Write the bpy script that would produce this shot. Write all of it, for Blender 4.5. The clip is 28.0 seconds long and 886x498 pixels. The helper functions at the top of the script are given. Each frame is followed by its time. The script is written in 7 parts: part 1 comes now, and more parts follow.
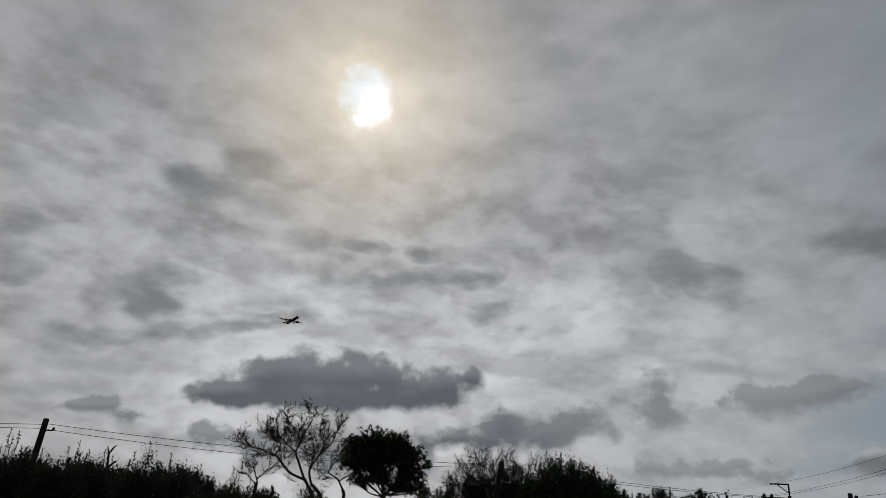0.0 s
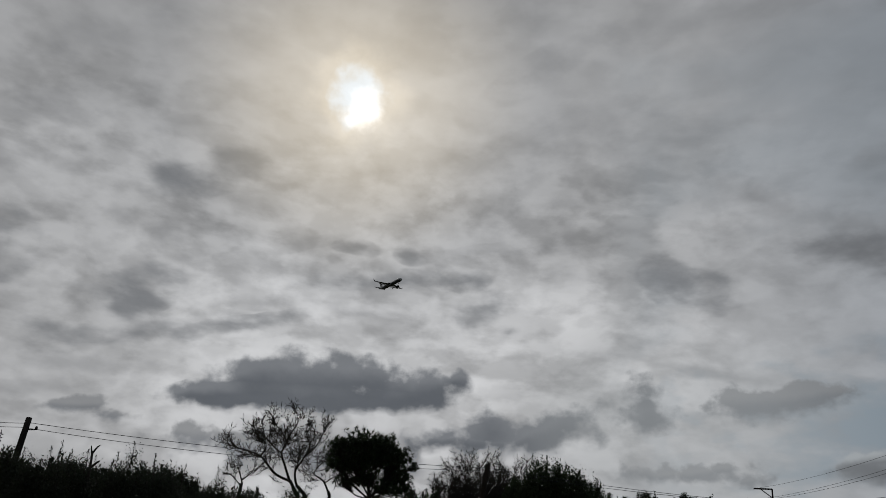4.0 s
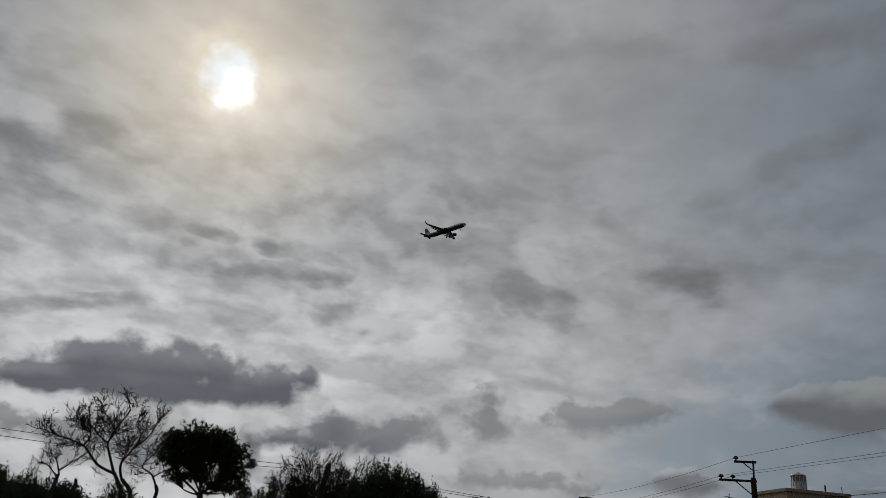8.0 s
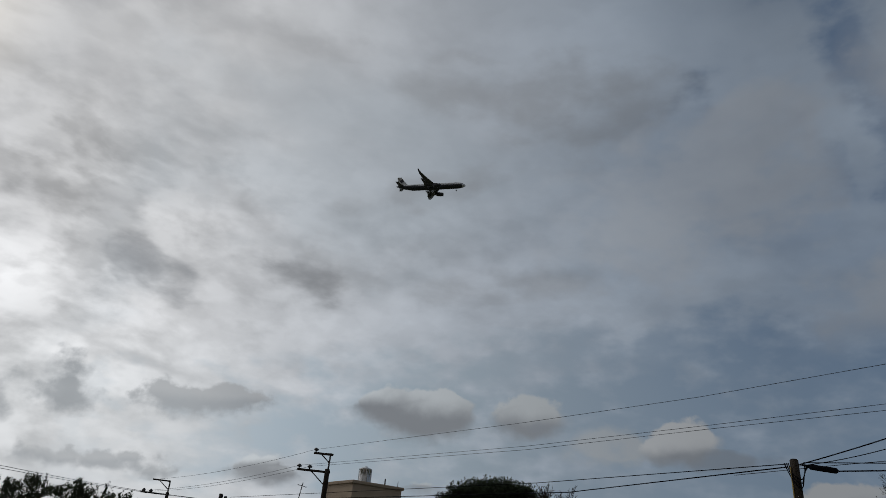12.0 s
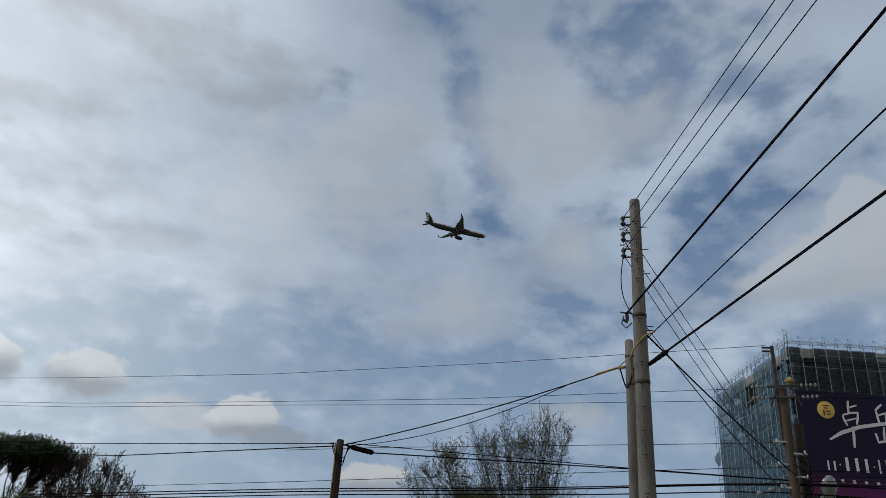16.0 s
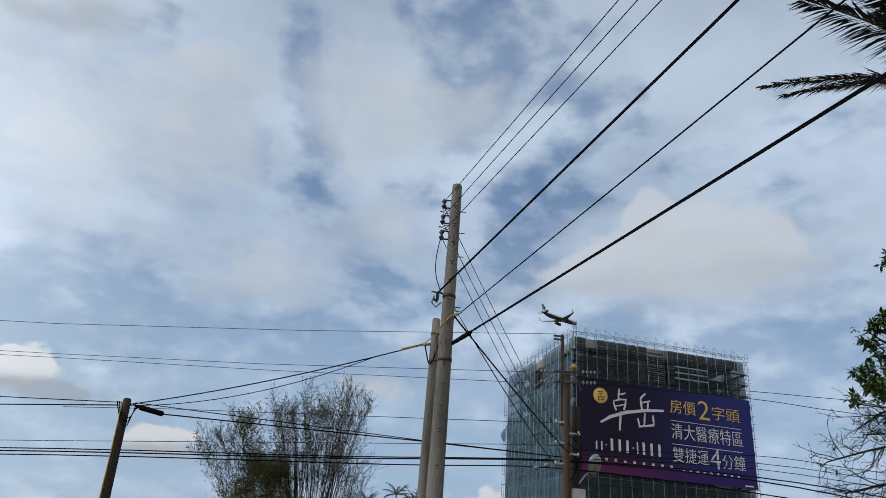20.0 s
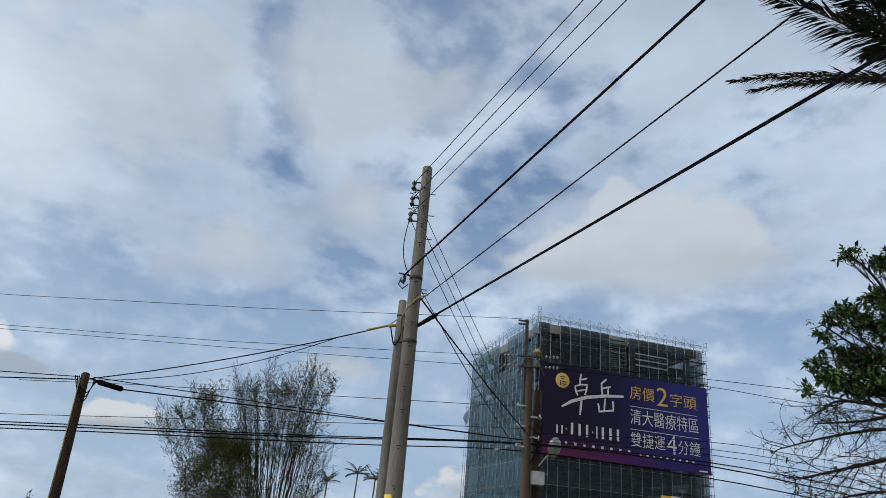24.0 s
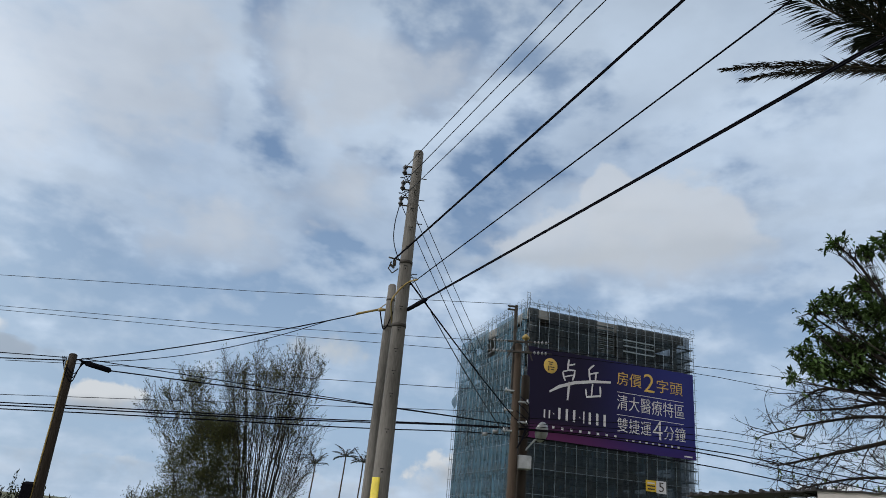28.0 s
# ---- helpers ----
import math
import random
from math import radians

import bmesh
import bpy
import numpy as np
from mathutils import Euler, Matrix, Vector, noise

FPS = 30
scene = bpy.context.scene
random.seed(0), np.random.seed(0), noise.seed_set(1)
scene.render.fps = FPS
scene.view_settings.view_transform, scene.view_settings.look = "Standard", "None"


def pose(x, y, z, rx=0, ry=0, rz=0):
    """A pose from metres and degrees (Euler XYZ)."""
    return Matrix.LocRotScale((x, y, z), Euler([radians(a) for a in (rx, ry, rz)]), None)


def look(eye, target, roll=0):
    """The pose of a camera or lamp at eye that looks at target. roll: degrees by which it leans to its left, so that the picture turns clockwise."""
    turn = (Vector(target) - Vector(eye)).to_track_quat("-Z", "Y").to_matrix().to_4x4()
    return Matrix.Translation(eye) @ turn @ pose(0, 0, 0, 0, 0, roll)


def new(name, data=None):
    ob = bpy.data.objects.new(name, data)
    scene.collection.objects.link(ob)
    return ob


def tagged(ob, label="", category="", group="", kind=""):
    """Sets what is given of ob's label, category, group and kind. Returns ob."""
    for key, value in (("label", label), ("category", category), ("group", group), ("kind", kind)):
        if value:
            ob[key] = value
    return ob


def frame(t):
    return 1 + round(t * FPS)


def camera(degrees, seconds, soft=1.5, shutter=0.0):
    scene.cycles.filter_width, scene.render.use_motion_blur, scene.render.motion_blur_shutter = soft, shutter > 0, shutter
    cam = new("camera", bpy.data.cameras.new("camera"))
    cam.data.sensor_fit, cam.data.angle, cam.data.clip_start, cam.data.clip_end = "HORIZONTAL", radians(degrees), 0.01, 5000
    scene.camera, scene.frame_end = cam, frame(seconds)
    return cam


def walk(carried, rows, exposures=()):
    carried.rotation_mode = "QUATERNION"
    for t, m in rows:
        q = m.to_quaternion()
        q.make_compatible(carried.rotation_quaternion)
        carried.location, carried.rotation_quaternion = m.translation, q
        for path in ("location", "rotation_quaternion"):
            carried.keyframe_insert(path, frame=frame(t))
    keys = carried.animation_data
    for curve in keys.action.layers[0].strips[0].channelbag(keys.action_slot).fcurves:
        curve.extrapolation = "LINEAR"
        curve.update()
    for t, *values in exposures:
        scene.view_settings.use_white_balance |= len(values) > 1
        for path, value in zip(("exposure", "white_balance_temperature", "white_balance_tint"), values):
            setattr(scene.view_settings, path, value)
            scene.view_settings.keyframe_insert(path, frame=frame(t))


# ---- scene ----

# ---- camera: a phone held at eye height, panning to the right after the aircraft ----
cam = camera(64.0, 28.0, soft=0.85)
PATH = [
    (0.0, pose(0, 0, 1.6, 111.44, -3.76, -0.82)),
    (0.5, pose(0, 0, 1.6, 111.50, -3.72, -0.99)),
    (1.0, pose(0, 0, 1.6, 111.51, -3.80, -1.15)),
    (1.5, pose(0, 0, 1.6, 111.52, -3.89, -1.33)),
    (2.0, pose(0, 0, 1.6, 111.51, -3.95, -1.47)),
    (2.5, pose(0, 0, 1.6, 111.51, -3.91, -1.55)),
    (4.5, pose(0, 0, 1.6, 111.74, -4.21, -2.23)),
    (5.0, pose(0, 0, 1.6, 111.74, -4.23, -2.74)),
    (5.5, pose(0, 0, 1.6, 111.76, -4.27, -3.30)),
    (6.0, pose(0, 0, 1.6, 111.83, -4.30, -4.18)),
    (6.5, pose(0, 0, 1.6, 112.01, -4.55, -5.71)),
    (7.0, pose(0, 0, 1.6, 112.26, -4.86, -8.11)),
    (7.5, pose(0, 0, 1.6, 112.53, -5.10, -11.09)),
    (8.0, pose(0, 0, 1.6, 112.80, -5.17, -14.34)),
    (8.5, pose(0, 0, 1.6, 112.94, -5.21, -17.84)),
    (9.0, pose(0, 0, 1.6, 112.99, -5.10, -21.56)),
    (9.5, pose(0, 0, 1.6, 113.19, -5.19, -25.34)),
    (10.0, pose(0, 0, 1.6, 113.61, -5.35, -28.97)),
    (10.5, pose(0, 0, 1.6, 114.11, -5.34, -32.52)),
    (11.0, pose(0, 0, 1.6, 114.40, -5.23, -36.31)),
    (11.5, pose(0, 0, 1.6, 114.53, -5.15, -40.82)),
    (12.0, pose(0, 0, 1.6, 114.65, -5.05, -46.08)),
    (12.5, pose(0, 0, 1.6, 114.88, -4.96, -51.37)),
    (13.0, pose(0, 0, 1.6, 115.10, -4.80, -56.24)),
    (13.5, pose(0, 0, 1.6, 115.26, -4.58, -61.11)),
    (15.5, pose(0, 0, 1.6, 115.24, -4.61, -77.21)),
    (16.0, pose(0, 0, 1.6, 115.28, -4.33, -79.82)),
    (16.5, pose(0, 0, 1.6, 115.24, -4.16, -82.32)),
    (17.0, pose(0, 0, 1.6, 115.20, -4.12, -84.86)),
    (17.5, pose(0, 0, 1.6, 115.15, -4.13, -87.53)),
    (18.0, pose(0, 0, 1.6, 114.98, -4.22, -90.16)),
    (18.5, pose(0, 0, 1.6, 114.75, -4.22, -92.28)),
    (19.0, pose(0, 0, 1.6, 114.49, -4.24, -93.80)),
    (19.5, pose(0, 0, 1.6, 114.29, -4.19, -94.91)),
    (20.0, pose(0, 0, 1.6, 114.16, -4.17, -95.70)),
    (20.5, pose(0, 0, 1.6, 114.04, -4.08, -96.26)),
    (21.0, pose(0, 0, 1.6, 113.97, -4.08, -96.67)),
    (21.5, pose(0, 0, 1.6, 113.84, -4.17, -97.05)),
    (23.5, pose(0, 0, 1.6, 112.99, -4.74, -98.52)),
    (24.0, pose(0, 0, 1.6, 112.98, -4.76, -98.77)),
    (24.5, pose(0, 0, 1.6, 112.91, -4.83, -98.96)),
    (25.0, pose(0, 0, 1.6, 112.80, -4.68, -98.97)),
    (25.5, pose(0, 0, 1.6, 112.70, -4.64, -99.01)),
    (26.0, pose(0, 0, 1.6, 112.54, -4.69, -99.11)),
    (26.5, pose(0, 0, 1.6, 112.35, -4.77, -99.32)),
    (27.0, pose(0, 0, 1.6, 112.15, -4.85, -99.53)),
    (27.5, pose(0, 0, 1.6, 111.97, -4.96, -99.66)),
    (28.0, pose(0, 0, 1.6, 111.84, -5.08, -99.76)),
]
EXPOSURES = [(0.0, -2.05), (5.0, -2.05), (8.0, -2.05), (9.5, -1.98), (11.0, -1.74), (13.0, -1.05), (15.5, -0.52), (17.0, -0.33), (19.0, -0.12), (21.0, 0.0), (28.0, 0.0)]
walk(cam, PATH, EXPOSURES)

# ---- sky: sun behind thin cloud, veil of stratus, low cumulus, blue gaps ----
SUN_AZ, SUN_EL = -8.8, 33.0          # degrees clockwise from +y, degrees above the horizon


def aim(az, el=0.0):
    a, e = radians(az), radians(el)
    return Vector((math.sin(a) * math.cos(e), math.cos(a) * math.cos(e), math.sin(e)))


def spot(az, dist, z=0.0):
    """A place on the plan by its bearing and distance from the viewer."""
    return Vector((dist * math.sin(radians(az)), dist * math.cos(radians(az)), z))


world = bpy.data.worlds.new("overcast_sky")
scene.world = world
world.use_nodes = True
WN, WL = world.node_tree.nodes, world.node_tree.links
WN.clear()


def wn(kind):
    return WN.new(kind)


def put(sock, v):
    if isinstance(v, bpy.types.NodeSocket):
        WL.new(v, sock)
    else:
        sock.default_value = v


def math_(op, a, b=0.0, clamp=False):
    n = wn("ShaderNodeMath")
    n.operation, n.use_clamp = op, clamp
    put(n.inputs[0], a), put(n.inputs[1], b)
    return n.outputs[0]


def vmath(op, a, b=None, scale=None):
    n = wn("ShaderNodeVectorMath")
    n.operation = op
    put(n.inputs[0], a)
    if b is not None:
        put(n.inputs[1], b)
    if scale is not None:
        put(n.inputs["Scale"], scale)
    return n.outputs["Value"] if op in ("LENGTH", "DOT_PRODUCT") else n.outputs["Vector"]


def ramp(v, a, b, lo=0.0, hi=1.0, smooth=True):
    n = wn("ShaderNodeMapRange")
    n.interpolation_type = "SMOOTHSTEP" if smooth else "LINEAR"
    for i, x in enumerate((v, a, b, lo, hi)):
        put(n.inputs[i], x)
    return n.outputs[0]


def blend(f, a, b, kind="MIX"):
    n = wn("ShaderNodeMix")
    n.data_type, n.blend_type = "RGBA", kind
    put(n.inputs[0], f)
    for s, v in ((n.inputs[6], a), (n.inputs[7], b)):
        put(s, v if isinstance(v, bpy.types.NodeSocket) else (*v, 1))
    return n.outputs[2]


def wnoise(vec, scale, detail, rough=0.55, distortion=0.0, colour=False):
    n = wn("ShaderNodeTexNoise")
    put(n.inputs["Vector"], vec)
    for k, v in (("Scale", scale), ("Detail", detail), ("Roughness", rough), ("Distortion", distortion)):
        n.inputs[k].default_value = v
    return n.outputs["Color"] if colour else n.outputs["Fac"]


way_ = wn("ShaderNodeTexCoord").outputs["Generated"]
sep = wn("ShaderNodeSeparateXYZ")
put(sep.inputs[0], way_)
SX, SY, SZ = sep.outputs
AZ = math_("MULTIPLY", math_("ARCTAN2", SX, SY), 57.2958)
EL = math_("MULTIPLY", math_("ARCSINE", SZ), 57.2958)


def join(x, y, z=0.0):
    n = wn("ShaderNodeCombineXYZ")
    put(n.inputs[0], x), put(n.inputs[1], y), put(n.inputs[2], z)
    return n.outputs[0]


PLAIN = join(AZ, EL)
lift = math_("MAXIMUM", math_("ADD", SZ, 0.22), 0.05)
DECK = join(math_("DIVIDE", SX, lift), math_("DIVIDE", SY, lift))      # the flat underside of a cloud deck


def warped(scale, detail, amount, rough=0.6):
    c = vmath("SUBTRACT", wnoise(way_, scale, detail, rough, 0.0, True), (0.5, 0.5, 0.5))
    return vmath("ADD", PLAIN, vmath("MULTIPLY", c, (amount, amount * 0.8, 0)))


WISPY = warped(7, 4, 3.0, 0.5)      # soft drifting edges of the high sheet
CRISP = warped(30, 3, 0.7, 0.5)      # the finer bulges of small cumulus


PUFF_AT = vmath("MULTIPLY", way_, (1.0, 1.0, 2.1))
billow = math_("MULTIPLY", math_("SUBTRACT", wnoise(vmath("MULTIPLY", way_, (1, 1, 1.3)), 24, 3, 0.48), 0.5), 2.5)
fringe = math_("MULTIPLY", math_("SUBTRACT", wnoise(PUFF_AT, 14, 4, 0.52), 0.5), 3.0)
curls = math_("MULTIPLY", math_("SUBTRACT", wnoise(vmath("MULTIPLY", way_, (1, 1, 1.2)), 42, 4, 0.55), 0.5), 2.2)


class Cover:
    """The joint cover of several clouds: mounds of given bearing, height and size in degrees are heaped up, then cut at one level with an uneven edge."""

    def __init__(self, edge, soft):
        self.heap, self.edge, self.soft = None, edge, soft

    def add(self, at, az, el, half_w, half_h, turn=0, amount=1.0):
        if self.heap is not None:                # worked out one after another
            n = wn("ShaderNodeVectorMath")
            n.operation = "MULTIPLY_ADD"
            put(n.inputs[0], self.heap), put(n.inputs[1], (1e-6, 1e-6, 1e-6)), put(n.inputs[2], at)
            at = n.outputs[0]
        n = wn("ShaderNodeMapping")
        n.vector_type = "TEXTURE"
        put(n.inputs[0], at)
        n.inputs["Location"].default_value = (az, el, 0)
        n.inputs["Rotation"].default_value = (0, 0, radians(turn))
        n.inputs["Scale"].default_value = (half_w * 1.7, half_h * 1.7, 1)
        g = wn("ShaderNodeTexGradient")
        g.gradient_type = "SPHERICAL"
        put(g.inputs[0], n.outputs[0])
        m = wn("ShaderNodeMath")
        m.operation = "MULTIPLY_ADD"
        put(m.inputs[0], g.outputs["Fac"]), put(m.inputs[1], amount), put(m.inputs[2], 0.0 if self.heap is None else self.heap)
        self.heap = m.outputs[0]

    def cut(self, most=1.0, level=0.42, full=0.95):
        bent = math_("ADD", math_("MINIMUM", self.heap, full), math_("MULTIPLY", self.edge, ramp(self.heap, 0.0, 0.2)))
        return ramp(bent, level - self.soft, level + self.soft, 0, most)


class Cumulus(Cover):
    """Heaped cloud that also knows how high in its lobes a place lies, so that heads and flat bases differ."""

    def __init__(self, edge):
        self.heap, self.tall, self.edge, self.soft = None, None, edge, 0.3

    def add(self, at, az, el, half_w, half_h, turn=0, amount=1.0):
        if self.heap is not None:
            n = wn("ShaderNodeVectorMath")
            n.operation = "MULTIPLY_ADD"
            put(n.inputs[0], self.heap), put(n.inputs[1], (1e-6, 1e-6, 1e-6)), put(n.inputs[2], at)
            at = n.outputs[0]
        n = wn("ShaderNodeMapping")
        n.vector_type = "TEXTURE"
        put(n.inputs[0], at)
        n.inputs["Location"].default_value = (az, el, 0)
        n.inputs["Rotation"].default_value = (0, 0, radians(turn))
        n.inputs["Scale"].default_value = (half_w * 1.7, half_h * 1.7, 1)
        g, y = wn("ShaderNodeTexGradient"), wn("ShaderNodeSeparateXYZ")
        g.gradient_type = "SPHERICAL"
        put(g.inputs[0], n.outputs[0]), put(y.inputs[0], n.outputs[0])
        for key, by in (("heap", amount), ("tall", y.outputs[1])):
            m = wn("ShaderNodeMath")
            m.operation = "MULTIPLY_ADD"
            was = self.heap if key == "heap" else self.tall
            put(m.inputs[0], g.outputs["Fac"]), put(m.inputs[1], by), put(m.inputs[2], 0.0 if was is None else was)
            if key == "heap":
                self.heap = m.outputs[0]
            else:
                self.tall = m.outputs[0]

    def height(self, rough=0.1):
        """About -0.4 at the base, 0.4 at the head."""
        h = math_("DIVIDE", self.tall, math_("ADD", self.heap, 0.02))
        return math_("ADD", h, math_("MULTIPLY", self.edge, rough))

    def cover(self, most, level, crisp=0.16, hazy=0.5):
        soft = ramp(self.height(0.0), -0.3, 0.15, hazy, crisp)
        bent = math_("ADD", math_("MINIMUM", self.heap, 1.4), math_("MULTIPLY", self.edge, ramp(self.heap, 0.0, 0.2)))
        return ramp(bent, math_("SUBTRACT", level, soft), math_("ADD", level, soft), 0, most)


# the clear sky behind all cloud
nishita = wn("ShaderNodeTexSky")
nishita.sky_type, nishita.sun_disc = "NISHITA", False
nishita.sun_elevation, nishita.sun_rotation = radians(SUN_EL), radians(SUN_AZ)
nishita.altitude, nishita.air_density, nishita.dust_density, nishita.ozone_density = 30, 1.0, 1.6, 1.5
clear = blend(1.0, nishita.outputs[0], (0.105, 0.105, 0.112), "MULTIPLY")
clear = blend(0.5, clear, (0.21, 0.345, 0.55))
clear = blend(ramp(EL, 30, 3, 0.0, 0.85), clear, (0.37, 0.51, 0.69))
clear = blend(ramp(AZ, 80, 40), clear, (0.385, 0.465, 0.535))

# the high sheet: whole towards the sun, broken with blue gaps away from it
drift = vmath("SUBTRACT", wnoise(DECK, 1.6, 2, 0.5, 0.0, True), (0.5, 0.5, 0.5))
DECK_W = vmath("ADD", DECK, vmath("SCALE", drift, None, 0.12))
n1 = wnoise(DECK_W, 1.5, 6, 0.5)
sway = vmath("SCALE", vmath("SUBTRACT", wnoise(way_, 5.0, 2, 0.5, 0.0, True), (0.5, 0.5, 0.5)), None, 0.05)
PUFF_W = vmath("ADD", PUFF_AT, sway)
n2 = wnoise(PUFF_W, 5.5, 4, 0.5)
n5 = wnoise(PUFF_W, 13.0, 5, 0.5)
n6 = wnoise(vmath("ADD", vmath("MULTIPLY", way_, (1.0, 1.0, 1.6)), sway), 24.0, 4, 0.5)
gaps = Cover(math_("ADD", math_("MULTIPLY", fringe, 0.8), math_("MULTIPLY", billow, 0.45)), 0.62)
gaps.add(WISPY, 95.9, 39.4, 3.9, 2.3, 4, 0.55)
gaps.add(WISPY, 93.9, 40.1, 4.3, 3.6, 3, 0.45)
gaps.add(WISPY, 79.0, 38.9, 2.7, 2.6, 6, 1.0)
gaps.add(WISPY, 81.2, 32.7, 1.8, 3.3, 9, 0.7)
gaps.add(WISPY, 81.6, 27.4, 2.8, 2.7, 4, 0.35)
gaps.add(WISPY, 75.2, 43.3, 4.1, 1.3, 7, 0.7)
gaps.add(WISPY, 67.4, 35.4, 2.1, 2.6, 11, 0.6)
gaps.add(WISPY, 73.9, 28.9, 3.1, 1.8, 8, 0.5)
gaps.add(WISPY, 64.2, 31.2, 2.7, 2.6, 12, 0.4)
gaps.add(WISPY, 95.8, 37.7, 3.8, 4.5, -3, 1.15)
gaps.add(WISPY, 92.5, 42.5, 4.6, 2.5, -2, 0.6)
gaps.add(WISPY, 95.9, 35.3, 2.3, 3.2, -3, 0.7)
gaps.add(WISPY, 79.0, 34.5, 1.4, 5.0, 14, 0.35)
gaps.add(WISPY, 98.5, 42.3, 3.3, 2.5, -4, 0.75)
gaps.add(WISPY, 102.9, 39.4, 3.1, 2.5, -7, 0.5)
gaps.add(WISPY, 91.6, 28.1, 3.1, 1.8, 1, 0.5)
gaps.add(WISPY, 98.5, 25.5, 4.0, 3.2, -1, 0.7)
gaps.add(WISPY, 89.8, 21.0, 2.9, 1.4, 2, 0.55)
gaps.add(WISPY, 51.4, 15.5, 3.2, 1.6, 15, 0.6)
gaps.add(WISPY, 105.8, 29.8, 5.4, 2.3, 4, 0.5)
gaps.add(WISPY, 101.9, 28.3, 4.1, 2.3, 2, 0.75)
gaps.add(WISPY, 101.5, 23.9, 2.9, 2.7, 4, 0.7)
gaps.add(WISPY, 86.7, 23.0, 2.3, 2.7, 8, 0.6)
gaps.add(WISPY, 106, 37, 6, 4.5, 0, 0.45)
gaps.add(WISPY, 122.5, 25.9, 3.5, 2.3, -5, 0.5)
gaps.add(WISPY, 127.1, 33.1, 3.8, 2.4, -11, 0.5)
gaps.add(WISPY, 67.3, 18.3, 4.5, 2.0, 16, 0.75)
gaps.add(WISPY, 81.0, 27.7, 1.7, 2.6, 12, 0.45)
gaps.add(WISPY, 74.6, 32.4, 1.2, 2.3, 40, 0.6)
gaps.add(WISPY, 116.9, 31.4, 3.9, 1.7, 15, 0.35)
gaps.add(WISPY, 107.8, 35.2, 3.7, 2.6, 0, 0.3)
gaps.add(WISPY, 122.6, 17.1, 5.6, 2.5, -1, 0.6)
gaps.add(WISPY, 108.3, 18.4, 5.5, 1.4, 2, 0.5)
gaps.add(WISPY, 47, 14.5, 9, 2.6, 4, 0.9)
gaps.add(WISPY, 58, 16.5, 9, 2.4, 8, 0.8)
gaps.add(WISPY, 72, 15, 12, 3.2, 0, 0.85)
gaps.add(WISPY, 95, 13, 22, 6.0, 0, 0.9)
gaps.add(WISPY, 122, 12, 14, 7.0, 0, 0.85)
gaps.add(WISPY, 42, 9, 24, 4.0, 0, 0.8)
gaps.add(WISPY, 75, 7, 34, 6.5, 0, 1.0)
sheet = math_("SUBTRACT", math_("ADD", ramp(AZ, 30, 70, 1.0, 0.84), ramp(n1, 0.35, 0.65, -0.25, 0.2)), gaps.cut(0.85, 0.62), True)
sheet = math_("MAXIMUM", sheet, ramp(AZ, 34, 12))
sunward = ramp(AZ, 75, 20)
mottled = math_("MULTIPLY", ramp(EL, 34, 24, 0.35, 1.0), ramp(AZ, 30, 14, 0.55, 1.0))
grey = math_("MULTIPLY", ramp(n2, 0.34, 0.66, 0.90, 1.09), ramp(n1, 0.32, 0.68, 0.90, 1.09))
puffs = math_("ADD", math_("ADD", ramp(n5, 0.36, 0.58, -0.20, 0.07), ramp(n6, 0.36, 0.60, -0.11, 0.05)), 0.055)
grey = math_("ADD", grey, math_("MULTIPLY", puffs, mottled))
grey = math_("ADD", math_("MULTIPLY", math_("SUBTRACT", grey, 1.0), ramp(sunward, 0, 1, 0.5, 1.0, False)), 1.0)
grey = math_("MULTIPLY", grey, ramp(EL, 26, 12, 1.02, math_("MULTIPLY", ramp(AZ, 34, 5, 1.1, 1.52), ramp(AZ, -12, -28, 1.0, 0.74))))
grey = math_("MULTIPLY", grey, ramp(EL, 27, 38, 1.0, ramp(AZ, 40, 60, 0.89, 1.0)))
grey = math_("MULTIPLY", grey, ramp(EL, 33, 43, 1.0, ramp(AZ, 55, 75, 1.0, 0.84)))
sheet_colour = blend(ramp(AZ, 15, 80), (0.50, 0.505, 0.515), (0.488, 0.592, 0.73))
sheet_colour = blend(1.0, sheet_colour, join(grey, grey, grey), "MULTIPLY")
sky = blend(sheet, clear, sheet_colour)

# grey patches of the sheet, faint and plain, and low dark cumulus seen against the light
faint = Cover(fringe, 0.8)
faint.add(WISPY, 54.5, 35.5, 6, 3.2, -6, 0.9)
faint.add(WISPY, -19.3, 18.5, 1.5, 0.5, 11, 1.0)
faint.add(WISPY, -26.3, 20.4, 1.4, 0.8, 13, 1.0)
faint.add(WISPY, -22.6, 19.8, 1.1, 1.1, 11, 1.0)
faint.add(WISPY, -22.4, 27.8, 2.7, 0.5, 18, 1.0)
faint.add(WISPY, -33.4, 22.6, 4.0, 1.3, 17, 1.0)
faint.add(WISPY, -16.6, 23.3, 3.3, 1.0, -0, 1.0)
faint.add(WISPY, -9.2, 24.8, 1.7, 0.6, 7, 1.0)
faint.add(WISPY, 10.2, 22.6, 1.8, 0.8, 0, 1.0)
faint.add(WISPY, 10.2, 25.6, 2.2, 0.6, 0, 1.0)
faint.add(WISPY, 2.5, 28.8, 3.6, 1.2, 2, 1.0)
faint.add(WISPY, 15.9, 23.7, 1.6, 0.5, -2, 1.0)
faint.add(WISPY, 12.3, 19.6, 3.2, 0.7, 0, 1.0)
faint.add(WISPY, 16.8, 13.2, 4.6, 0.4, -8, 1.0)
faint.add(WISPY, 10.1, 32.4, 4.3, 0.9, 11, 1.0)
faint.add(WISPY, 33.3, 22.0, 2.8, 2.0, -8, 1.0)
faint.add(WISPY, -26.5, 9.4, 3.4, 0.6, 9, 1.0)
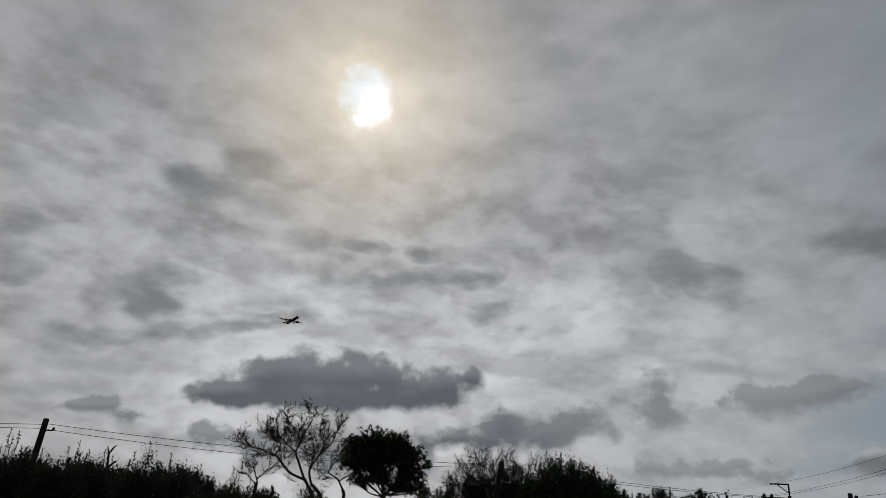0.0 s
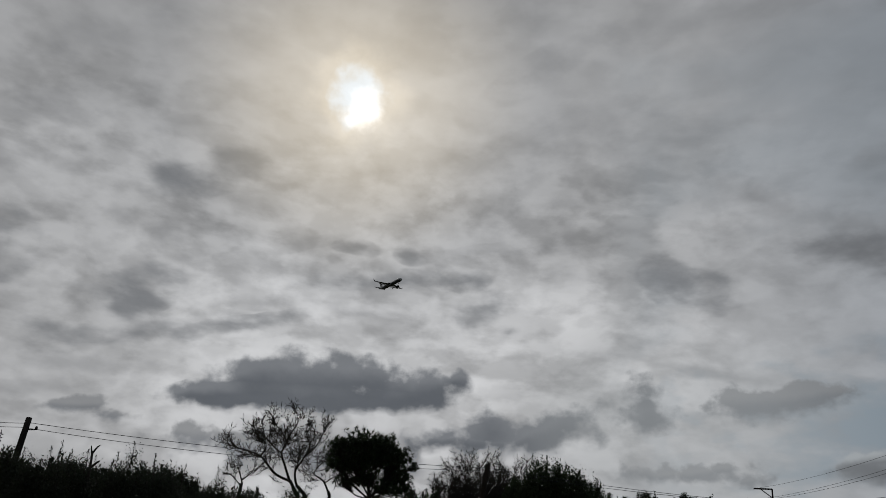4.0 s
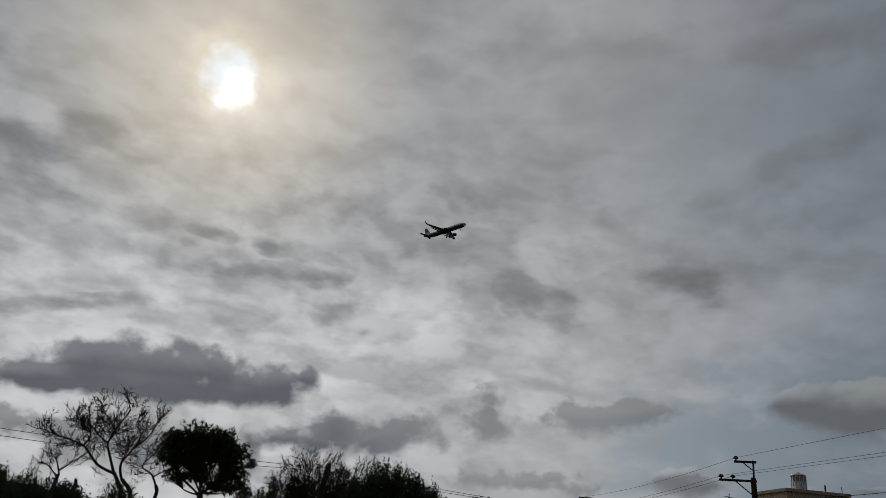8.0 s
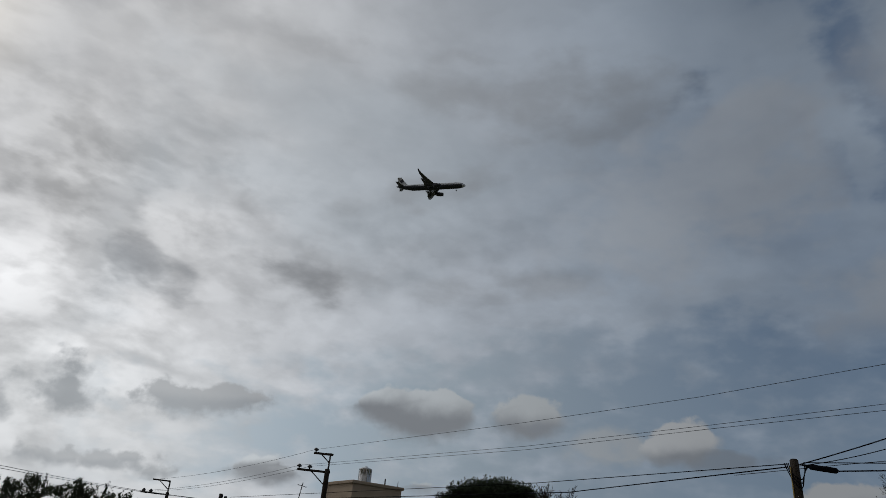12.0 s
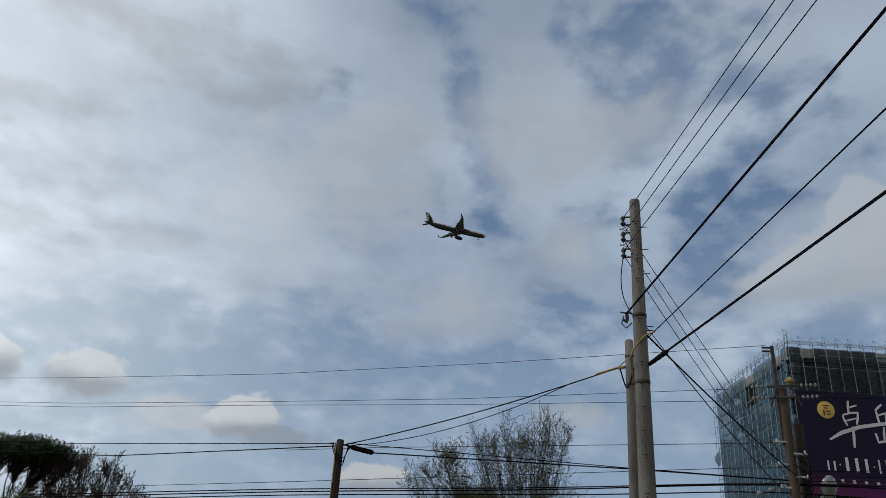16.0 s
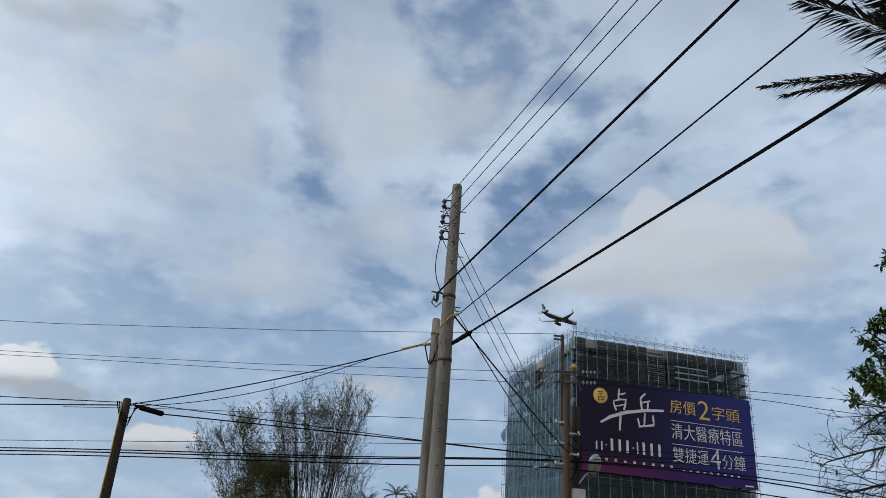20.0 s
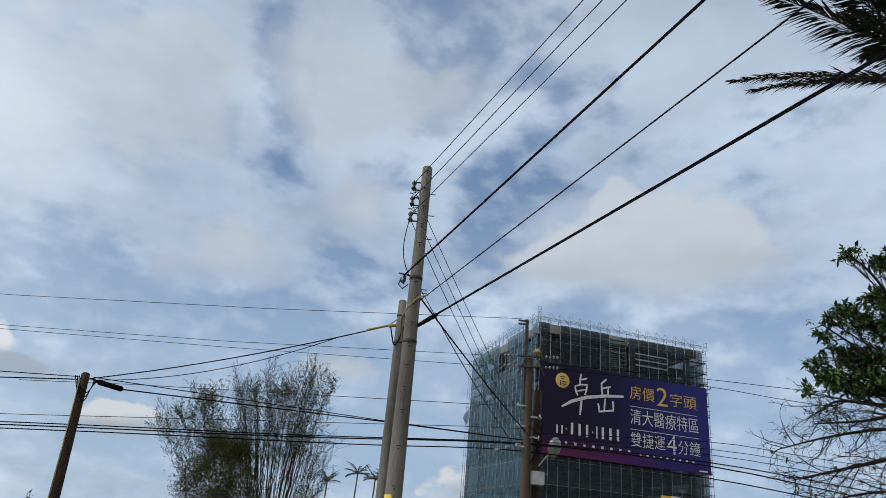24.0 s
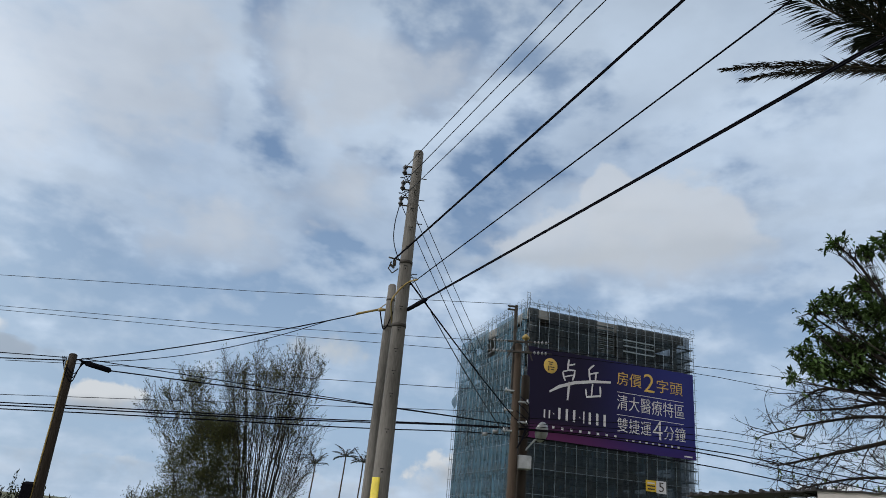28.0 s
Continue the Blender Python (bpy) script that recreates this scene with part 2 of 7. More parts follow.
faint.add(WISPY, -27.1, 7.4, 3.5, 0.6, 12, 1.0)
faint.add(WISPY, 27.6, 19.7, 2.3, 1.0, -4, 1.0)
faint.add(WISPY, -11.2, 20.9, 2.9, 0.5, 14, 1.0)
faint.add(WISPY, -14.0, 15.6, 2.7, 0.4, 8, 1.0)
faint.add(WISPY, -6.2, 15.6, 3.3, 0.5, -2, 1.0)
faint.add(WISPY, 5.4, 21.9, 2.9, 0.5, 2, 1.0)
faint.add(WISPY, 23.0, 12.5, 3.6, 0.4, -12, 1.0)
faint.add(WISPY, -10.3, 25.1, 2.4, 0.8, 8, 1.0)
faint.add(WISPY, -5.1, 27.1, 3.1, 0.6, 6, 1.0)
faint.add(WISPY, -18.3, 37.3, 2.6, 2.5, 12, 1.0)
faint.add(WISPY, -3.2, 38.3, 2.2, 2.1, 4, 1.0)
faint.add(WISPY, 9.0, 36.5, 4.9, 1.0, 24, 1.0)
faint.add(WISPY, 19.9, 29.9, 5.7, 1.1, 5, 1.0)
faint.add(WISPY, 26.2, 25.0, 5.0, 1.0, -27, 1.0)
faint.add(WISPY, -29.4, 33.1, 7.0, 1.2, 27, 1.0)
faint.add(WISPY, -32.3, 27.1, 4.7, 1.2, 18, 1.0)
faint.add(WISPY, 13.7, 7.6, 2.5, 0.4, 3, 1.0)
faint.add(WISPY, 49.6, 36.8, 6.9, 1.5, -16, 1.0)
faint.add(WISPY, 42.5, 36.6, 4.2, 1.3, -4, 1.0)
faint.add(WISPY, 33.4, 21.6, 3.8, 1.3, -3, 1.0)
faint.add(WISPY, 59.4, 37.2, 6.4, 2.3, -12, 1.0)
faint.add(WISPY, 20.1, 39.3, 5.5, 1.7, 7, 1.0)
faint.add(WISPY, 14.1, 31.4, 5.6, 1.3, 10, 1.0)
faint.add(WISPY, 42.3, 29.3, 5.9, 1.0, 18, 1.0)
faint.add(WISPY, 51.1, 21.9, 6.7, 1.1, 4, 1.0)
faint.add(WISPY, 28.2, 38.8, 6.8, 0.8, 3, 1.0)
sky = blend(faint.cut(0.42, 0.62), sky, (0.27, 0.277, 0.29))
shade = Cover(fringe, 0.75)
shade.add(WISPY, -20.1, 24.8, 3.6, 1.1, 22, 1.0)
shade.add(WISPY, -18.2, 26.0, 1.9, 0.9, 11, 1.0)
shade.add(WISPY, -22.5, 24.3, 1.8, 0.7, 13, 1.0)
shade.add(WISPY, -33.2, 16.1, 2.0, 1.7, 15, 1.0)
shade.add(WISPY, -34.8, 16.1, 1.7, 1.6, 16, 1.0)
shade.add(WISPY, -24.1, 15.1, 3.0, 1.3, 18, 1.0)
shade.add(WISPY, -23.2, 14.2, 1.4, 0.8, 10, 1.0)
shade.add(WISPY, 4.0, 16.7, 2.0, 1.1, 12, 1.0)
shade.add(WISPY, 6.3, 15.1, 0.9, 0.5, 1, 1.0)
shade.add(WISPY, 20.0, 19.5, 2.8, 1.4, -18, 1.6)
shade.add(WISPY, 21.8, 18.3, 2.0, 1.1, -24, 1.6)
shade.add(WISPY, 18.2, 20.1, 1.6, 1.0, -3, 1.6)
shade.add(WISPY, 33.0, 20.5, 2.8, 1.3, -8, 0.95)
shade.add(WISPY, 30.4, 21.3, 2.0, 0.8, -4, 0.7)
shade.add(WISPY, -23.6, 12.0, 6.3, 0.8, 14, 1.0)
shade.add(WISPY, -15.1, 13.8, 4.3, 0.5, 16, 1.0)
shade.add(WISPY, -27.4, 11.5, 2.6, 0.6, 9, 1.0)
shade.add(WISPY, -4.4, 18.7, 5.2, 0.7, 10, 1.0)
shade.add(WISPY, 2.1, 19.2, 1.7, 0.7, 2, 1.0)
shade.add(WISPY, -3.0, 24.0, 2.2, 0.6, 5, 1.0)
shade.add(WISPY, -2.2, 21.2, 1.2, 0.6, 5, 1.0)
shade.add(WISPY, -7.3, 20.9, 1.5, 0.5, 6, 1.0)
sky = blend(shade.cut(0.8, 0.64), sky, (0.222, 0.234, 0.252))
mid = Cumulus(math_("ADD", math_("MULTIPLY", billow, 0.7), math_("MULTIPLY", curls, 0.9)))
mid.add(CRISP, 26.1, 10.1, 4.5, 1.0, 10, 1.0)
mid.add(CRISP, 23.6, 10.6, 1.8, 0.9, 4, 1.0)
mid.add(CRISP, 28.5, 10.7, 2.5, 0.8, 7, 1.0)
mid.add(CRISP, 19.2, 5.0, 4.8, 0.7, 5, 0.8)
mid.add(CRISP, 15.2, 5.2, 1.7, 0.6, 6, 0.7)
mid.add(CRISP, 22.4, 5.6, 2.2, 0.6, 12, 0.7)
mid.add(CRISP, 24.0, 4.8, 1.3, 0.4, 5, 0.7)
mid.add(CRISP, -24.8, 6.5, 1.6, 0.6, 7, 1.0)
mid.add(CRISP, -22.6, 6.1, 1.2, 0.4, 7, 1.0)
mid.add(CRISP, -13.5, 5.2, 5.0, 1.3, 5, 0.9)
mid.add(CRISP, -8.0, 5.0, 5.0, 1.2, 4, 0.9)
mid.add(CRISP, -3.0, 4.8, 4.0, 1.2, 4, 0.9)
mid.add(CRISP, -18.5, 5.4, 2.2, 0.8, 5, 0.7)
mid.add(CRISP, -26.6, 6.4, 1.8, 0.5, 7, 0.7)
sky = blend(mid.cover(0.85, 0.62, 0.3, 0.55), sky, blend(ramp(mid.height(), -0.2, 0.3), (0.225, 0.24, 0.262), (0.315, 0.325, 0.34)))
dark = Cumulus(math_("ADD", math_("MULTIPLY", billow, 0.5), math_("MULTIPLY", curls, 0.6)))
dark.add(CRISP, -17.2, 8.2, 2.3, 0.8, 7, 1.0)
dark.add(CRISP, -14.8, 9.2, 2.6, 1.6, 6, 1.0)
dark.add(CRISP, -12.8, 10.5, 2.0, 1.7, 6, 1.0)
dark.add(CRISP, -9.7, 10.2, 2.7, 2.0, 5, 1.0)
dark.add(CRISP, -7.0, 10.5, 2.3, 2.0, 5, 1.0)
dark.add(CRISP, -4.3, 10.8, 2.0, 1.9, 4, 1.0)
dark.add(CRISP, -1.5, 10.0, 2.1, 1.6, 4, 1.0)
dark.add(CRISP, 0.7, 10.6, 1.9, 1.3, 4, 1.0)
dark.add(CRISP, 2.6, 11.3, 1.0, 0.8, 3, 1.0)
dark.add(CRISP, -9.5, 8.7, 8.4, 0.7, 3, 0.9)
dark.add(CRISP, 1.0, 6.5, 3.5, 1.0, 4, 1.0)
dark.add(CRISP, 5.3, 8.3, 1.8, 1.0, 3, 0.95)
dark.add(CRISP, 8.0, 6.9, 4.8, 1.1, 7, 1.0)
dark.add(CRISP, 11.1, 8.7, 3.0, 1.1, 23, 1.0)
dark.add(CRISP, 16.6, 11.3, 1.3, 1.0, 6, 1.25)
dark.add(CRISP, 17.2, 10.2, 0.7, 0.8, 6, 0.6)
dark.add(CRISP, 17.2, 8.9, 2.1, 0.9, 6, 1.25)
dark_colour = blend(ramp(math_("ADD", dark.height(0.14), ramp(dark.heap, 0.4, 1.3, 0.25, 0.0)), -0.15, 0.35), (0.124, 0.139, 0.162), (0.235, 0.251, 0.275))
dark_colour = blend(ramp(AZ, 3, 15), dark_colour, blend(0.6, dark_colour, (0.25, 0.265, 0.283)))
sky = blend(dark.cover(0.94, 0.64, 0.36, 0.5), sky, dark_colour)

# small fair-weather cumulus away from the sun: sunlit heads over grey bases
hazy = Cover(math_("ADD", math_("MULTIPLY", billow, 0.4), math_("MULTIPLY", curls, 0.4)), 0.45)
hazy.add(CRISP, 56.9, 10.5, 1.1, 0.9, 14, 1.0)
hazy.add(CRISP, 58.9, 10.3, 1.3, 0.9, 4, 1.0)
hazy.add(CRISP, 57.5, 9.5, 2.7, 0.9, 4, 0.8)
hazy.add(CRISP, 59.7, 9.6, 1.8, 0.8, 4, 0.8)
hazy.add(CRISP, 88.9, 12.6, 2.6, 1.2, 3, 0.8)
sky = blend(hazy.cut(0.82, 0.5), sky, (0.53, 0.572, 0.612))
heads = Cumulus(math_("ADD", math_("MULTIPLY", billow, 0.22), math_("MULTIPLY", curls, 0.42)))
heads.add(CRISP, 39.2, 11.6, 1.9, 0.9, 8, 1.0)
heads.add(CRISP, 41.2, 12.2, 1.8, 1.5, 8, 1.0)
heads.add(CRISP, 43.3, 11.6, 2.2, 1.2, 7, 1.0)
heads.add(CRISP, 45.1, 12.2, 1.9, 1.3, 7, 1.0)
heads.add(CRISP, 45.4, 11.3, 1.7, 1.1, 7, 1.0)
heads.add(CRISP, 43.9, 10.6, 2.6, 1.1, 7, 1.0)
heads.add(CRISP, 50.9, 11.9, 1.8, 1.4, 5, 1.0)
heads.add(CRISP, 53.0, 12.1, 1.7, 1.4, 5, 1.0)
heads.add(CRISP, 52.1, 11.3, 1.8, 0.8, 5, 1.0)
heads.add(CRISP, 64.0, 11.0, 1.7, 1.2, 3, 1.0)
heads.add(CRISP, 62.2, 10.3, 1.5, 1.0, 8, 1.0)
heads.add(CRISP, 64.2, 10.2, 1.3, 0.9, 3, 0.9)
heads.add(CRISP, 62.8, 9.7, 2.0, 0.7, 3, 0.8)
heads.add(CRISP, 30.4, 6.0, 1.5, 0.7, 8, 0.9)
heads.add(CRISP, 32.3, 6.2, 1.7, 0.9, 8, 0.9)
heads.add(CRISP, 32.8, 5.5, 1.7, 0.5, 7, 0.8)
heads.add(CRISP, 43.9, 6.0, 1.4, 0.5, 6, 0.62)
heads.add(CRISP, 74.6, 7.1, 2.6, 1.1, 5, 0.95)
heads.add(CRISP, 72.9, 6.8, 1.5, 0.8, 5, 0.85)
heads.add(CRISP, 99.0, 4.9, 2.2, 1.4, 5, 0.75)
heads.add(CRISP, 127.0, 4.6, 2.6, 1.2, 0, 0.7)
heads.add(CRISP, 85.0, 3.0, 16, 1.4, 0, 0.4)
lit = ramp(math_("ADD", heads.height(0.3), ramp(AZ, 36, 64, -0.3, 0.12)), -0.42, 0.26)
head_colour = blend(lit, blend(ramp(AZ, 30, 70), (0.20, 0.213, 0.232), (0.40, 0.43, 0.47)), blend(ramp(AZ, 53, 61), (0.56, 0.60, 0.63), (0.65, 0.68, 0.71)))
sky = blend(heads.cover(0.93, 0.52, 0.14, 0.62), sky, head_colour)
feet = Cover(billow, 0.5)
feet.add(CRISP, 67.2, 9.3, 2.6, 0.5, -4, 1.0)
feet.add(CRISP, 64.6, 9.2, 2.6, 0.55, 2, 1.0)
feet.add(CRISP, 53.0, 11.0, 1.3, 0.5, 8, 0.7)
feet.add(CRISP, 100, 4.2, 2.5, 0.6, 0, 0.4)
sky = blend(feet.cut(0.6, 0.5), sky, (0.31, 0.345, 0.395))

# the broad soft bank above the tower and the bright puffs in the west
bank = Cover(math_("ADD", math_("MULTIPLY", fringe, 0.6), math_("MULTIPLY", billow, 0.5)), 0.55)
bank.add(WISPY, 112.0, 23.4, 8.6, 3.2, -5, 0.7)
bank.add(WISPY, 117.5, 22.8, 5.4, 3.0, -3, 0.7)
bank.add(WISPY, 95.4, 34.9, 4.1, 2.3, 5, 1.0)
bank.add(WISPY, 87.8, 34.6, 4.7, 3.0, 9, 1.0)
bank.add(WISPY, 71.4, 30.8, 3.5, 4.5, 17, 1.0)
bank.add(WISPY, 69.0, 33.2, 3.9, 2.0, 19, 1.0)
bank.add(WISPY, 64.0, 28.2, 4.2, 4.1, 21, 1.0)
bank.add(WISPY, 89.0, 25.2, 3.0, 2.0, 8, 1.0)
bank.add(WISPY, 78.8, 20.9, 5.4, 2.6, 12, 1.0)
bank.add(WISPY, 73.0, 34.1, 3.2, 2.6, 8, 1.0)
bank.add(WISPY, 58.9, 26.3, 8.8, 5.0, 13, 0.6)
bank.add(WISPY, 86.1, 34.0, 4.9, 4.1, 2, 0.7)
bank.add(WISPY, 73.5, 29.3, 2.2, 3.2, 15, 0.6)
bank.add(WISPY, 81.7, 36.5, 3.0, 2.9, 11, 0.8)
sky = blend(bank.cut(0.78, 0.55), sky, blend(ramp(n2, 0.3, 0.7), (0.475, 0.533, 0.618), (0.555, 0.61, 0.685)))

tower_cloud = Cumulus(math_("ADD", math_("MULTIPLY", billow, 0.3), math_("MULTIPLY", curls, 0.3)))
tower_cloud.add(CRISP, 109.5, 24.3, 4.4, 2.2, 12, 1.0)
tower_cloud.add(CRISP, 111.5, 27.4, 1.4, 1.5, 0, 1.3)
tower_cloud.add(CRISP, 116.8, 25.2, 4.6, 3.0, 0, 1.0)
tower_cloud.add(CRISP, 121.0, 23.6, 3.2, 1.9, -12, 0.9)
tower_cloud.add(CRISP, 105.2, 21.8, 5.2, 1.3, 4, 0.7)
tower_cloud.add(CRISP, 113.5, 22.6, 7.0, 1.6, 0, 0.8)
sky = blend(tower_cloud.cover(0.72, 0.5, 0.2, 0.55), sky, blend(ramp(tower_cloud.height(0.15), -0.35, 0.2), (0.475, 0.52, 0.575), (0.575, 0.62, 0.68)))

# brighter towards the sun
away = math_("ABSOLUTE", math_("SUBTRACT", AZ, SUN_AZ))
gain = math_("POWER", 2.0, math_("ADD", ramp(away, 26, 80, 1.5, 0.0, False), math_("MULTIPLY", ramp(away, 20, 36, 0.0, 0.18), ramp(away, 44, 64, 1.0, 0.0))))
sky = blend(1.0, sky, join(gain, gain, gain), "MULTIPLY")

# even haze low beside the sun
haze = math_("MULTIPLY", math_("MULTIPLY", ramp(AZ, 5, 14), ramp(AZ, 24, 36, 1.0, 0.0)), math_("MULTIPLY", ramp(EL, 17, 9), 0.35))
sky = blend(haze, sky, (1.28, 1.36, 1.40))

# the sun through the cloud
off = math_("MULTIPLY", math_("ARCCOSINE", vmath("DOT_PRODUCT", way_, tuple(aim(SUN_AZ, SUN_EL)))), 57.2958)
offw = math_("ADD", off, ramp(wnoise(way_, 16, 4), 0.25, 0.75, -0.9, 0.9))
low = math_("MULTIPLY", math_("ARCCOSINE", vmath("DOT_PRODUCT", way_, tuple(aim(SUN_AZ + 0.6, SUN_EL - 1.0)))), 57.2958)
low = math_("ADD", low, ramp(wnoise(way_, 22, 4), 0.25, 0.75, -0.8, 0.8))
aureole = blend(1.0, (1.0, 0.83, 0.56), join(*[ramp(off, 15.5, 2.0, 0, 1.3)] * 3), "MULTIPLY")
glow = blend(1.0, (1.0, 0.84, 0.58), join(*[ramp(offw, 4.8, 1.4, 0, 0.7)] * 3), "MULTIPLY")
disc = blend(1.0, (0.45, 0.95, 1.55), join(*[ramp(offw, 2.6, 1.1, 0, 0.95)] * 3), "MULTIPLY")
core = blend(1.0, (1.0, 1.0, 1.0), join(*[ramp(low, 1.7, 0.2, 0, 1.4)] * 3), "MULTIPLY")
for light in (aureole, glow, disc, core):
    sky = blend(1.0, sky, light, "ADD")
back = wn("ShaderNodeBackground")
put(back.inputs[0], sky)
back.inputs[1].default_value = 1.0
WL.new(back.outputs[0], wn("ShaderNodeOutputWorld").inputs[0])

sun = new("sun", bpy.data.lights.new("sun", "SUN"))
sun.data.energy, sun.data.angle, sun.data.color = 1.1, radians(10), (1.0, 0.97, 0.93)
sun.matrix_world = look(aim(SUN_AZ, SUN_EL) * 100, (0, 0, 0))

# ---- materials ----
def material(name, colour, rough=0.8, metal=0.0, grain=8.0, vary=0.25, fine=60.0, bump=0.15, stretch=(1, 1, 1), tint=None, per_object=0.0, spec=0.4):
    """A surface with stains at one scale, grain at a finer one, and a little relief."""
    m = bpy.data.materials.new(name)
    m.use_nodes = True
    N, L = m.node_tree.nodes, m.node_tree.links
    b = N["Principled BSDF"]
    co = N.new("ShaderNodeTexCoord")
    mp = N.new("ShaderNodeMapping")
    mp.inputs["Scale"].default_value = stretch
    L.new(co.outputs["Object"], mp.inputs[0])
    big, small = N.new("ShaderNodeTexNoise"), N.new("ShaderNodeTexNoise")
    for n, s, d in ((big, grain, 4), (small, fine, 3)):
        n.inputs["Scale"].default_value, n.inputs["Detail"].default_value = s, d
        L.new(mp.outputs[0], n.inputs["Vector"])
    add = N.new("ShaderNodeMath")
    add.operation = "MULTIPLY_ADD"
    L.new(small.outputs["Fac"], add.inputs[0])
    add.inputs[1].default_value = 0.4
    L.new(big.outputs["Fac"], add.inputs[2])
    cr = N.new("ShaderNodeValToRGB")
    dark = [c * (1 - vary) for c in colour] if tint is None else tint
    light = [min(1, c * (1 + vary)) for c in colour]
    cr.color_ramp.elements[0].position, cr.color_ramp.elements[1].position = 0.45, 0.95
    cr.color_ramp.elements[0].color, cr.color_ramp.elements[1].color = (*dark, 1), (*light, 1)
    L.new(add.outputs[0], cr.inputs[0])
    out = cr.outputs[0]
    if per_object:
        info, hsv = N.new("ShaderNodeObjectInfo"), N.new("ShaderNodeHueSaturation")
        r = N.new("ShaderNodeMapRange")
        r.inputs[3].default_value, r.inputs[4].default_value = 1 - per_object, 1 + per_object
        L.new(info.outputs["Random"], r.inputs[0])
        L.new(r.outputs[0], hsv.inputs["Value"])
        L.new(out, hsv.inputs["Color"])
        out = hsv.outputs[0]
    L.new(out, b.inputs["Base Color"])
    b.inputs["Roughness"].default_value, b.inputs["Metallic"].default_value = rough, metal
    b.inputs["Specular IOR Level"].default_value = spec
    bp = N.new("ShaderNodeBump")
    bp.inputs["Strength"].default_value, bp.inputs["Distance"].default_value = bump, 0.02
    L.new(small.outputs["Fac"], bp.inputs["Height"])
    L.new(bp.outputs[0], b.inputs["Normal"])
    return m


def leaf_material(name, colour, vary=0.5, through_light=0.25):
    """Leaves that differ from one to the next, and let a little light through."""
    m = material(name, colour, 0.55, 0, 0.8, 0.3, 20, 0.05)
    N, L = m.node_tree.nodes, m.node_tree.links
    b = N["Principled BSDF"]
    src = b.inputs["Base Color"].links[0].from_socket
    geo, r, hsv = N.new("ShaderNodeNewGeometry"), N.new("ShaderNodeMapRange"), N.new("ShaderNodeHueSaturation")
    r.inputs[3].default_value, r.inputs[4].default_value = 1 - vary, 1 + vary
    L.new(geo.outputs["Random Per Island"], r.inputs[0])
    L.new(r.outputs[0], hsv.inputs["Value"])
    L.new(src, hsv.inputs["Color"])
    L.new(hsv.outputs[0], b.inputs["Base Color"])
    tr, mix = N.new("ShaderNodeBsdfTranslucent"), N.new("ShaderNodeMixShader")
    L.new(hsv.outputs[0], tr.inputs[0])
    mix.inputs[0].default_value = through_light
    L.new(b.outputs[0], mix.inputs[1]), L.new(tr.outputs[0], mix.inputs[2])
    L.new(mix.outputs[0], N["Material Output"].inputs[0])
    return m


CONCRETE = material("pole_concrete", (0.155, 0.147, 0.136), 0.9, 0, 2.2, 0.55, 40, 0.4, (1, 1, 0.16))
CONCRETE_DARK = material("slab_concrete", (0.26, 0.26, 0.25), 0.9, 0, 0.4, 0.35, 12, 0.3)
HOLE = material("dark_recess", (0.02, 0.02, 0.02), 0.9)
WOOD_BROWN = material("creosoted_wood", (0.03, 0.022, 0.016), 0.9, 0, 3, 0.4, 30, 0.5, (1, 1, 0.08))
WOOD_PALE = material("weathered_pole", (0.068, 0.049, 0.036), 0.9, 0, 3, 0.35, 30, 0.5, (1, 1, 0.08))
STEEL = material("galvanised_steel", (0.42, 0.44, 0.46), 0.45, 0.8, 6, 0.25, 60, 0.1)
STEEL_DARK = material("rusted_steel", (0.06, 0.055, 0.05), 0.7, 0.5, 6, 0.4, 60, 0.2)
PIPE = material("scaffold_pipe", (0.20, 0.245, 0.285), 0.55, 0.2, 0.6, 0.35, 9, 0.1, per_object=0.2)
CABLE = material("black_cable", (0.006, 0.006, 0.010), 0.85, 0, 3, 0.3, 40, 0.1, spec=0.06)
WIRE = material("bare_wire", (0.016, 0.019, 0.030), 0.7, 0.1, 3, 0.3, 40, 0.1)
YELLOW = material("yellow_plastic", (0.62, 0.50, 0.06), 0.55, 0, 4, 0.25, 50, 0.1)
YELLOW_SLEEVE = material("yellow_sleeve", (0.28, 0.20, 0.06), 0.6, 0, 6, 0.35, 50, 0.2)
PORCELAIN = material("white_porcelain", (0.19, 0.2, 0.21), 0.3, 0, 6, 0.1, 60, 0.02)
PORCELAIN_BROWN = material("dark_porcelain", (0.05, 0.05, 0.055), 0.3, 0, 6, 0.3, 60, 0.02)
BARK = material("grey_bark", (0.05, 0.042, 0.035), 0.95, 0, 4, 0.4, 40, 0.6, (1, 1, 0.3))
BARK_DARK = material("dark_bark", (0.02, 0.017, 0.014), 0.95, 0, 4, 0.4, 40, 0.4, (1, 1, 0.3), spec=0.2)
TWIG_BROWN = material("brown_twigs", (0.036, 0.025, 0.02), 0.9, 0, 4, 0.4, 40, 0.3, (1, 1, 0.3), spec=0.2)
BARK_BROWN = material("brown_bark", (0.085, 0.065, 0.05), 0.95, 0, 4, 0.4, 40, 0.6, (1, 1, 0.3))
CULM = material("bamboo_culm", (0.017, 0.013, 0.007), 0.7, 0, 2, 0.4, 20, 0.1, per_object=0.3)
LEAF_DARK = leaf_material("dark_leaves", (0.035, 0.055, 0.022))
LEAF_GREEN = leaf_material("green_leaves", (0.06, 0.115, 0.028), 0.6)
LEAF_BROAD = leaf_material("broad_tree_leaves", (0.046, 0.084, 0.02), 0.8, 0.3)
LEAF_BAMBOO = leaf_material("bamboo_leaves", (0.055, 0.06, 0.015), 0.85)
LEAF_SCRUB = leaf_material("scrub_leaves", (0.028, 0.037, 0.018))
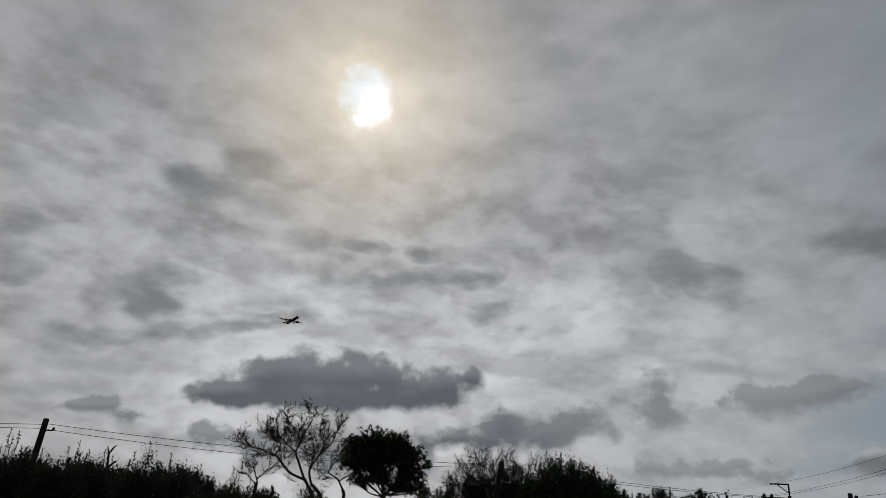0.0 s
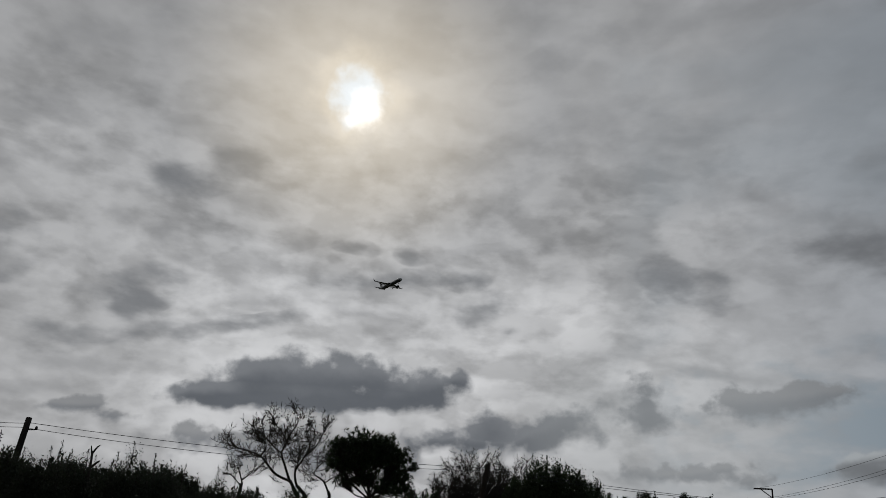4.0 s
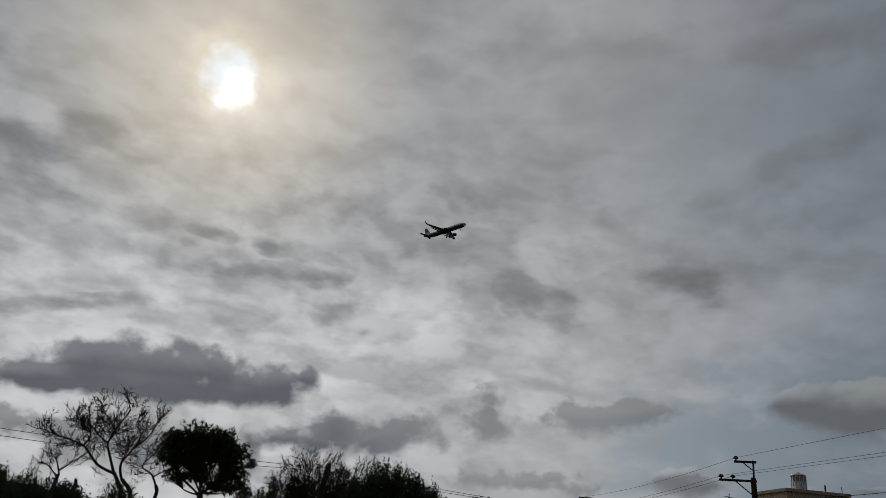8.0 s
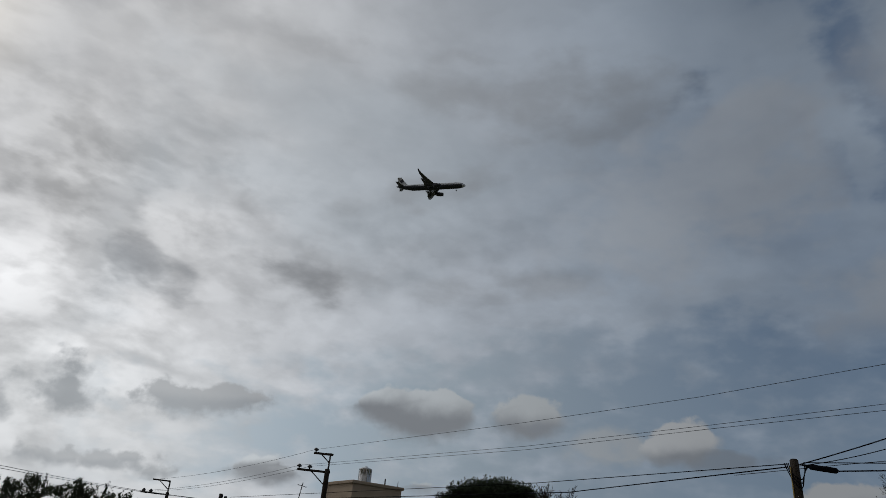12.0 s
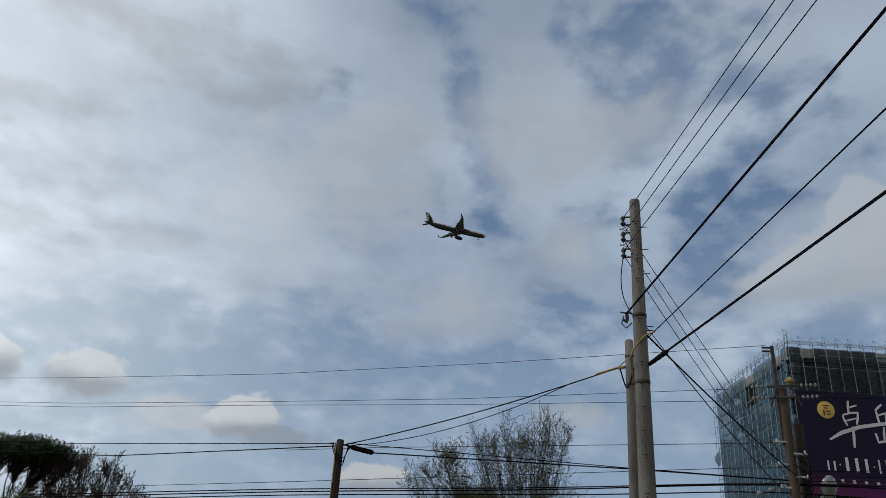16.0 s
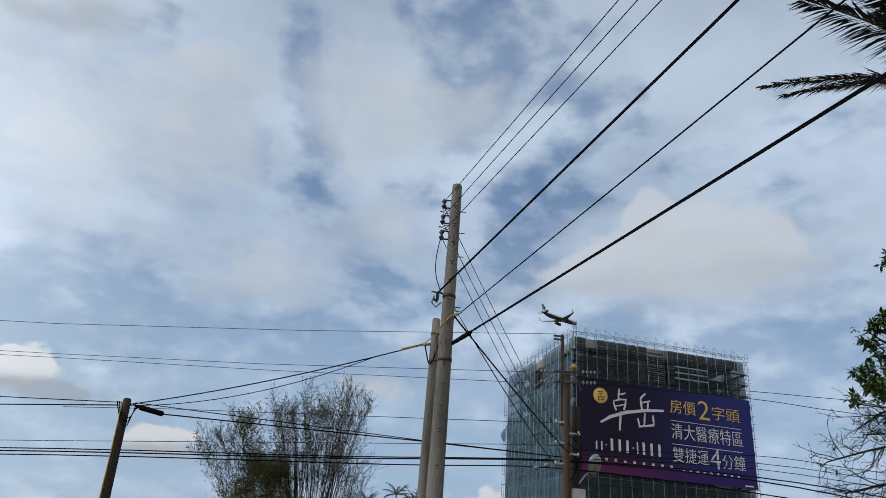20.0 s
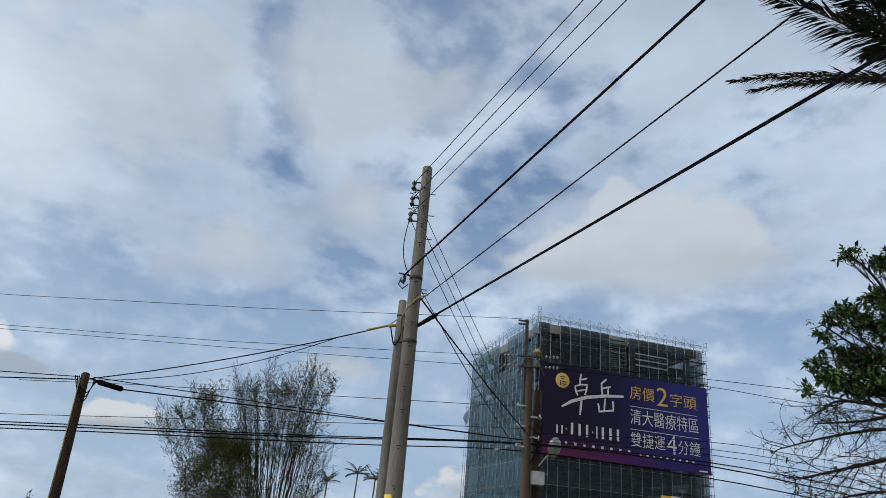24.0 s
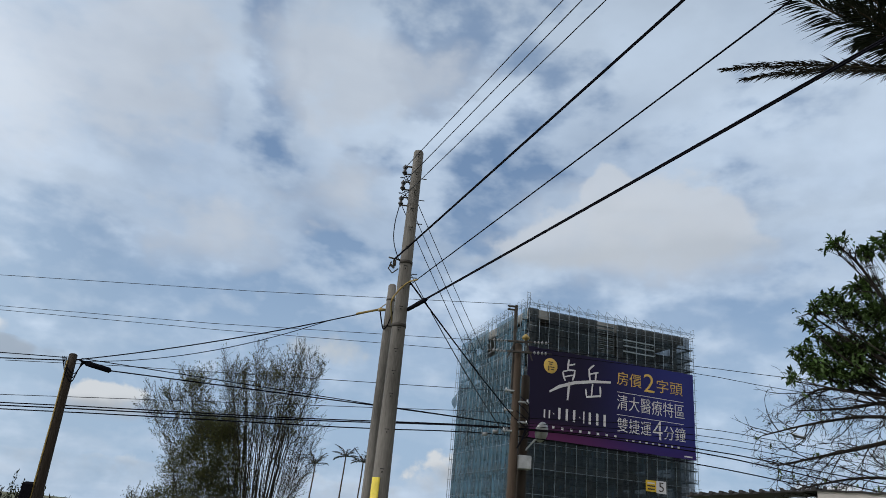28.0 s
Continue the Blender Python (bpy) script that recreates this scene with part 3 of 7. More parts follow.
LEAF_PALM = leaf_material("palm_leaflets", (0.02, 0.026, 0.014), 0.5, 0.06)
LEAF_DRY = leaf_material("dry_palm_leaflets", (0.045, 0.034, 0.026), 0.5, 0.05)
WALL_BEIGE = material("beige_render", (0.40, 0.315, 0.24), 0.9, 0, 0.5, 0.15, 20, 0.2)
WALL_GREY = material("grey_cladding", (0.42, 0.40, 0.38), 0.7, 0, 0.8, 0.15, 20, 0.1)
ROOF_DARK = material("dark_roof_sheet", (0.035, 0.034, 0.036), 0.7, 0.1, 0.6, 0.3, 12, 0.2)
TANK = material("stainless_tank", (0.5, 0.5, 0.5), 0.3, 0.9, 4, 0.1, 40, 0.05)
GROUND = material("grass_and_soil", (0.07, 0.085, 0.035), 0.95, 0, 0.05, 0.4, 2, 0.5, tint=(0.10, 0.085, 0.06))
JET_WHITE = material("aircraft_white", (0.62, 0.635, 0.655), 0.35, 0, 0.2, 0.06, 3, 0.01)
JET_BELLY = material("aircraft_dark_belly", (0.03, 0.034, 0.042), 0.35, 0, 0.2, 0.2, 3, 0.01)
JET_GREY = material("aircraft_wing_grey", (0.085, 0.09, 0.1), 0.4, 0, 0.3, 0.15, 4, 0.01)
RUBBER = material("tyre_rubber", (0.02, 0.02, 0.02), 0.9)


def net_material(name, colour, opacity):
    """Woven safety net: dusty threads with gaps between them, creased and faded in patches."""
    m = material(name, colour, 0.8, 0, 0.25, 0.45, 2.5, 0.4, per_object=0.35)
    N, L = m.node_tree.nodes, m.node_tree.links
    b = N["Principled BSDF"]
    co, no = N.new("ShaderNodeTexCoord"), N.new("ShaderNodeTexNoise")
    no.inputs["Scale"].default_value, no.inputs["Detail"].default_value = 0.6, 5
    L.new(co.outputs["Object"], no.inputs["Vector"])
    r = N.new("ShaderNodeMapRange")
    for i, v in enumerate((0.3, 0.7, opacity - 0.12, opacity + 0.12)):
        r.inputs[i + 1].default_value = v
    L.new(no.outputs["Fac"], r.inputs[0])
    tr, mix = N.new("ShaderNodeBsdfTransparent"), N.new("ShaderNodeMixShader")
    L.new(r.outputs[0], mix.inputs[0])
    L.new(tr.outputs[0], mix.inputs[1]), L.new(b.outputs[0], mix.inputs[2])
    L.new(mix.outputs[0], N["Material Output"].inputs[0])
    return m


# side nets: light coming through them is put into the paler, bluer colour
NET_TEAL_LIT = net_material("backlit_teal_safety_net", (0.026, 0.072, 0.108), 0.76)
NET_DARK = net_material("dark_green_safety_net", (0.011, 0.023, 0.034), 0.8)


def banner_material():
    """Printed vinyl: navy, violet towards one lower corner, royal blue towards the other end."""
    m = material("printed_vinyl", (0.02, 0.018, 0.06), 0.6, 0, 0.3, 0.2, 8, 0.1, spec=0.15)
    N, L = m.node_tree.nodes, m.node_tree.links
    b = N["Principled BSDF"]
    co, sp = N.new("ShaderNodeTexCoord"), N.new("ShaderNodeSeparateXYZ")
    L.new(co.outputs["Object"], sp.inputs[0])

    def mr(src, a, c):
        r = N.new("ShaderNodeMapRange")
        r.interpolation_type = "SMOOTHSTEP"
        r.inputs[1].default_value, r.inputs[2].default_value = a, c
        L.new(src, r.inputs[0])
        return r.outputs[0]

    def mx(f, a, c):
        n = N.new("ShaderNodeMix")
        n.data_type = "RGBA"
        L.new(f, n.inputs[0])
        for s, v in ((n.inputs[6], a), (n.inputs[7], c)):
            if isinstance(v, tuple):
                s.default_value = (*v, 1)
            else:
                L.new(v, s)
        return n.outputs[2]

    base = mx(mr(sp.outputs[0], 8, 31), (0.013, 0.010, 0.034), (0.026, 0.033, 0.185))
    low = mx(mr(sp.outputs[0], 4, 26), (0.105, 0.020, 0.085), (0.035, 0.020, 0.14))
    col = mx(mr(sp.outputs[2], 3.4, 0.0), base, low)
    L.new(col, b.inputs["Base Color"])
    return m


BANNER = banner_material()
INK_WHITE = material("white_print", (0.62, 0.62, 0.66), 0.5, 0, 0.5, 0.08, 8, 0.02)
INK_GOLD = material("gold_print", (0.62, 0.42, 0.10), 0.5, 0, 0.5, 0.1, 8, 0.02)
INK_DARK = material("dark_print", (0.03, 0.02, 0.02), 0.5)
SIGN_YELLOW = material("yellow_sign", (0.65, 0.45, 0.03), 0.5, 0, 0.5, 0.1, 8, 0.02)

# ---- building blocks ----
class Geo:
    """Collects the vertices and faces of one mesh."""

    def __init__(self):
        self.v, self.f, self.s = [], [], []

    def add(self, verts, faces, smooth=False):
        k = len(self.v)
        self.v += [tuple(p) for p in verts]
        self.f += [tuple(i + k for i in f) for f in faces]
        self.s += [smooth] * len(faces)
        return self

    def tube(self, pts, radii, n=6, caps=True):
        pts = [Vector(p) for p in pts]
        if not isinstance(radii, (list, tuple)):
            radii = [radii] * len(pts)
        verts, faces = [], []
        ref = None
        for i, p in enumerate(pts):
            d = (pts[min(i + 1, len(pts) - 1)] - pts[max(i - 1, 0)]).normalized()
            if ref is None:
                ref = Vector((1, 0, 0)) if abs(d.x) < 0.8 else Vector((0, 1, 0))
            a = (ref - d * ref.dot(d)).normalized()
            b = d.cross(a)
            ref = a
            for j in range(n):
                t = 2 * math.pi * j / n
                verts.append(p + (a * math.cos(t) + b * math.sin(t)) * radii[i])
        for i in range(len(pts) - 1):
            for j in range(n):
                k = (j + 1) % n
                faces.append((i * n + j, i * n + k, (i + 1) * n + k, (i + 1) * n + j))
        self.add(verts, faces, True)
        if caps:
            m = len(self.v) - len(verts)
            self.f += [tuple(m + j for j in reversed(range(n))), tuple(m + (len(pts) - 1) * n + j for j in range(n))]
            self.s += [False, False]
        return self

    def box(self, size, m=None, chamfer=0.0):
        m = m or Matrix()
        x, y, z = (s / 2 for s in size)
        if chamfer:
            c = chamfer
            verts, faces = [], []
            for zz, k in ((-z, c), (-z + c, 0), (z - c, 0), (z, c)):
                for px, py in ((-x + k, -y + k), (x - k, -y + k), (x - k, y - k), (-x + k, y - k)):
                    verts.append(m @ Vector((px, py, zz)))
            for i in range(3):
                for j in range(4):
                    faces.append((i * 4 + j, i * 4 + (j + 1) % 4, i * 4 + 4 + (j + 1) % 4, i * 4 + 4 + j))
            faces += [(3, 2, 1, 0), (12, 13, 14, 15)]
            return self.add(verts, faces)
        verts = [m @ Vector((a * x, b * y, c * z)) for a in (-1, 1) for b in (-1, 1) for c in (-1, 1)]
        return self.add(verts, [(0, 1, 3, 2), (4, 6, 7, 5), (0, 4, 5, 1), (2, 3, 7, 6), (0, 2, 6, 4), (1, 5, 7, 3)])

    def turned(self, profile, n=16, m=None):
        """A surface of revolution about z, from (radius, height) pairs."""
        m = m or Matrix()
        verts = [m @ Vector((r * math.cos(2 * math.pi * j / n), r * math.sin(2 * math.pi * j / n), z)) for r, z in profile for j in range(n)]
        faces = [(i * n + j, i * n + (j + 1) % n, (i + 1) * n + (j + 1) % n, (i + 1) * n + j) for i in range(len(profile) - 1) for j in range(n)]
        return self.add(verts, faces, True)

    def leaf(self, p, d, up, length, width):
        """A leaf blade folded along its rib."""
        side = d.cross(up)
        side = side.normalized() if side.length > 1e-4 else Vector((1, 0, 0))
        nrm = side.cross(d).normalized()
        a, b = p + d * length * 0.45 + side * width * 0.5 + nrm * width * 0.15, p + d * length * 0.45 - side * width * 0.5 + nrm * width * 0.15
        return self.add((p, a, p + d * length - nrm * length * 0.12, b, p + d * length * 0.5), ((0, 1, 4), (1, 2, 4), (0, 4, 3), (4, 2, 3)))

    def mesh(self, name, *mats):
        me = bpy.data.meshes.new(name)
        me.from_pydata(self.v, [], self.f)
        me.polygons.foreach_set("use_smooth", self.s)
        for m in mats:
            me.materials.append(m)
        me.update()
        return me


def part(name, geo, mat, parent=None, label="", at=None):
    ob = new(name, geo if isinstance(geo, bpy.types.Mesh) else geo.mesh(name, mat))
    if parent is not None:
        ob.parent = parent
    if at is not None:
        ob.matrix_basis = at
    return tagged(ob, label)


def thing(name, label, category, at=None, group="", kind=""):
    """An Empty at the thing's base, for its parts."""
    ob = new(name)
    ob.empty_display_size = 0.2
    if at is not None:
        ob.matrix_basis = at
    return tagged(ob, label, category, group, kind)


def solid(name, geo, mat, label, category, group="", kind="", at=None):
    return tagged(part(name, geo, mat, None, "", at), label, category, group, kind)


def sagging(a, b, sag, n=14):
    a, b = Vector(a), Vector(b)
    return [a.lerp(b, i / n) - Vector((0, 0, 4 * sag * (i / n) * (1 - i / n))) for i in range(n + 1)]


def turned_to(d):
    """The rotation that lays z along d."""
    return Vector(d).to_track_quat("Z", "Y").to_matrix().to_4x4()


rnd = random.Random(7)


def off(r, k=1.0):
    return Vector((r.uniform(-k, k), r.uniform(-k, k), r.uniform(-k, k)))


# ---- ground ----
def ground():
    g = Geo()
    rings = [0, 8, 20, 40, 80, 160, 400, 1000, 2500, 4200]
    n = 48
    r = random.Random(3)
    for k, rad in enumerate(rings):
        for j in range(n):
            a = 2 * math.pi * j / n
            g.v.append((rad * math.sin(a), rad * math.cos(a), 0.0 if rad < 30 else r.uniform(-0.12, 0.0)))
    for k in range(len(rings) - 1):
        for j in range(n):
            g.f.append((k * n + j, (k + 1) * n + j, (k + 1) * n + (j + 1) % n, k * n + (j + 1) % n))
            g.s.append(True)
    solid("ground", g, GROUND, "rough grass and bare soil around the lane", "ground", kind="structure")


ground()

# ---- the tower under construction, wrapped in scaffolding and nets ----
T_CORNER, T_LEN, T_DEEP, T_TOP = Vector((110.9, -30.45, 0)), 31.83, 31.2, 38.0
T_POSE = Matrix.Translation(T_CORNER) @ Matrix.Rotation(math.atan2(-0.98621, 0.16549), 4, "Z")   # x along the front, y to the back


def tower():
    t = thing("construction_tower", "concrete tower under construction, wrapped in scaffolding and dark green safety nets", "building", T_POSE)
    storey, bay = 3.15, T_LEN / 17
    # concrete frame, set in behind the scaffold
    slab = Geo().box((T_LEN - 2.8, T_DEEP - 2.8, 0.28)).mesh("floor_slab", CONCRETE_DARK)
    for k in range(1, 13):
        part("floor_slab", slab, None, t, "", pose(T_LEN / 2, T_DEEP / 2, k * storey - 0.3))
    col = Geo().box((0.8, 0.8, storey * 12 - 0.3), None, 0.03).mesh("column", CONCRETE_DARK)
    for i in range(6):
        for j in range(5):
            if i in (0, 5) or j in (0, 4):
                part("column", col, None, t, "", pose(1.9 + i * (T_LEN - 3.8) / 5, 1.9 + j * (T_DEEP - 3.8) / 4, storey * 6 - 0.15))
    part("lift_core", Geo().box((9, 8, storey * 11.2), pose(T_LEN * 0.35, T_DEEP * 0.55, storey * 5.6), 0.05), CONCRETE_DARK, t, "bare concrete lift core")
    wall = Geo().box((T_LEN - 3.4, 0.2, 1.1)).mesh("spandrel_wall", CONCRETE_DARK)
    wall2 = Geo().box((0.2, T_DEEP - 3.4, 1.1)).mesh("side_spandrel_wall", CONCRETE_DARK)
    for k in range(11):
        part("spandrel_wall", wall, None, t, "", pose(T_LEN / 2, 1.75, k * storey + 0.42))
        part("spandrel_wall", wall2, None, t, "", pose(1.75, T_DEEP / 2, k * storey + 0.42))
    part("parapet_wall", Geo().box((T_LEN - 0.8, 0.15, 1.5), pose(T_LEN / 2, 1.05, T_TOP - 0.45)), CONCRETE_DARK, t)
    part("parapet_wall", Geo().box((0.15, T_DEEP - 0.8, 1.5), pose(1.05, T_DEEP / 2, T_TOP - 0.45)), CONCRETE_DARK, t)
    part("parapet_wall", Geo().box((0.15, T_DEEP - 2.0, 1.5), pose(T_LEN - 1.05, T_DEEP / 2 + 0.6, T_TOP - 0.45)), CONCRETE_DARK, t)
    # scaffold: standards in two rows round the front, the near side and the far end
    r = random.Random(5)
    lift = 1.9
    rows = [("front_standard", 18, lambda i: (i * bay, -0.45)), ("inner_standard", 18, lambda i: (i * bay, 0.85)),
            ("side_standard", 18, lambda i: (-0.45, i * T_DEEP / 17)), ("inner_side_standard", 9, lambda i: (0.85, (i + 0.5) * T_DEEP / 9)),
            ("end_standard", 9, lambda i: (T_LEN + 1.0, 0.1 + i * T_DEEP / 9)), ("back_standard", 3, lambda i: (-0.45 + 0.75 * i, T_DEEP + 1.1))]
    for name, count, where in rows:
        shared = Geo().tube([(0, 0, 0), (0, 0, T_TOP + 0.2)], 0.04 if "inner" not in name else 0.035, 5).mesh(name, PIPE)
        for i in range(count):
            x, y = where(i)
            part("standard", shared, None, t, "", pose(x + r.uniform(-0.05, 0.05), y, 0, r.uniform(-0.1, 0.1), r.uniform(-0.1, 0.1)))
    g_front = Geo().tube([(-0.6, 0, 0), (T_LEN + 1.1, 0, 0)], 0.026, 4).mesh("ledger", PIPE)
    g_side = Geo().tube([(0, -0.5, 0), (0, T_DEEP + 1.25, 0)], 0.026, 4).mesh("side_ledger", PIPE)
    g_cross = Geo().tube([(0, 0, 0), (0.9, 0, 0)], 0.04, 4).mesh("transom", PIPE)
    g_brace = Geo().tube([(0, 0, 0), (0, 3.4, 1.9)], 0.03, 4).mesh("brace", PIPE)
    deck = Geo().box((T_LEN + 1.6, 0.62, 0.05)).mesh("walk_deck", STEEL_DARK)
    deck2 = Geo().box((0.62, T_DEEP, 0.05)).mesh("side_walk_deck", STEEL_DARK)
    for k in range(1, 21):
        z = k * lift - 0.15
        if k % 2 == 0 or k > 17:
            part("ledger", g_front, None, t, "", pose(0, -0.48, z + 0.9))
            part("ledger", g_side, None, t, "", pose(-0.48, 0, z + 0.9))
        part("ledger", g_side, None, t, "", pose(T_LEN + 1.04, 0, z + 0.4))
        part("transom", g_cross, None, t, "", pose(T_LEN + 0.2, 0.1, z + 0.4))
        part("transom", g_cross, None, t, "", pose(T_LEN + 0.2, 0.1, z - 0.2))
        part("transom", g_cross, None, t, "", pose(T_LEN + 0.2, 3.5, z + 0.1))
        part("transom", g_cross, None, t, "", pose(-0.6, T_DEEP + 1.1, z + 0.1))
        part("brace", g_brace, None, t, "", pose(T_LEN + 1.05, 0.1, z))
        if k < 20:
            part("walk_deck", deck, None, t, "", pose(T_LEN / 2, 0.4, z))
            part("walk_deck", deck2, None, t, "", pose(0.4, T_DEEP / 2, z))
            part("walk_deck", deck2, None, t, "", pose(T_LEN + 0.6, T_DEEP / 2, z))
    # nets, hung in strips; some are missing near the top
    def strip(w, h, seed):
        q = random.Random(seed)
        g = Geo()
        nx, nz = 5, max(3, int(h / 1.2))
        for j in range(nz + 1):
            for i in range(nx + 1):
                s, u = i / nx, j / nz
                bulge = 0.16 * math.sin(math.pi * s) * (0.5 + 0.5 * math.sin(math.pi * ((u * h / 3.8) % 1))) + q.uniform(-0.03, 0.03)
                g.v.append((s * w, -bulge, u * h))
        for j in range(nz):
            for i in range(nx):
                a = j * (nx + 1) + i
                g.f.append((a, a + 1, a + nx + 2, a + nx + 1))
                g.s.append(True)
        return g

    zcuts = (0.0, 5.7, 11.4, 17.1, 22.8, 28.5, 32.3, 35.15, T_TOP)
    fronts, sides = {}, {}
    for b in range(len(zcuts) - 1):
        h = zcuts[b + 1] - zcuts[b]
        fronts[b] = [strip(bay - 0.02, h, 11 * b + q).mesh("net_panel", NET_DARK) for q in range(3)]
        sides[b] = [strip(T_DEEP / 17 - 0.02, h, 90 + 11 * b + q).mesh("net_panel", NET_TEAL_LIT) for q in range(3)]
    for i in range(17):
        for b in range(len(zcuts) - 1):
            if (b == 7 and i in (1, 7, 8)) or (b == 6 and i in (7, 8)):
                continue
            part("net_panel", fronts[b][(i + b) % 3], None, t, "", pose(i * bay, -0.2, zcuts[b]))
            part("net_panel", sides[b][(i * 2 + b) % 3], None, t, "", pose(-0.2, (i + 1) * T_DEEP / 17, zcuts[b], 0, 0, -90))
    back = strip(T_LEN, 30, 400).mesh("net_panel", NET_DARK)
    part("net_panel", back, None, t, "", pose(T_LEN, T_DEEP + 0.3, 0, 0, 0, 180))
    back2 = strip(T_DEEP, 36, 401).mesh("net_panel", NET_TEAL_LIT)
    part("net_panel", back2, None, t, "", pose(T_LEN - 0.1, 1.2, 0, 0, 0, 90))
    # a strip torn loose that billows from the side edge
    g = Geo()
    for j in range(7):
        for i in range(5):
            s, u = i / 4, j / 6
            g.v.append((-0.25 - 0.8 * math.sin(math.pi * u) * s - 0.1 * s, T_DEEP + 0.15 + 0.8 * s, 25.6 + 2.7 * u - 0.6 * s))
    for j in range(6):
        for i in range(4):
            g.f.append((j * 5 + i, j * 5 + i + 1, j * 5 + i + 6, j * 5 + i + 5))
            g.s.append(True)
    part("loose_net", g, NET_TEAL_LIT, t, "strip of safety net torn loose in the wind")
    # guard frames along the roof edge, each an end frame with brace and two rails
    g = Geo()
    h = 1.65
    g.tube([(0, 0, 0), (0, 0, h)], 0.035, 4).tube([(0, 0.85, 0), (0, 0.85, h * 0.75)], 0.035, 4)
    g.tube([(0, 0, h), (0, 0.3, h + 0.25), (0, 0.85, h * 0.75)], 0.03, 4).tube([(0, 0, h * 0.5), (0, 0.85, h * 0.5)], 0.03, 4)
    g.tube([(0, 0, 0.9), (bay, 0, 0.9)], 0.03, 4).tube([(0, 0, 0.45), (bay, 0, 0.45)], 0.03, 4)
    g.tube([(0, 0, h), (bay, 0, 0.2)], 0.025, 4).tube([(0, 0.85, 0.9), (bay, 0.85, 0.9)], 0.025, 4)
    fr = g.mesh("guard_frame", PIPE)
    for i in range(17):
        part("guard_frame", fr, None, t, "", pose(i * bay, -0.45, T_TOP + r.uniform(-0.05, 0.05)))
        part("guard_frame", fr, None, t, "", pose(-0.45, (i + 1) * T_DEEP / 17, T_TOP + r.uniform(-0.1, 0.1), 0, 0, -90))
    last = Geo().tube([(0, 0, 0), (0, 0, h)], 0.035, 4).tube([(0, 0.85, 0), (0, 0.85, h)], 0.035, 4).tube([(0, 0, h), (0, 0.85, h)], 0.03, 4).tube([(0, 0, h / 2), (0, 0.85, h / 2)], 0.03, 4)
    part("guard_frame", last, PIPE, t, "", pose(T_LEN + 0.9, -0.45, T_TOP))
    lad = Geo().tube([(0, 0, 0), (0, 0, 3.0)], 0.04, 4).tube([(0.55, 0, 0), (0.55, 0, 3.0)], 0.04, 4)
    for k in range(7):
        lad.tube([(0, 0, 0.3 + 0.42 * k), (0.55, 0, 0.3 + 0.42 * k)], 0.03, 4)
    part("ladder", lad, PIPE, t, "steel access ladder", pose(-0.4, -0.3, T_TOP - 0.3))
    # open stair scaffold behind the missing nets
    st = Geo()
    for k in range(9):
        z = 31.9 + k * 0.68
        st.box((3.2, 0.7, 0.07), pose(0, 0, z))
        st.tube([(-1.6, -0.35, z + 0.35), (1.6, -0.35, z + 0.35)], 0.035, 4)
    part("stair_scaffold", st, PIPE, t, "open stack of steel scaffold stairs", pose(15.0, 0.35, 0))
    strip_light = Geo()
    for k in range(3):
        strip_light.box((6.2, 0.25, 0.22), pose(0, 0, 33.4 + 1.0 * k))
    part("edge_board", strip_light, PIPE, t, "pale edge boards of an open floor", pose(21.2, -0.3, 0))


tower()


# ---- the printed banner on the tower's front ----
def lettering(body, size):
    c = bpy.data.curves.new("lettering", "FONT")
    c.body, c.size, c.extrude = body, size, 0.02
    c.offset = -0.006 * size
    c.resolution_u = 3
    ob = bpy.data.objects.new("lettering", c)
    scene.collection.objects.link(ob)
    bpy.context.view_layer.update()
    me = bpy.data.meshes.new_from_object(ob.evaluated_get(bpy.context.evaluated_depsgraph_get()))
    bpy.data.objects.remove(ob)
    return me


def text_part(name, body, mat, parent, x0, x1, z0, z1, label, y=-0.06):
    """Lettering fitted to a width and height on a sheet that faces -y."""
    me = lettering(body, 1.0)
    xs, ys = [v.co.x for v in me.vertices], [v.co.y for v in me.vertices]
    sx, sz = (x1 - x0) / (max(xs) - min(xs)), (z1 - z0) / (max(ys) - min(ys))
    ax, ay = min(xs), min(ys)
    for v in me.vertices:
        v.co = Vector((x0 + (v.co.x - ax) * sx, y - v.co.z, z0 + (v.co.y - ay) * sz))
    me.materials.clear()
    me.materials.append(mat)
    part(name, me, None, parent, label)


def stroke(pts, radii, y=-0.07):
    """A brush stroke: a flat ribbon with round ends."""
    g = Geo()
    for i, (p, r) in enumerate(zip(pts, radii)):
        d = Vector(pts[min(i + 1, len(pts) - 1)]) - Vector(pts[max(i - 1, 0)])
        n = Vector((-d.y, d.x)).normalized() * r
        g.v += [(p[0] + n.x, y, p[1] + n.y), (p[0] - n.x, y, p[1] - n.y), (p[0] + n.x, y + 0.03, p[1] + n.y), (p[0] - n.x, y + 0.03, p[1] - n.y)]
    for i in range(len(pts) - 1):
        a, b = i * 4, i * 4 + 4
        g.f += [(a, b, b + 1, a + 1), (a + 2, a + 3, b + 3, b + 2), (a, a + 2, b + 2, b), (a + 1, b + 1, b + 3, a + 3)]
        g.s += [False] * 4
    m = len(pts) * 4
    g.f += [(0, 1, 3, 2), (m - 4, m - 2, m - 1, m - 3)]
    g.s += [False] * 2
    return g


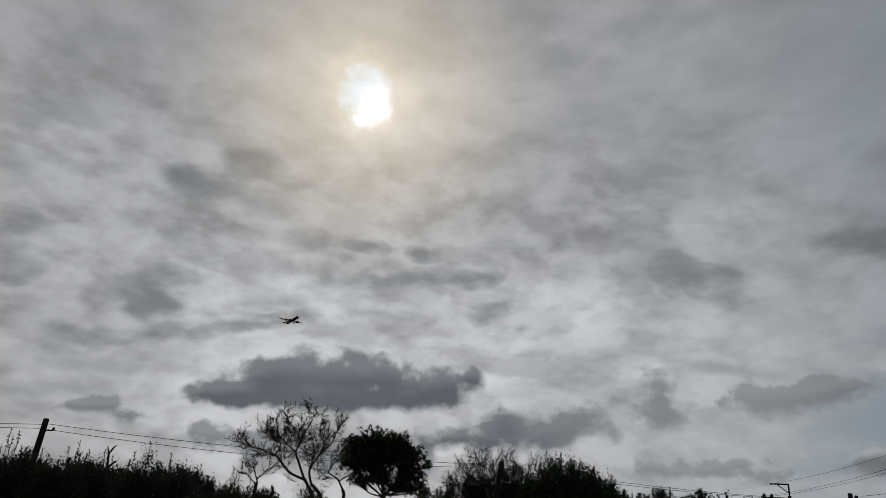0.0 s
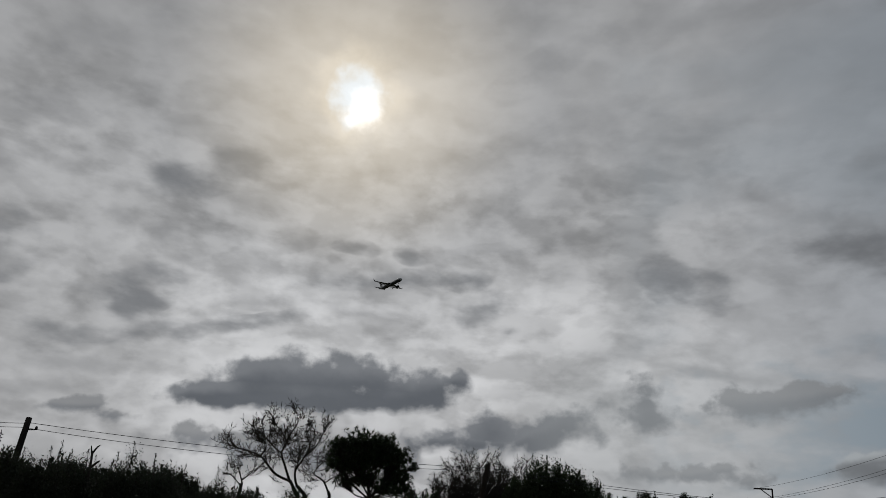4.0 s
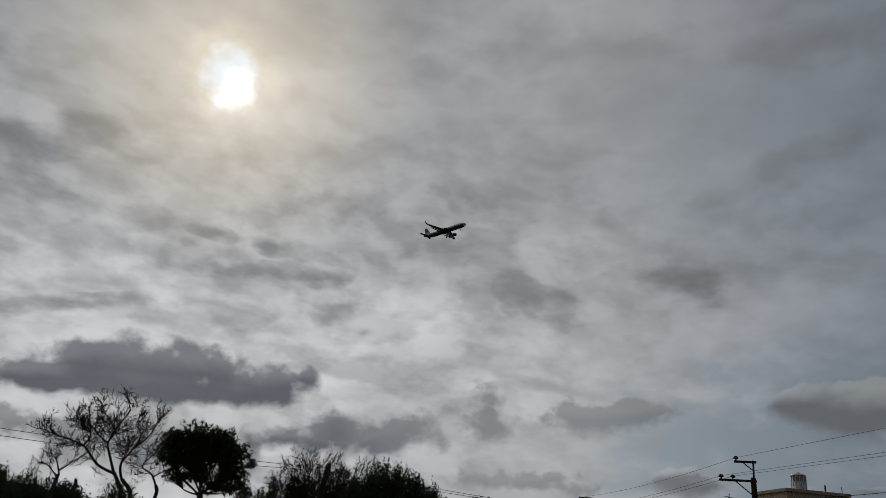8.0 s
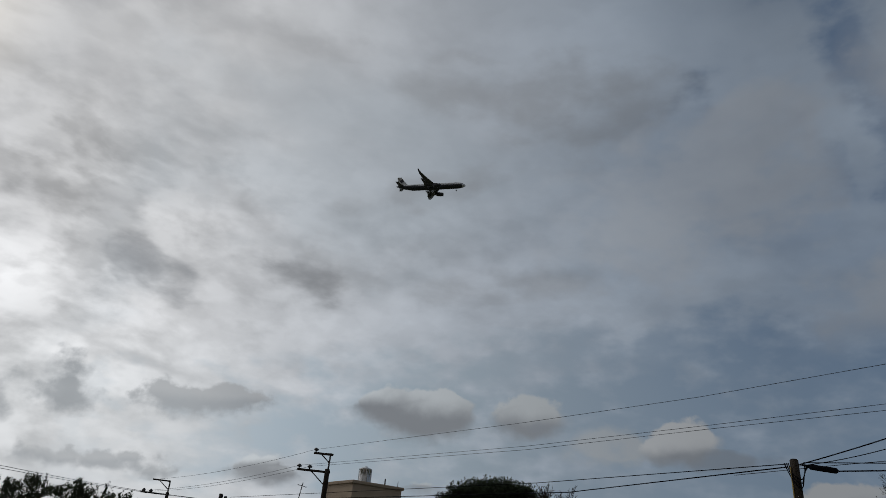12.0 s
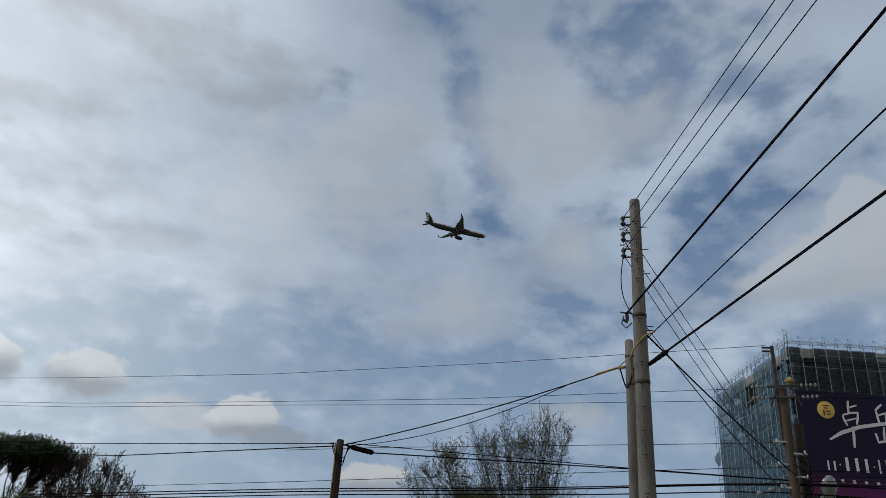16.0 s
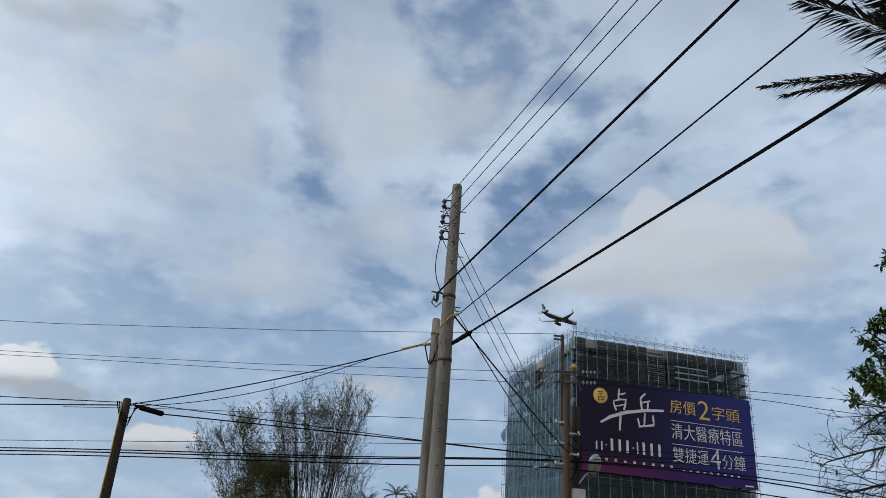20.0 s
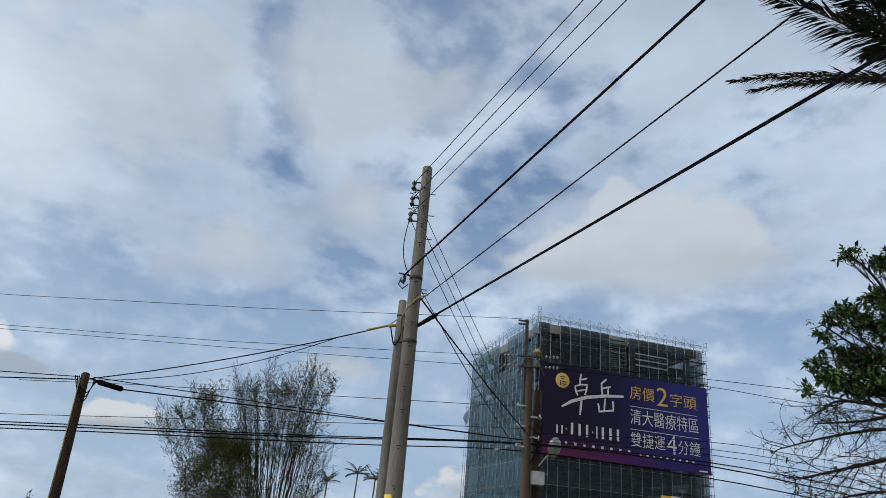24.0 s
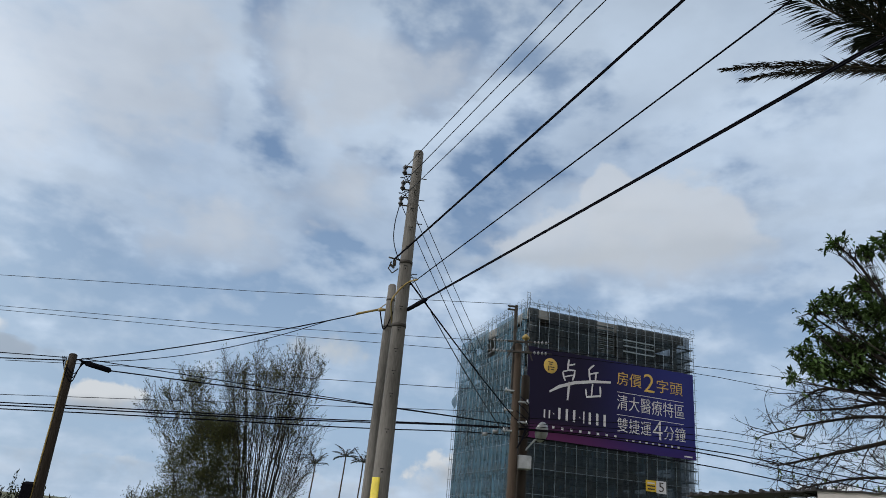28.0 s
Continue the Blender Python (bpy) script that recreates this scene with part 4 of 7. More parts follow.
def banner():
    z0, z1, w = 16.7, 31.25, 31.9
    b = thing("advertising_banner", "navy and violet printed vinyl banner tied to the scaffold front", "banner", T_POSE @ pose(0, -0.72, z0))
    sheet = Geo()
    nx, nz = 34, 12
    r = random.Random(8)
    for j in range(nz + 1):
        for i in range(nx + 1):
            sheet.v.append((i / nx * w, 0.02 * math.sin(i * 1.7) * math.sin(j * 0.9) + r.uniform(-0.008, 0.008), j / nz * (z1 - z0) + 0.04 * math.sin(i * 1.85)))
    k = len(sheet.v)
    sheet.v += [(x, y + 0.04, z) for x, y, z in sheet.v]
    for j in range(nz):
        for i in range(nx):
            a = j * (nx + 1) + i
            sheet.f += [(a, a + 1, a + nx + 2, a + nx + 1), (k + a, k + a + nx + 1, k + a + nx + 2, k + a + 1)]
            sheet.s += [True, True]
    part("vinyl_sheet", sheet, BANNER, b)
    text_part("headline", "房價", INK_GOLD, b, 16.6, 21.3, 27.35 - z0, 29.6 - z0, "gold printed headline")
    text_part("headline_figure", "2", INK_GOLD, b, 21.8, 23.9, 26.9 - z0, 30.0 - z0, "large gold printed figure")
    text_part("headline", "字頭", INK_GOLD, b, 24.4, 29.6, 27.15 - z0, 29.4 - z0, "gold printed headline")
    text_part("second_line", "清大醫療特區", INK_WHITE, b, 16.6, 29.8, 23.2 - z0, 25.7 - z0, "white printed line")
    text_part("third_line", "雙捷運", INK_WHITE, b, 16.6, 23.1, 19.6 - z0, 21.9 - z0, "white printed line")
    text_part("third_line_figure", "4", INK_WHITE, b, 23.4, 25.3, 19.2 - z0, 22.3 - z0, "large white printed figure")
    text_part("third_line", "分鐘", INK_WHITE, b, 25.6, 29.9, 19.4 - z0, 21.7 - z0, "white printed line")
    for z in (26.1, 22.35):
        part("rule", Geo().box((13.1, 0.03, 0.09), pose(23.1, -0.06, z - z0)), INK_WHITE, b)
    part("emblem_disc", Geo().turned([(0, 0.03), (1.2, 0.03), (1.25, 0), (1.2, -0.02)], 28, pose(4.1, -0.06, 28.55 - z0, 90)), INK_GOLD, b, "gold emblem disc")
    for x, z, l, tall in ((4.1, 29.15, 0.9, 0.16), (4.1, 28.8, 0.55, 0.16), (3.75, 28.1, 0.2, 0.8), (4.4, 28.35, 0.75, 0.16), (4.4, 27.95, 0.6, 0.16)):
        part("emblem_bar", Geo().box((l, 0.02, tall), pose(x, -0.11, z - z0)), INK_DARK, b)
    # the painted brush mark: plain sweeps in white
    marks = [([(4.04, 24.31 - z0), (5.79, 25.39 - z0), (8.59, 26.42 - z0), (12.08, 27.12 - z0), (15.37, 27.47 - z0)], [0.14, 0.26, 0.26, 0.24, 0.18]),
             ([(7.47, 30.12 - z0), (7.33, 29.28 - z0), (7.26, 28.32 - z0)], [0.12, 0.17, 0.13]),
             ([(7.40, 29.16 - z0), (8.03, 29.32 - z0), (8.59, 29.53 - z0)], [0.09, 0.14, 0.1]),
             ([(6.35, 27.87 - z0), (6.56, 27.14 - z0), (6.84, 26.49 - z0)], [0.1, 0.16, 0.12]),
             ([(6.35, 27.94 - z0), (7.54, 28.36 - z0), (8.59, 28.45 - z0), (8.45, 27.54 - z0), (8.17, 26.74 - z0)], [0.1, 0.14, 0.17, 0.17, 0.12]),
             ([(6.70, 27.16 - z0), (7.61, 27.42 - z0), (8.31, 27.65 - z0)], [0.08, 0.12, 0.08]),
             ([(7.61, 26.41 - z0), (7.47, 24.87 - z0), (7.33, 23.39 - z0)], [0.15, 0.2, 0.13]),
             ([(12.22, 29.93 - z0), (11.66, 29.46 - z0), (11.17, 28.95 - z0)], [0.1, 0.16, 0.13]),
             ([(11.24, 29.02 - z0), (11.31, 28.08 - z0), (11.45, 27.09 - z0)], [0.12, 0.17, 0.14]),
             ([(11.38, 28.28 - z0), (12.15, 28.52 - z0), (12.99, 28.77 - z0)], [0.1, 0.15, 0.11]),
             ([(12.57, 28.58 - z0), (12.50, 27.94 - z0), (12.43, 27.23 - z0)], [0.11, 0.16, 0.12]),
             ([(11.94, 26.66 - z0), (11.80, 25.62 - z0), (11.73, 24.73 - z0)], [0.11, 0.16, 0.12]),
             ([(10.61, 25.71 - z0), (10.75, 25.09 - z0), (10.82, 24.41 - z0), (12.08, 24.65 - z0), (13.41, 24.91 - z0), (13.41, 25.67 - z0), (13.34, 26.48 - z0)], [0.12, 0.17, 0.18, 0.15, 0.18, 0.17, 0.12])]
    for pts, radii in marks:
        part("brush_mark", stroke(pts, radii), INK_WHITE, b)
    # a row of figures and a small line of print, as bars
    x = 2.9
    for wdt, tall in ((0.75, 1.3), (0.75, 1.3), (0.5, 0.2), (1.25, 1.9), (1.2, 1.9), (1.2, 1.9), (0.55, 0.2), (0.7, 1.9), (1.25, 1.9), (1.25, 1.9), (1.25, 1.9)):
        part("figure_bar", Geo().box((wdt * 0.34, 0.02, tall), pose(x + wdt / 2, -0.06, (20.9 if tall < 0.5 else 20.05 + tall / 2) - z0)), INK_WHITE, b)
        x += wdt + 0.13
    for i in range(8):
        part("print_bar", Geo().box((0.42, 0.02, 0.4), pose(4.9 + i * 1.62, -0.06, 18.7 - z0)), INK_WHITE, b)
    for i in range(9):
        part("print_bar", Geo().box((0.38, 0.02, 0.4), pose(18.4 + i * 1.25, -0.06, 18.35 - z0)), INK_WHITE, b)
    part("print_bar", Geo().box((1.6, 0.02, 0.22), pose(30.3, -0.06, 17.1 - z0)), INK_WHITE, b)


banner()


def number_sign():
    s = thing("site_sign", "small yellow and white site sign hung on the scaffold net", "sign", T_POSE @ pose(22.0, -0.6, 10.7))
    part("yellow_panel", Geo().box((1.95, 0.06, 1.75), pose(0.98, 0, 1.0), 0.01), SIGN_YELLOW, s, "yellow panel")
    part("white_panel", Geo().box((1.9, 0.06, 1.95), pose(2.92, 0.0, 0.95), 0.01), INK_WHITE, s, "white panel")
    text_part("figure", "5", INK_DARK, s, 2.45, 3.4, 0.25, 1.7, "dark printed figure")
    for z, l in ((1.45, 1.4), (1.0, 1.5), (0.5, 1.3)):
        part("print_bar", Geo().box((l, 0.02, 0.22), pose(0.98, -0.05, z)), INK_DARK if z < 1.4 else INK_WHITE, s)


number_sign()

# ---- utility poles ----
BIG = Vector((12.46, -1.02, 0))
SMALL = Vector((15.97, -1.05, 0))
MID = Vector((18.93, 6.41, 0))
BROWN = Vector((19.35, -5.07, 0))
CROSS = Vector((23.83, 32.13, 0))
LINE = Vector((math.cos(radians(195.2)), math.sin(radians(195.2)), 0))      # the span that passes over the viewer
LEFT_OF_BIG = Vector((0.08, 1.0, 0)).normalized()                        # across the view of the near pole


def spool(at, side, m_body=None):
    """A spool insulator in its steel fork."""
    g = Geo().turned([(0.0, -0.07), (0.046, -0.07), (0.053, -0.052), (0.03, -0.022), (0.03, 0.022), (0.053, 0.052), (0.046, 0.07), (0, 0.07)], 10, Matrix.Translation(at))
    f = Geo()
    for z in (-0.085, 0.085):
        f.tube([at + Vector((0, 0, z)) + side * 0.03, at + Vector((0, 0, z)) - side * 0.3], 0.017, 5)
    f.tube([at + Vector((0, 0, -0.12)), at + Vector((0, 0, 0.12))], 0.012, 5)
    return g, f


def big_pole():
    p = thing("utility_pole", "tall tapered grey concrete utility pole with step holes", "utility pole", Matrix.Translation(BIG))
    H = 8.61
    rad = lambda z: 0.165 - 0.067 * z / H
    prof = [(0, 0), (rad(0), 0)] + [(rad(z), z) for z in (1, 2, 3, 4, 5, 6, 7, 8, H - 0.03)] + [(rad(H) * 0.9, H), (0, H)]
    part("shaft", Geo().turned(prof, 28), CONCRETE, p)
    front = -Vector((BIG.x, BIG.y, 0)).normalized()
    yaw = math.degrees(math.atan2(front.y, front.x))
    slot = Geo().box((0.03, 0.07, 0.014), pose(0, 0, 0.045)).box((0.02, 0.07, 0.09)).mesh("step_recess", CONCRETE)
    pin = Geo().turned([(0, 0.0), (0.012, 0.0), (0.012, 0.02), (0, 0.02)], 8, pose(0, 0, 0, 0, 90)).box((0.012, 0.075, 0.012), pose(0, 0, 0.05)).mesh("step_hole", HOLE)
    for k in range(13):
        z = H - 0.16 - 0.395 * k
        m = Matrix.Translation(Vector((front.x, front.y, 0)) * (rad(z) - 0.004) + Vector((0, 0, z))) @ pose(0, 0, 0, 0, 0, yaw + (3 if k % 2 else -3))
        part("step_hole", pin, None, p, "", m)
    for z in (3.1, 2.45):
        m = Matrix.Translation(Vector((front.x, front.y, 0)) * (rad(z) - 0.004) + Vector((0, 0, z))) @ pose(0, 0, 0, 0, 0, yaw)
        part("step_hole", pin, None, p, "", m)
    for z in (8.02, 7.55, 7.05, 6.02, 5.95):
        s = -1 if z != 5.95 else -1
        part("step_bolt", Geo().tube([LEFT_OF_BIG * s * (rad(z) - 0.01) + Vector((0, 0, z)), LEFT_OF_BIG * s * (rad(z) + 0.11) + Vector((0, 0, z))], 0.009, 6), STEEL_DARK, p)
    for z in (8.17, 7.83, 7.49):
        at = LEFT_OF_BIG * (rad(z) + 0.13) + Vector((0, 0, z))
        g, f = spool(at, LEFT_OF_BIG)
        ins = part("spool_insulator", g, PORCELAIN_BROWN, p, "dark porcelain spool insulator")
        part("fork", f, STEEL_DARK, ins)
    for z in (6.22, 5.0):
        part("band", Geo().turned([(rad(z) + 0.001, z - 0.03), (rad(z) + 0.008, z - 0.03), (rad(z) + 0.008, z + 0.03), (rad(z) + 0.001, z + 0.03)], 24), STEEL_DARK, p)
    c = LEFT_OF_BIG * (rad(6.2) + 0.1) + Vector((0, 0, 6.2))
    clamp = Geo().box((0.05, 0.06, 0.12), Matrix.Translation(c), 0.012).box((0.035, 0.09, 0.035), Matrix.Translation(c + Vector((0, 0.03, -0.07))) @ pose(0, 0, 0, 35)).tube([c + Vector((0, 0.12, 0.1)), c + Vector((0, -0.1, 0.08))], 0.017, 5).tube([c + Vector((0, 0.06, 0.02)), c + Vector((0, 0.1, -0.12)), c + Vector((0, 0.02, -0.2)), c + Vector((0, -0.08, -0.1))], 0.012, 5)
    part("cable_clamp", clamp, STEEL_DARK, p, "dark steel cable clamp")
    loop = [LEFT_OF_BIG * (rad(7.5) + 0.13) + Vector((0, 0, 7.5)), LEFT_OF_BIG * 0.3 + Vector((0, 0, 7.0)), LEFT_OF_BIG * 0.27 + Vector((0, 0, 6.6)), LEFT_OF_BIG * 0.13 + Vector((0, 0, 6.25))]
    part("jumper_wire", Geo().tube(smooth_line(loop, 5), 0.009, 5), CABLE, p)
    for z in (8.0, 7.66):
        ring = [LEFT_OF_BIG * (0.2 + 0.1 * math.cos(a)) + Vector((0.06 * math.sin(a), 0, z + 0.03 * math.sin(a * 2))) for a in [i * math.pi / 5 for i in range(11)]]
        part("jumper_wire", Geo().tube(ring, 0.007, 4), CABLE, p)
    g = Geo()
    tilt = 13
    for i in range(6):
        for z in (0.9, 2.36):
            a = radians(yaw - 72 + tilt * i)
            g.v.append(((rad(z) + 0.012) * math.cos(a), (rad(z) + 0.012) * math.sin(a), z))
    for i in range(5):
        g.f.append((2 * i, 2 * i + 2, 2 * i + 3, 2 * i + 1))
        g.s.append(True)
    k = len(g.v)
    g.v += [(x * 0.93, y * 0.93, z) for x, y, z in g.v]
    for i in range(5):
        g.f += [(k + 2 * i, k + 2 * i + 1, k + 2 * i + 3, k + 2 * i + 2), (2 * i + 1, 2 * i + 3, k + 2 * i + 3, k + 2 * i + 1)]
        g.s += [True, True]
    g.f += [(0, 1, k + 1, k), (10, k + 10, k + 11, 11)]
    g.s += [False, False]
    part("marker_plate", g, YELLOW, p, "yellow warning plate strapped round the pole")


def smooth_line(pts, n):
    """Catmull-Rom through the points."""
    pts = [Vector(p) for p in pts]
    out = []
    for i in range(len(pts) - 1):
        a, b, c, d = pts[max(i - 1, 0)], pts[i], pts[i + 1], pts[min(i + 2, len(pts) - 1)]
        for k in range(n):
            t = k / n
            out.append(0.5 * ((2 * b) + (c - a) * t + (2 * a - 5 * b + 4 * c - d) * t * t + (3 * b - a - 3 * c + d) * t ** 3))
    return out + [pts[-1]]


def plain_pole(name, label, base, height, r0, r1, mat, lean=(0, 0)):
    p = thing(name, label, "utility pole", Matrix.Translation(base))
    n = 9
    g = Geo()
    pts = [(lean[0] * (i / n), lean[1] * (i / n), height * i / n) for i in range(n + 1)]
    g.tube(pts, [r0 + (r1 - r0) * i / n for i in range(n + 1)], 16)
    g.tube([(lean[0], lean[1], height - 0.002), (lean[0], lean[1], height + 0.03)], [r1, r1 * 0.7], 16)
    part("shaft", g, mat, p)
    return p


big_pole()

sp = plain_pole("utility_pole", "shorter grey concrete pole standing close behind a taller one", SMALL, 6.91, 0.135, 0.095, CONCRETE)
for z in (6.55, 5.9):
    part("band", Geo().turned([(0.098, z - 0.02), (0.106, z - 0.02), (0.106, z + 0.02), (0.098, z + 0.02)], 20), STEEL_DARK, sp)
part("dead_end_clamp", Geo().tube([(-0.02, 0.1, 6.3), (0.0, 0.26, 6.28)], [0.03, 0.045], 8).tube([(0.0, 0.1, 6.45), (0.0, 0.25, 6.3)], 0.012, 5), YELLOW_SLEEVE, sp, "yellowed cable dead end")
part("down_cable", Geo().tube(smooth_line([(0.0, 0.22, 6.28), (-0.05, 0.17, 6.05), (-0.1, 0.1, 5.82), (-0.17, 0.02, 5.9), (-0.3, -0.06, 6.2)], 5), 0.016, 6), CABLE, sp)

mp = plain_pole("telephone_pole", "leaning round wooden telephone pole with bundled cables at its top", MID, 4.92, 0.15, 0.10, WOOD_BROWN, (-0.02, 0.1))
part("splice_case", Geo().tube([(-0.1, -0.27, 4.74), (-0.1, -0.3, 4.735), (-0.1, -0.86, 4.63), (-0.1, -0.9, 4.62)], [0.045, 0.068, 0.068, 0.03], 10).tube([(-0.1, -0.1, 4.8), (-0.1, -0.28, 4.74)], [0.02, 0.04], 8), CABLE, mp, "black cable splice case")
for k in range(3):
    part("cable_loop", Geo().tube(smooth_line([(-0.08, 0.22 + 0.05 * k, 4.85), (-0.12, 0.14, 4.6 - 0.08 * k), (-0.1, -0.05, 4.45 - 0.1 * k), (-0.1, -0.14, 4.58), (-0.1, -0.16 - 0.04 * k, 4.76)], 5), 0.014, 5), CABLE, mp)
# yellow line added for the highlight along the pole's left edge
part("highlight_cable", Geo().tube([(-0.12, 0.1, 0.0), (-0.12, 0.12, 2.6), (-0.11, 0.17, 4.75)], 0.018, 8), YELLOW_SLEEVE, mp, "thin cable down the pole, coloured yellow for its lit edge")
part("cable_box", Geo().box((0.22, 0.24, 0.62), pose(-0.05, 0.24, 1.55), 0.05), CABLE, mp, "black cable box")

bp = plain_pole("utility_pole", "brown wooden utility pole with crossarms and white insulators", BROWN, 6.8, 0.15, 0.10, WOOD_PALE)
ACROSS = Vector((0.25, 0.968, 0))          # along the crossarms, square to the viewer


def insulator_string(at, d, parent, count=4):
    for k in range(count):
        m = Matrix.Translation(Vector(at) + Vector(d) * (0.08 + 0.105 * k)) @ turned_to(d)
        part("insulator", Geo().turned([(0, -0.03), (0.02, -0.028), (0.05, -0.008), (0.052, 0.012), (0.025, 0.022), (0.016, 0.04), (0, 0.04)], 12, m), PORCELAIN, parent, "white porcelain strain insulator")
    part("tie_rod", Geo().tube([Vector(at), Vector(at) + Vector(d) * (0.14 + 0.105 * count)], 0.014, 5), STEEL_DARK, parent)


for z in (6.85, 6.55):
    part("crossarm", Geo().box((0.06, 0.7, 0.06), Matrix.Translation((-0.16, 0, z)) @ pose(0, 0, 0, 0, 0, -14), 0.01), STEEL_DARK, bp)
    insulator_string(Vector((-0.16, 0, z)) - ACROSS * 0.34, -ACROSS, bp)
    insulator_string(Vector((-0.16, 0, z)) + ACROSS * 0.34, ACROSS, bp)
for s in (-1, 1):
    part("brace", Geo().box((0.02, 0.035, 0.6), Matrix.Translation(Vector((-0.2, 0, 6.6)) + ACROSS * 0.25 * s) @ pose(0, 0, 0, 22 * s)), STEEL_DARK, bp)
part("pin_insulator", Geo().turned([(0, -0.12), (0.04, -0.12), (0.04, -0.02), (0.11, 0.0), (0.12, 0.04), (0.08, 0.08), (0.04, 0.13), (0, 0.13)], 14, Matrix.Translation(Vector((0, 0, 6.98)) - ACROSS * 0.2)), YELLOW_SLEEVE, bp, "yellowish pin insulator")
part("steel_extension", Geo().box((0.08, 0.08, 2.6), Matrix.Translation(Vector((0.0, 0, 6.68)) + ACROSS * 0.12), 0.01), STEEL_DARK, bp, "steel pole-top extension")
part("top_fork", Geo().box((0.05, 0.26, 0.04), Matrix.Translation(Vector((0, 0, 7.94)) + ACROSS * 0.24)).box((0.05, 0.26, 0.04), Matrix.Translation(Vector((0, 0, 7.84)) + ACROSS * 0.24)), STEEL_DARK, bp)
for z, s in ((5.45, 1), (5.15, -1), (4.9, 1), (4.6, -1), (4.35, 1)):
    part("cable_bracket", Geo().box((0.06, 0.3, 0.05), Matrix.Translation(Vector((-0.1, 0, z)) + ACROSS * 0.2 * s), 0.01).tube([Vector((-0.1, 0, z - 0.06)) + ACROSS * 0.3 * s, Vector((-0.1, 0, z + 0.08)) + ACROSS * 0.3 * s], 0.025, 8), STEEL, bp)
part("service_box", Geo().box((0.3, 0.34, 0.36), Matrix.Translation(Vector((-0.1, -0.28, 3.55))), 0.02), STEEL, bp, "grey steel service box")
for k in range(4):
    a, b = Vector((-0.14, -0.1 + 0.05 * k, 5.3 - 0.2 * k)), Vector((-0.16, -0.05, 3.9))
    part("cable_loop", Geo().tube(smooth_line([a, a + Vector((-0.1, -0.25 - 0.05 * k, -0.35)), b + Vector((-0.05, -0.1, 0.2)), b], 5), 0.014, 5), CABLE, bp)

dp = plain_pole("utility_pole", "dark stained wooden pole beside a brown one", spot(105.4, 20.3), 5.95, 0.15, 0.12, WOOD_BROWN)
lamp = thing("street_lamp", "flat oval grey street lamp head on a short arm", "street lamp", Matrix.Translation(spot(105.4, 20.3)))
part("arm", Geo().tube(smooth_line([(-0.1, -0.05, 3.9), (-0.15, -0.25, 4.15), (-0.2, -0.42, 4.3)], 5), 0.025, 8), STEEL, lamp)
part("head", Geo().turned([(0, -0.06), (0.16, -0.05), (0.2, 0.0), (0.17, 0.06), (0, 0.1)], 18, Matrix.Translation((-0.2, -0.46, 4.42)) @ pose(0, 0, 0, 0, 70, 10) @ Matrix.Diagonal((1.45, 1, 1, 1))), STEEL, lamp, "oval grey lamp head")

cp = plain_pole("utility_pole", "dark wooden utility pole with two bracket arms", CROSS, 6.14, 0.17, 0.13, WOOD_BROWN)
SIDE = Vector((-0.8, 0.6, 0))


def bracket(parent, z, length, insulators, base=(0, 0)):
    a = Vector((base[0], base[1], z))
    part("crossarm", Geo().box((length, 0.11, 0.11), Matrix.Translation(a + SIDE * (length / 2 - 0.15)) @ pose(0, 0, 0, 0, 0, math.degrees(math.atan2(SIDE.y, SIDE.x))), 0.01), WOOD_BROWN, parent)
    part("brace", Geo().tube([a + SIDE * length * 0.5, a + Vector((0, 0, -length * 0.42))], 0.03, 5), STEEL_DARK, parent)
    for s in insulators:
        m = Matrix.Translation(a + SIDE * s + Vector((0, 0, 0.06)))
        part("insulator", Geo().turned([(0, 0), (0.03, 0), (0.04, 0.06), (0.12, 0.08), (0.13, 0.13), (0.08, 0.2), (0, 0.23)], 12, m), PORCELAIN_BROWN, parent)


bracket(cp, 6.0, 1.75, (1.5, 0.95))
part("steel_post", Geo().tube([(0.02, 0, 5.7), (0.05, -0.02, 7.0)], 0.05, 6), STEEL_DARK, cp)
bracket(cp, 6.92, 1.05, (0.8,), (0.05, -0.02))

fp = plain_pole("utility_pole", "far wooden utility pole with a steel bracket arm", spot(25.45, 60), 5.35, 0.15, 0.12, WOOD_BROWN)
part("steel_post", Geo().tube([(0, 0, 5.15), (0.0, 0.0, 6.2)], 0.06, 6), STEEL_DARK, fp)
a = aim(25.45 - 90)
part("crossarm", Geo().tube([(0, 0, 6.17), Vector((0, 0, 6.17)) + a * 1.25], 0.06, 6).tube([(0, 0, 5.55), Vector((0, 0, 6.13)) + a * 0.75], 0.035, 5), STEEL_DARK, fp)
part("crossarm", Geo().tube([Vector((0, 0, 5.2)) - a * 0.1, Vector((0, 0, 5.2)) + a * 1.9], 0.06, 6), WOOD_BROWN, fp)
for s in (1.7, 1.2):
    part("insulator", Geo().turned([(0, 0), (0.12, 0.02), (0.14, 0.1), (0.06, 0.22), (0, 0.24)], 10, Matrix.Translation(Vector((0, 0, 5.25)) + a * s)), PORCELAIN_BROWN, fp)
fp2 = plain_pole("utility_pole", "short dark wooden pole carrying service wires", spot(29.15, 50), 5.0, 0.15, 0.13, WOOD_BROWN)
part("insulator", Geo().turned([(0, 0), (0.1, 0.02), (0.1, 0.14), (0, 0.18)], 10, Matrix.Translation(Vector((0, 0, 4.75)) + aim(29.15 + 90) * 0.3)), PORCELAIN_BROWN, fp2)

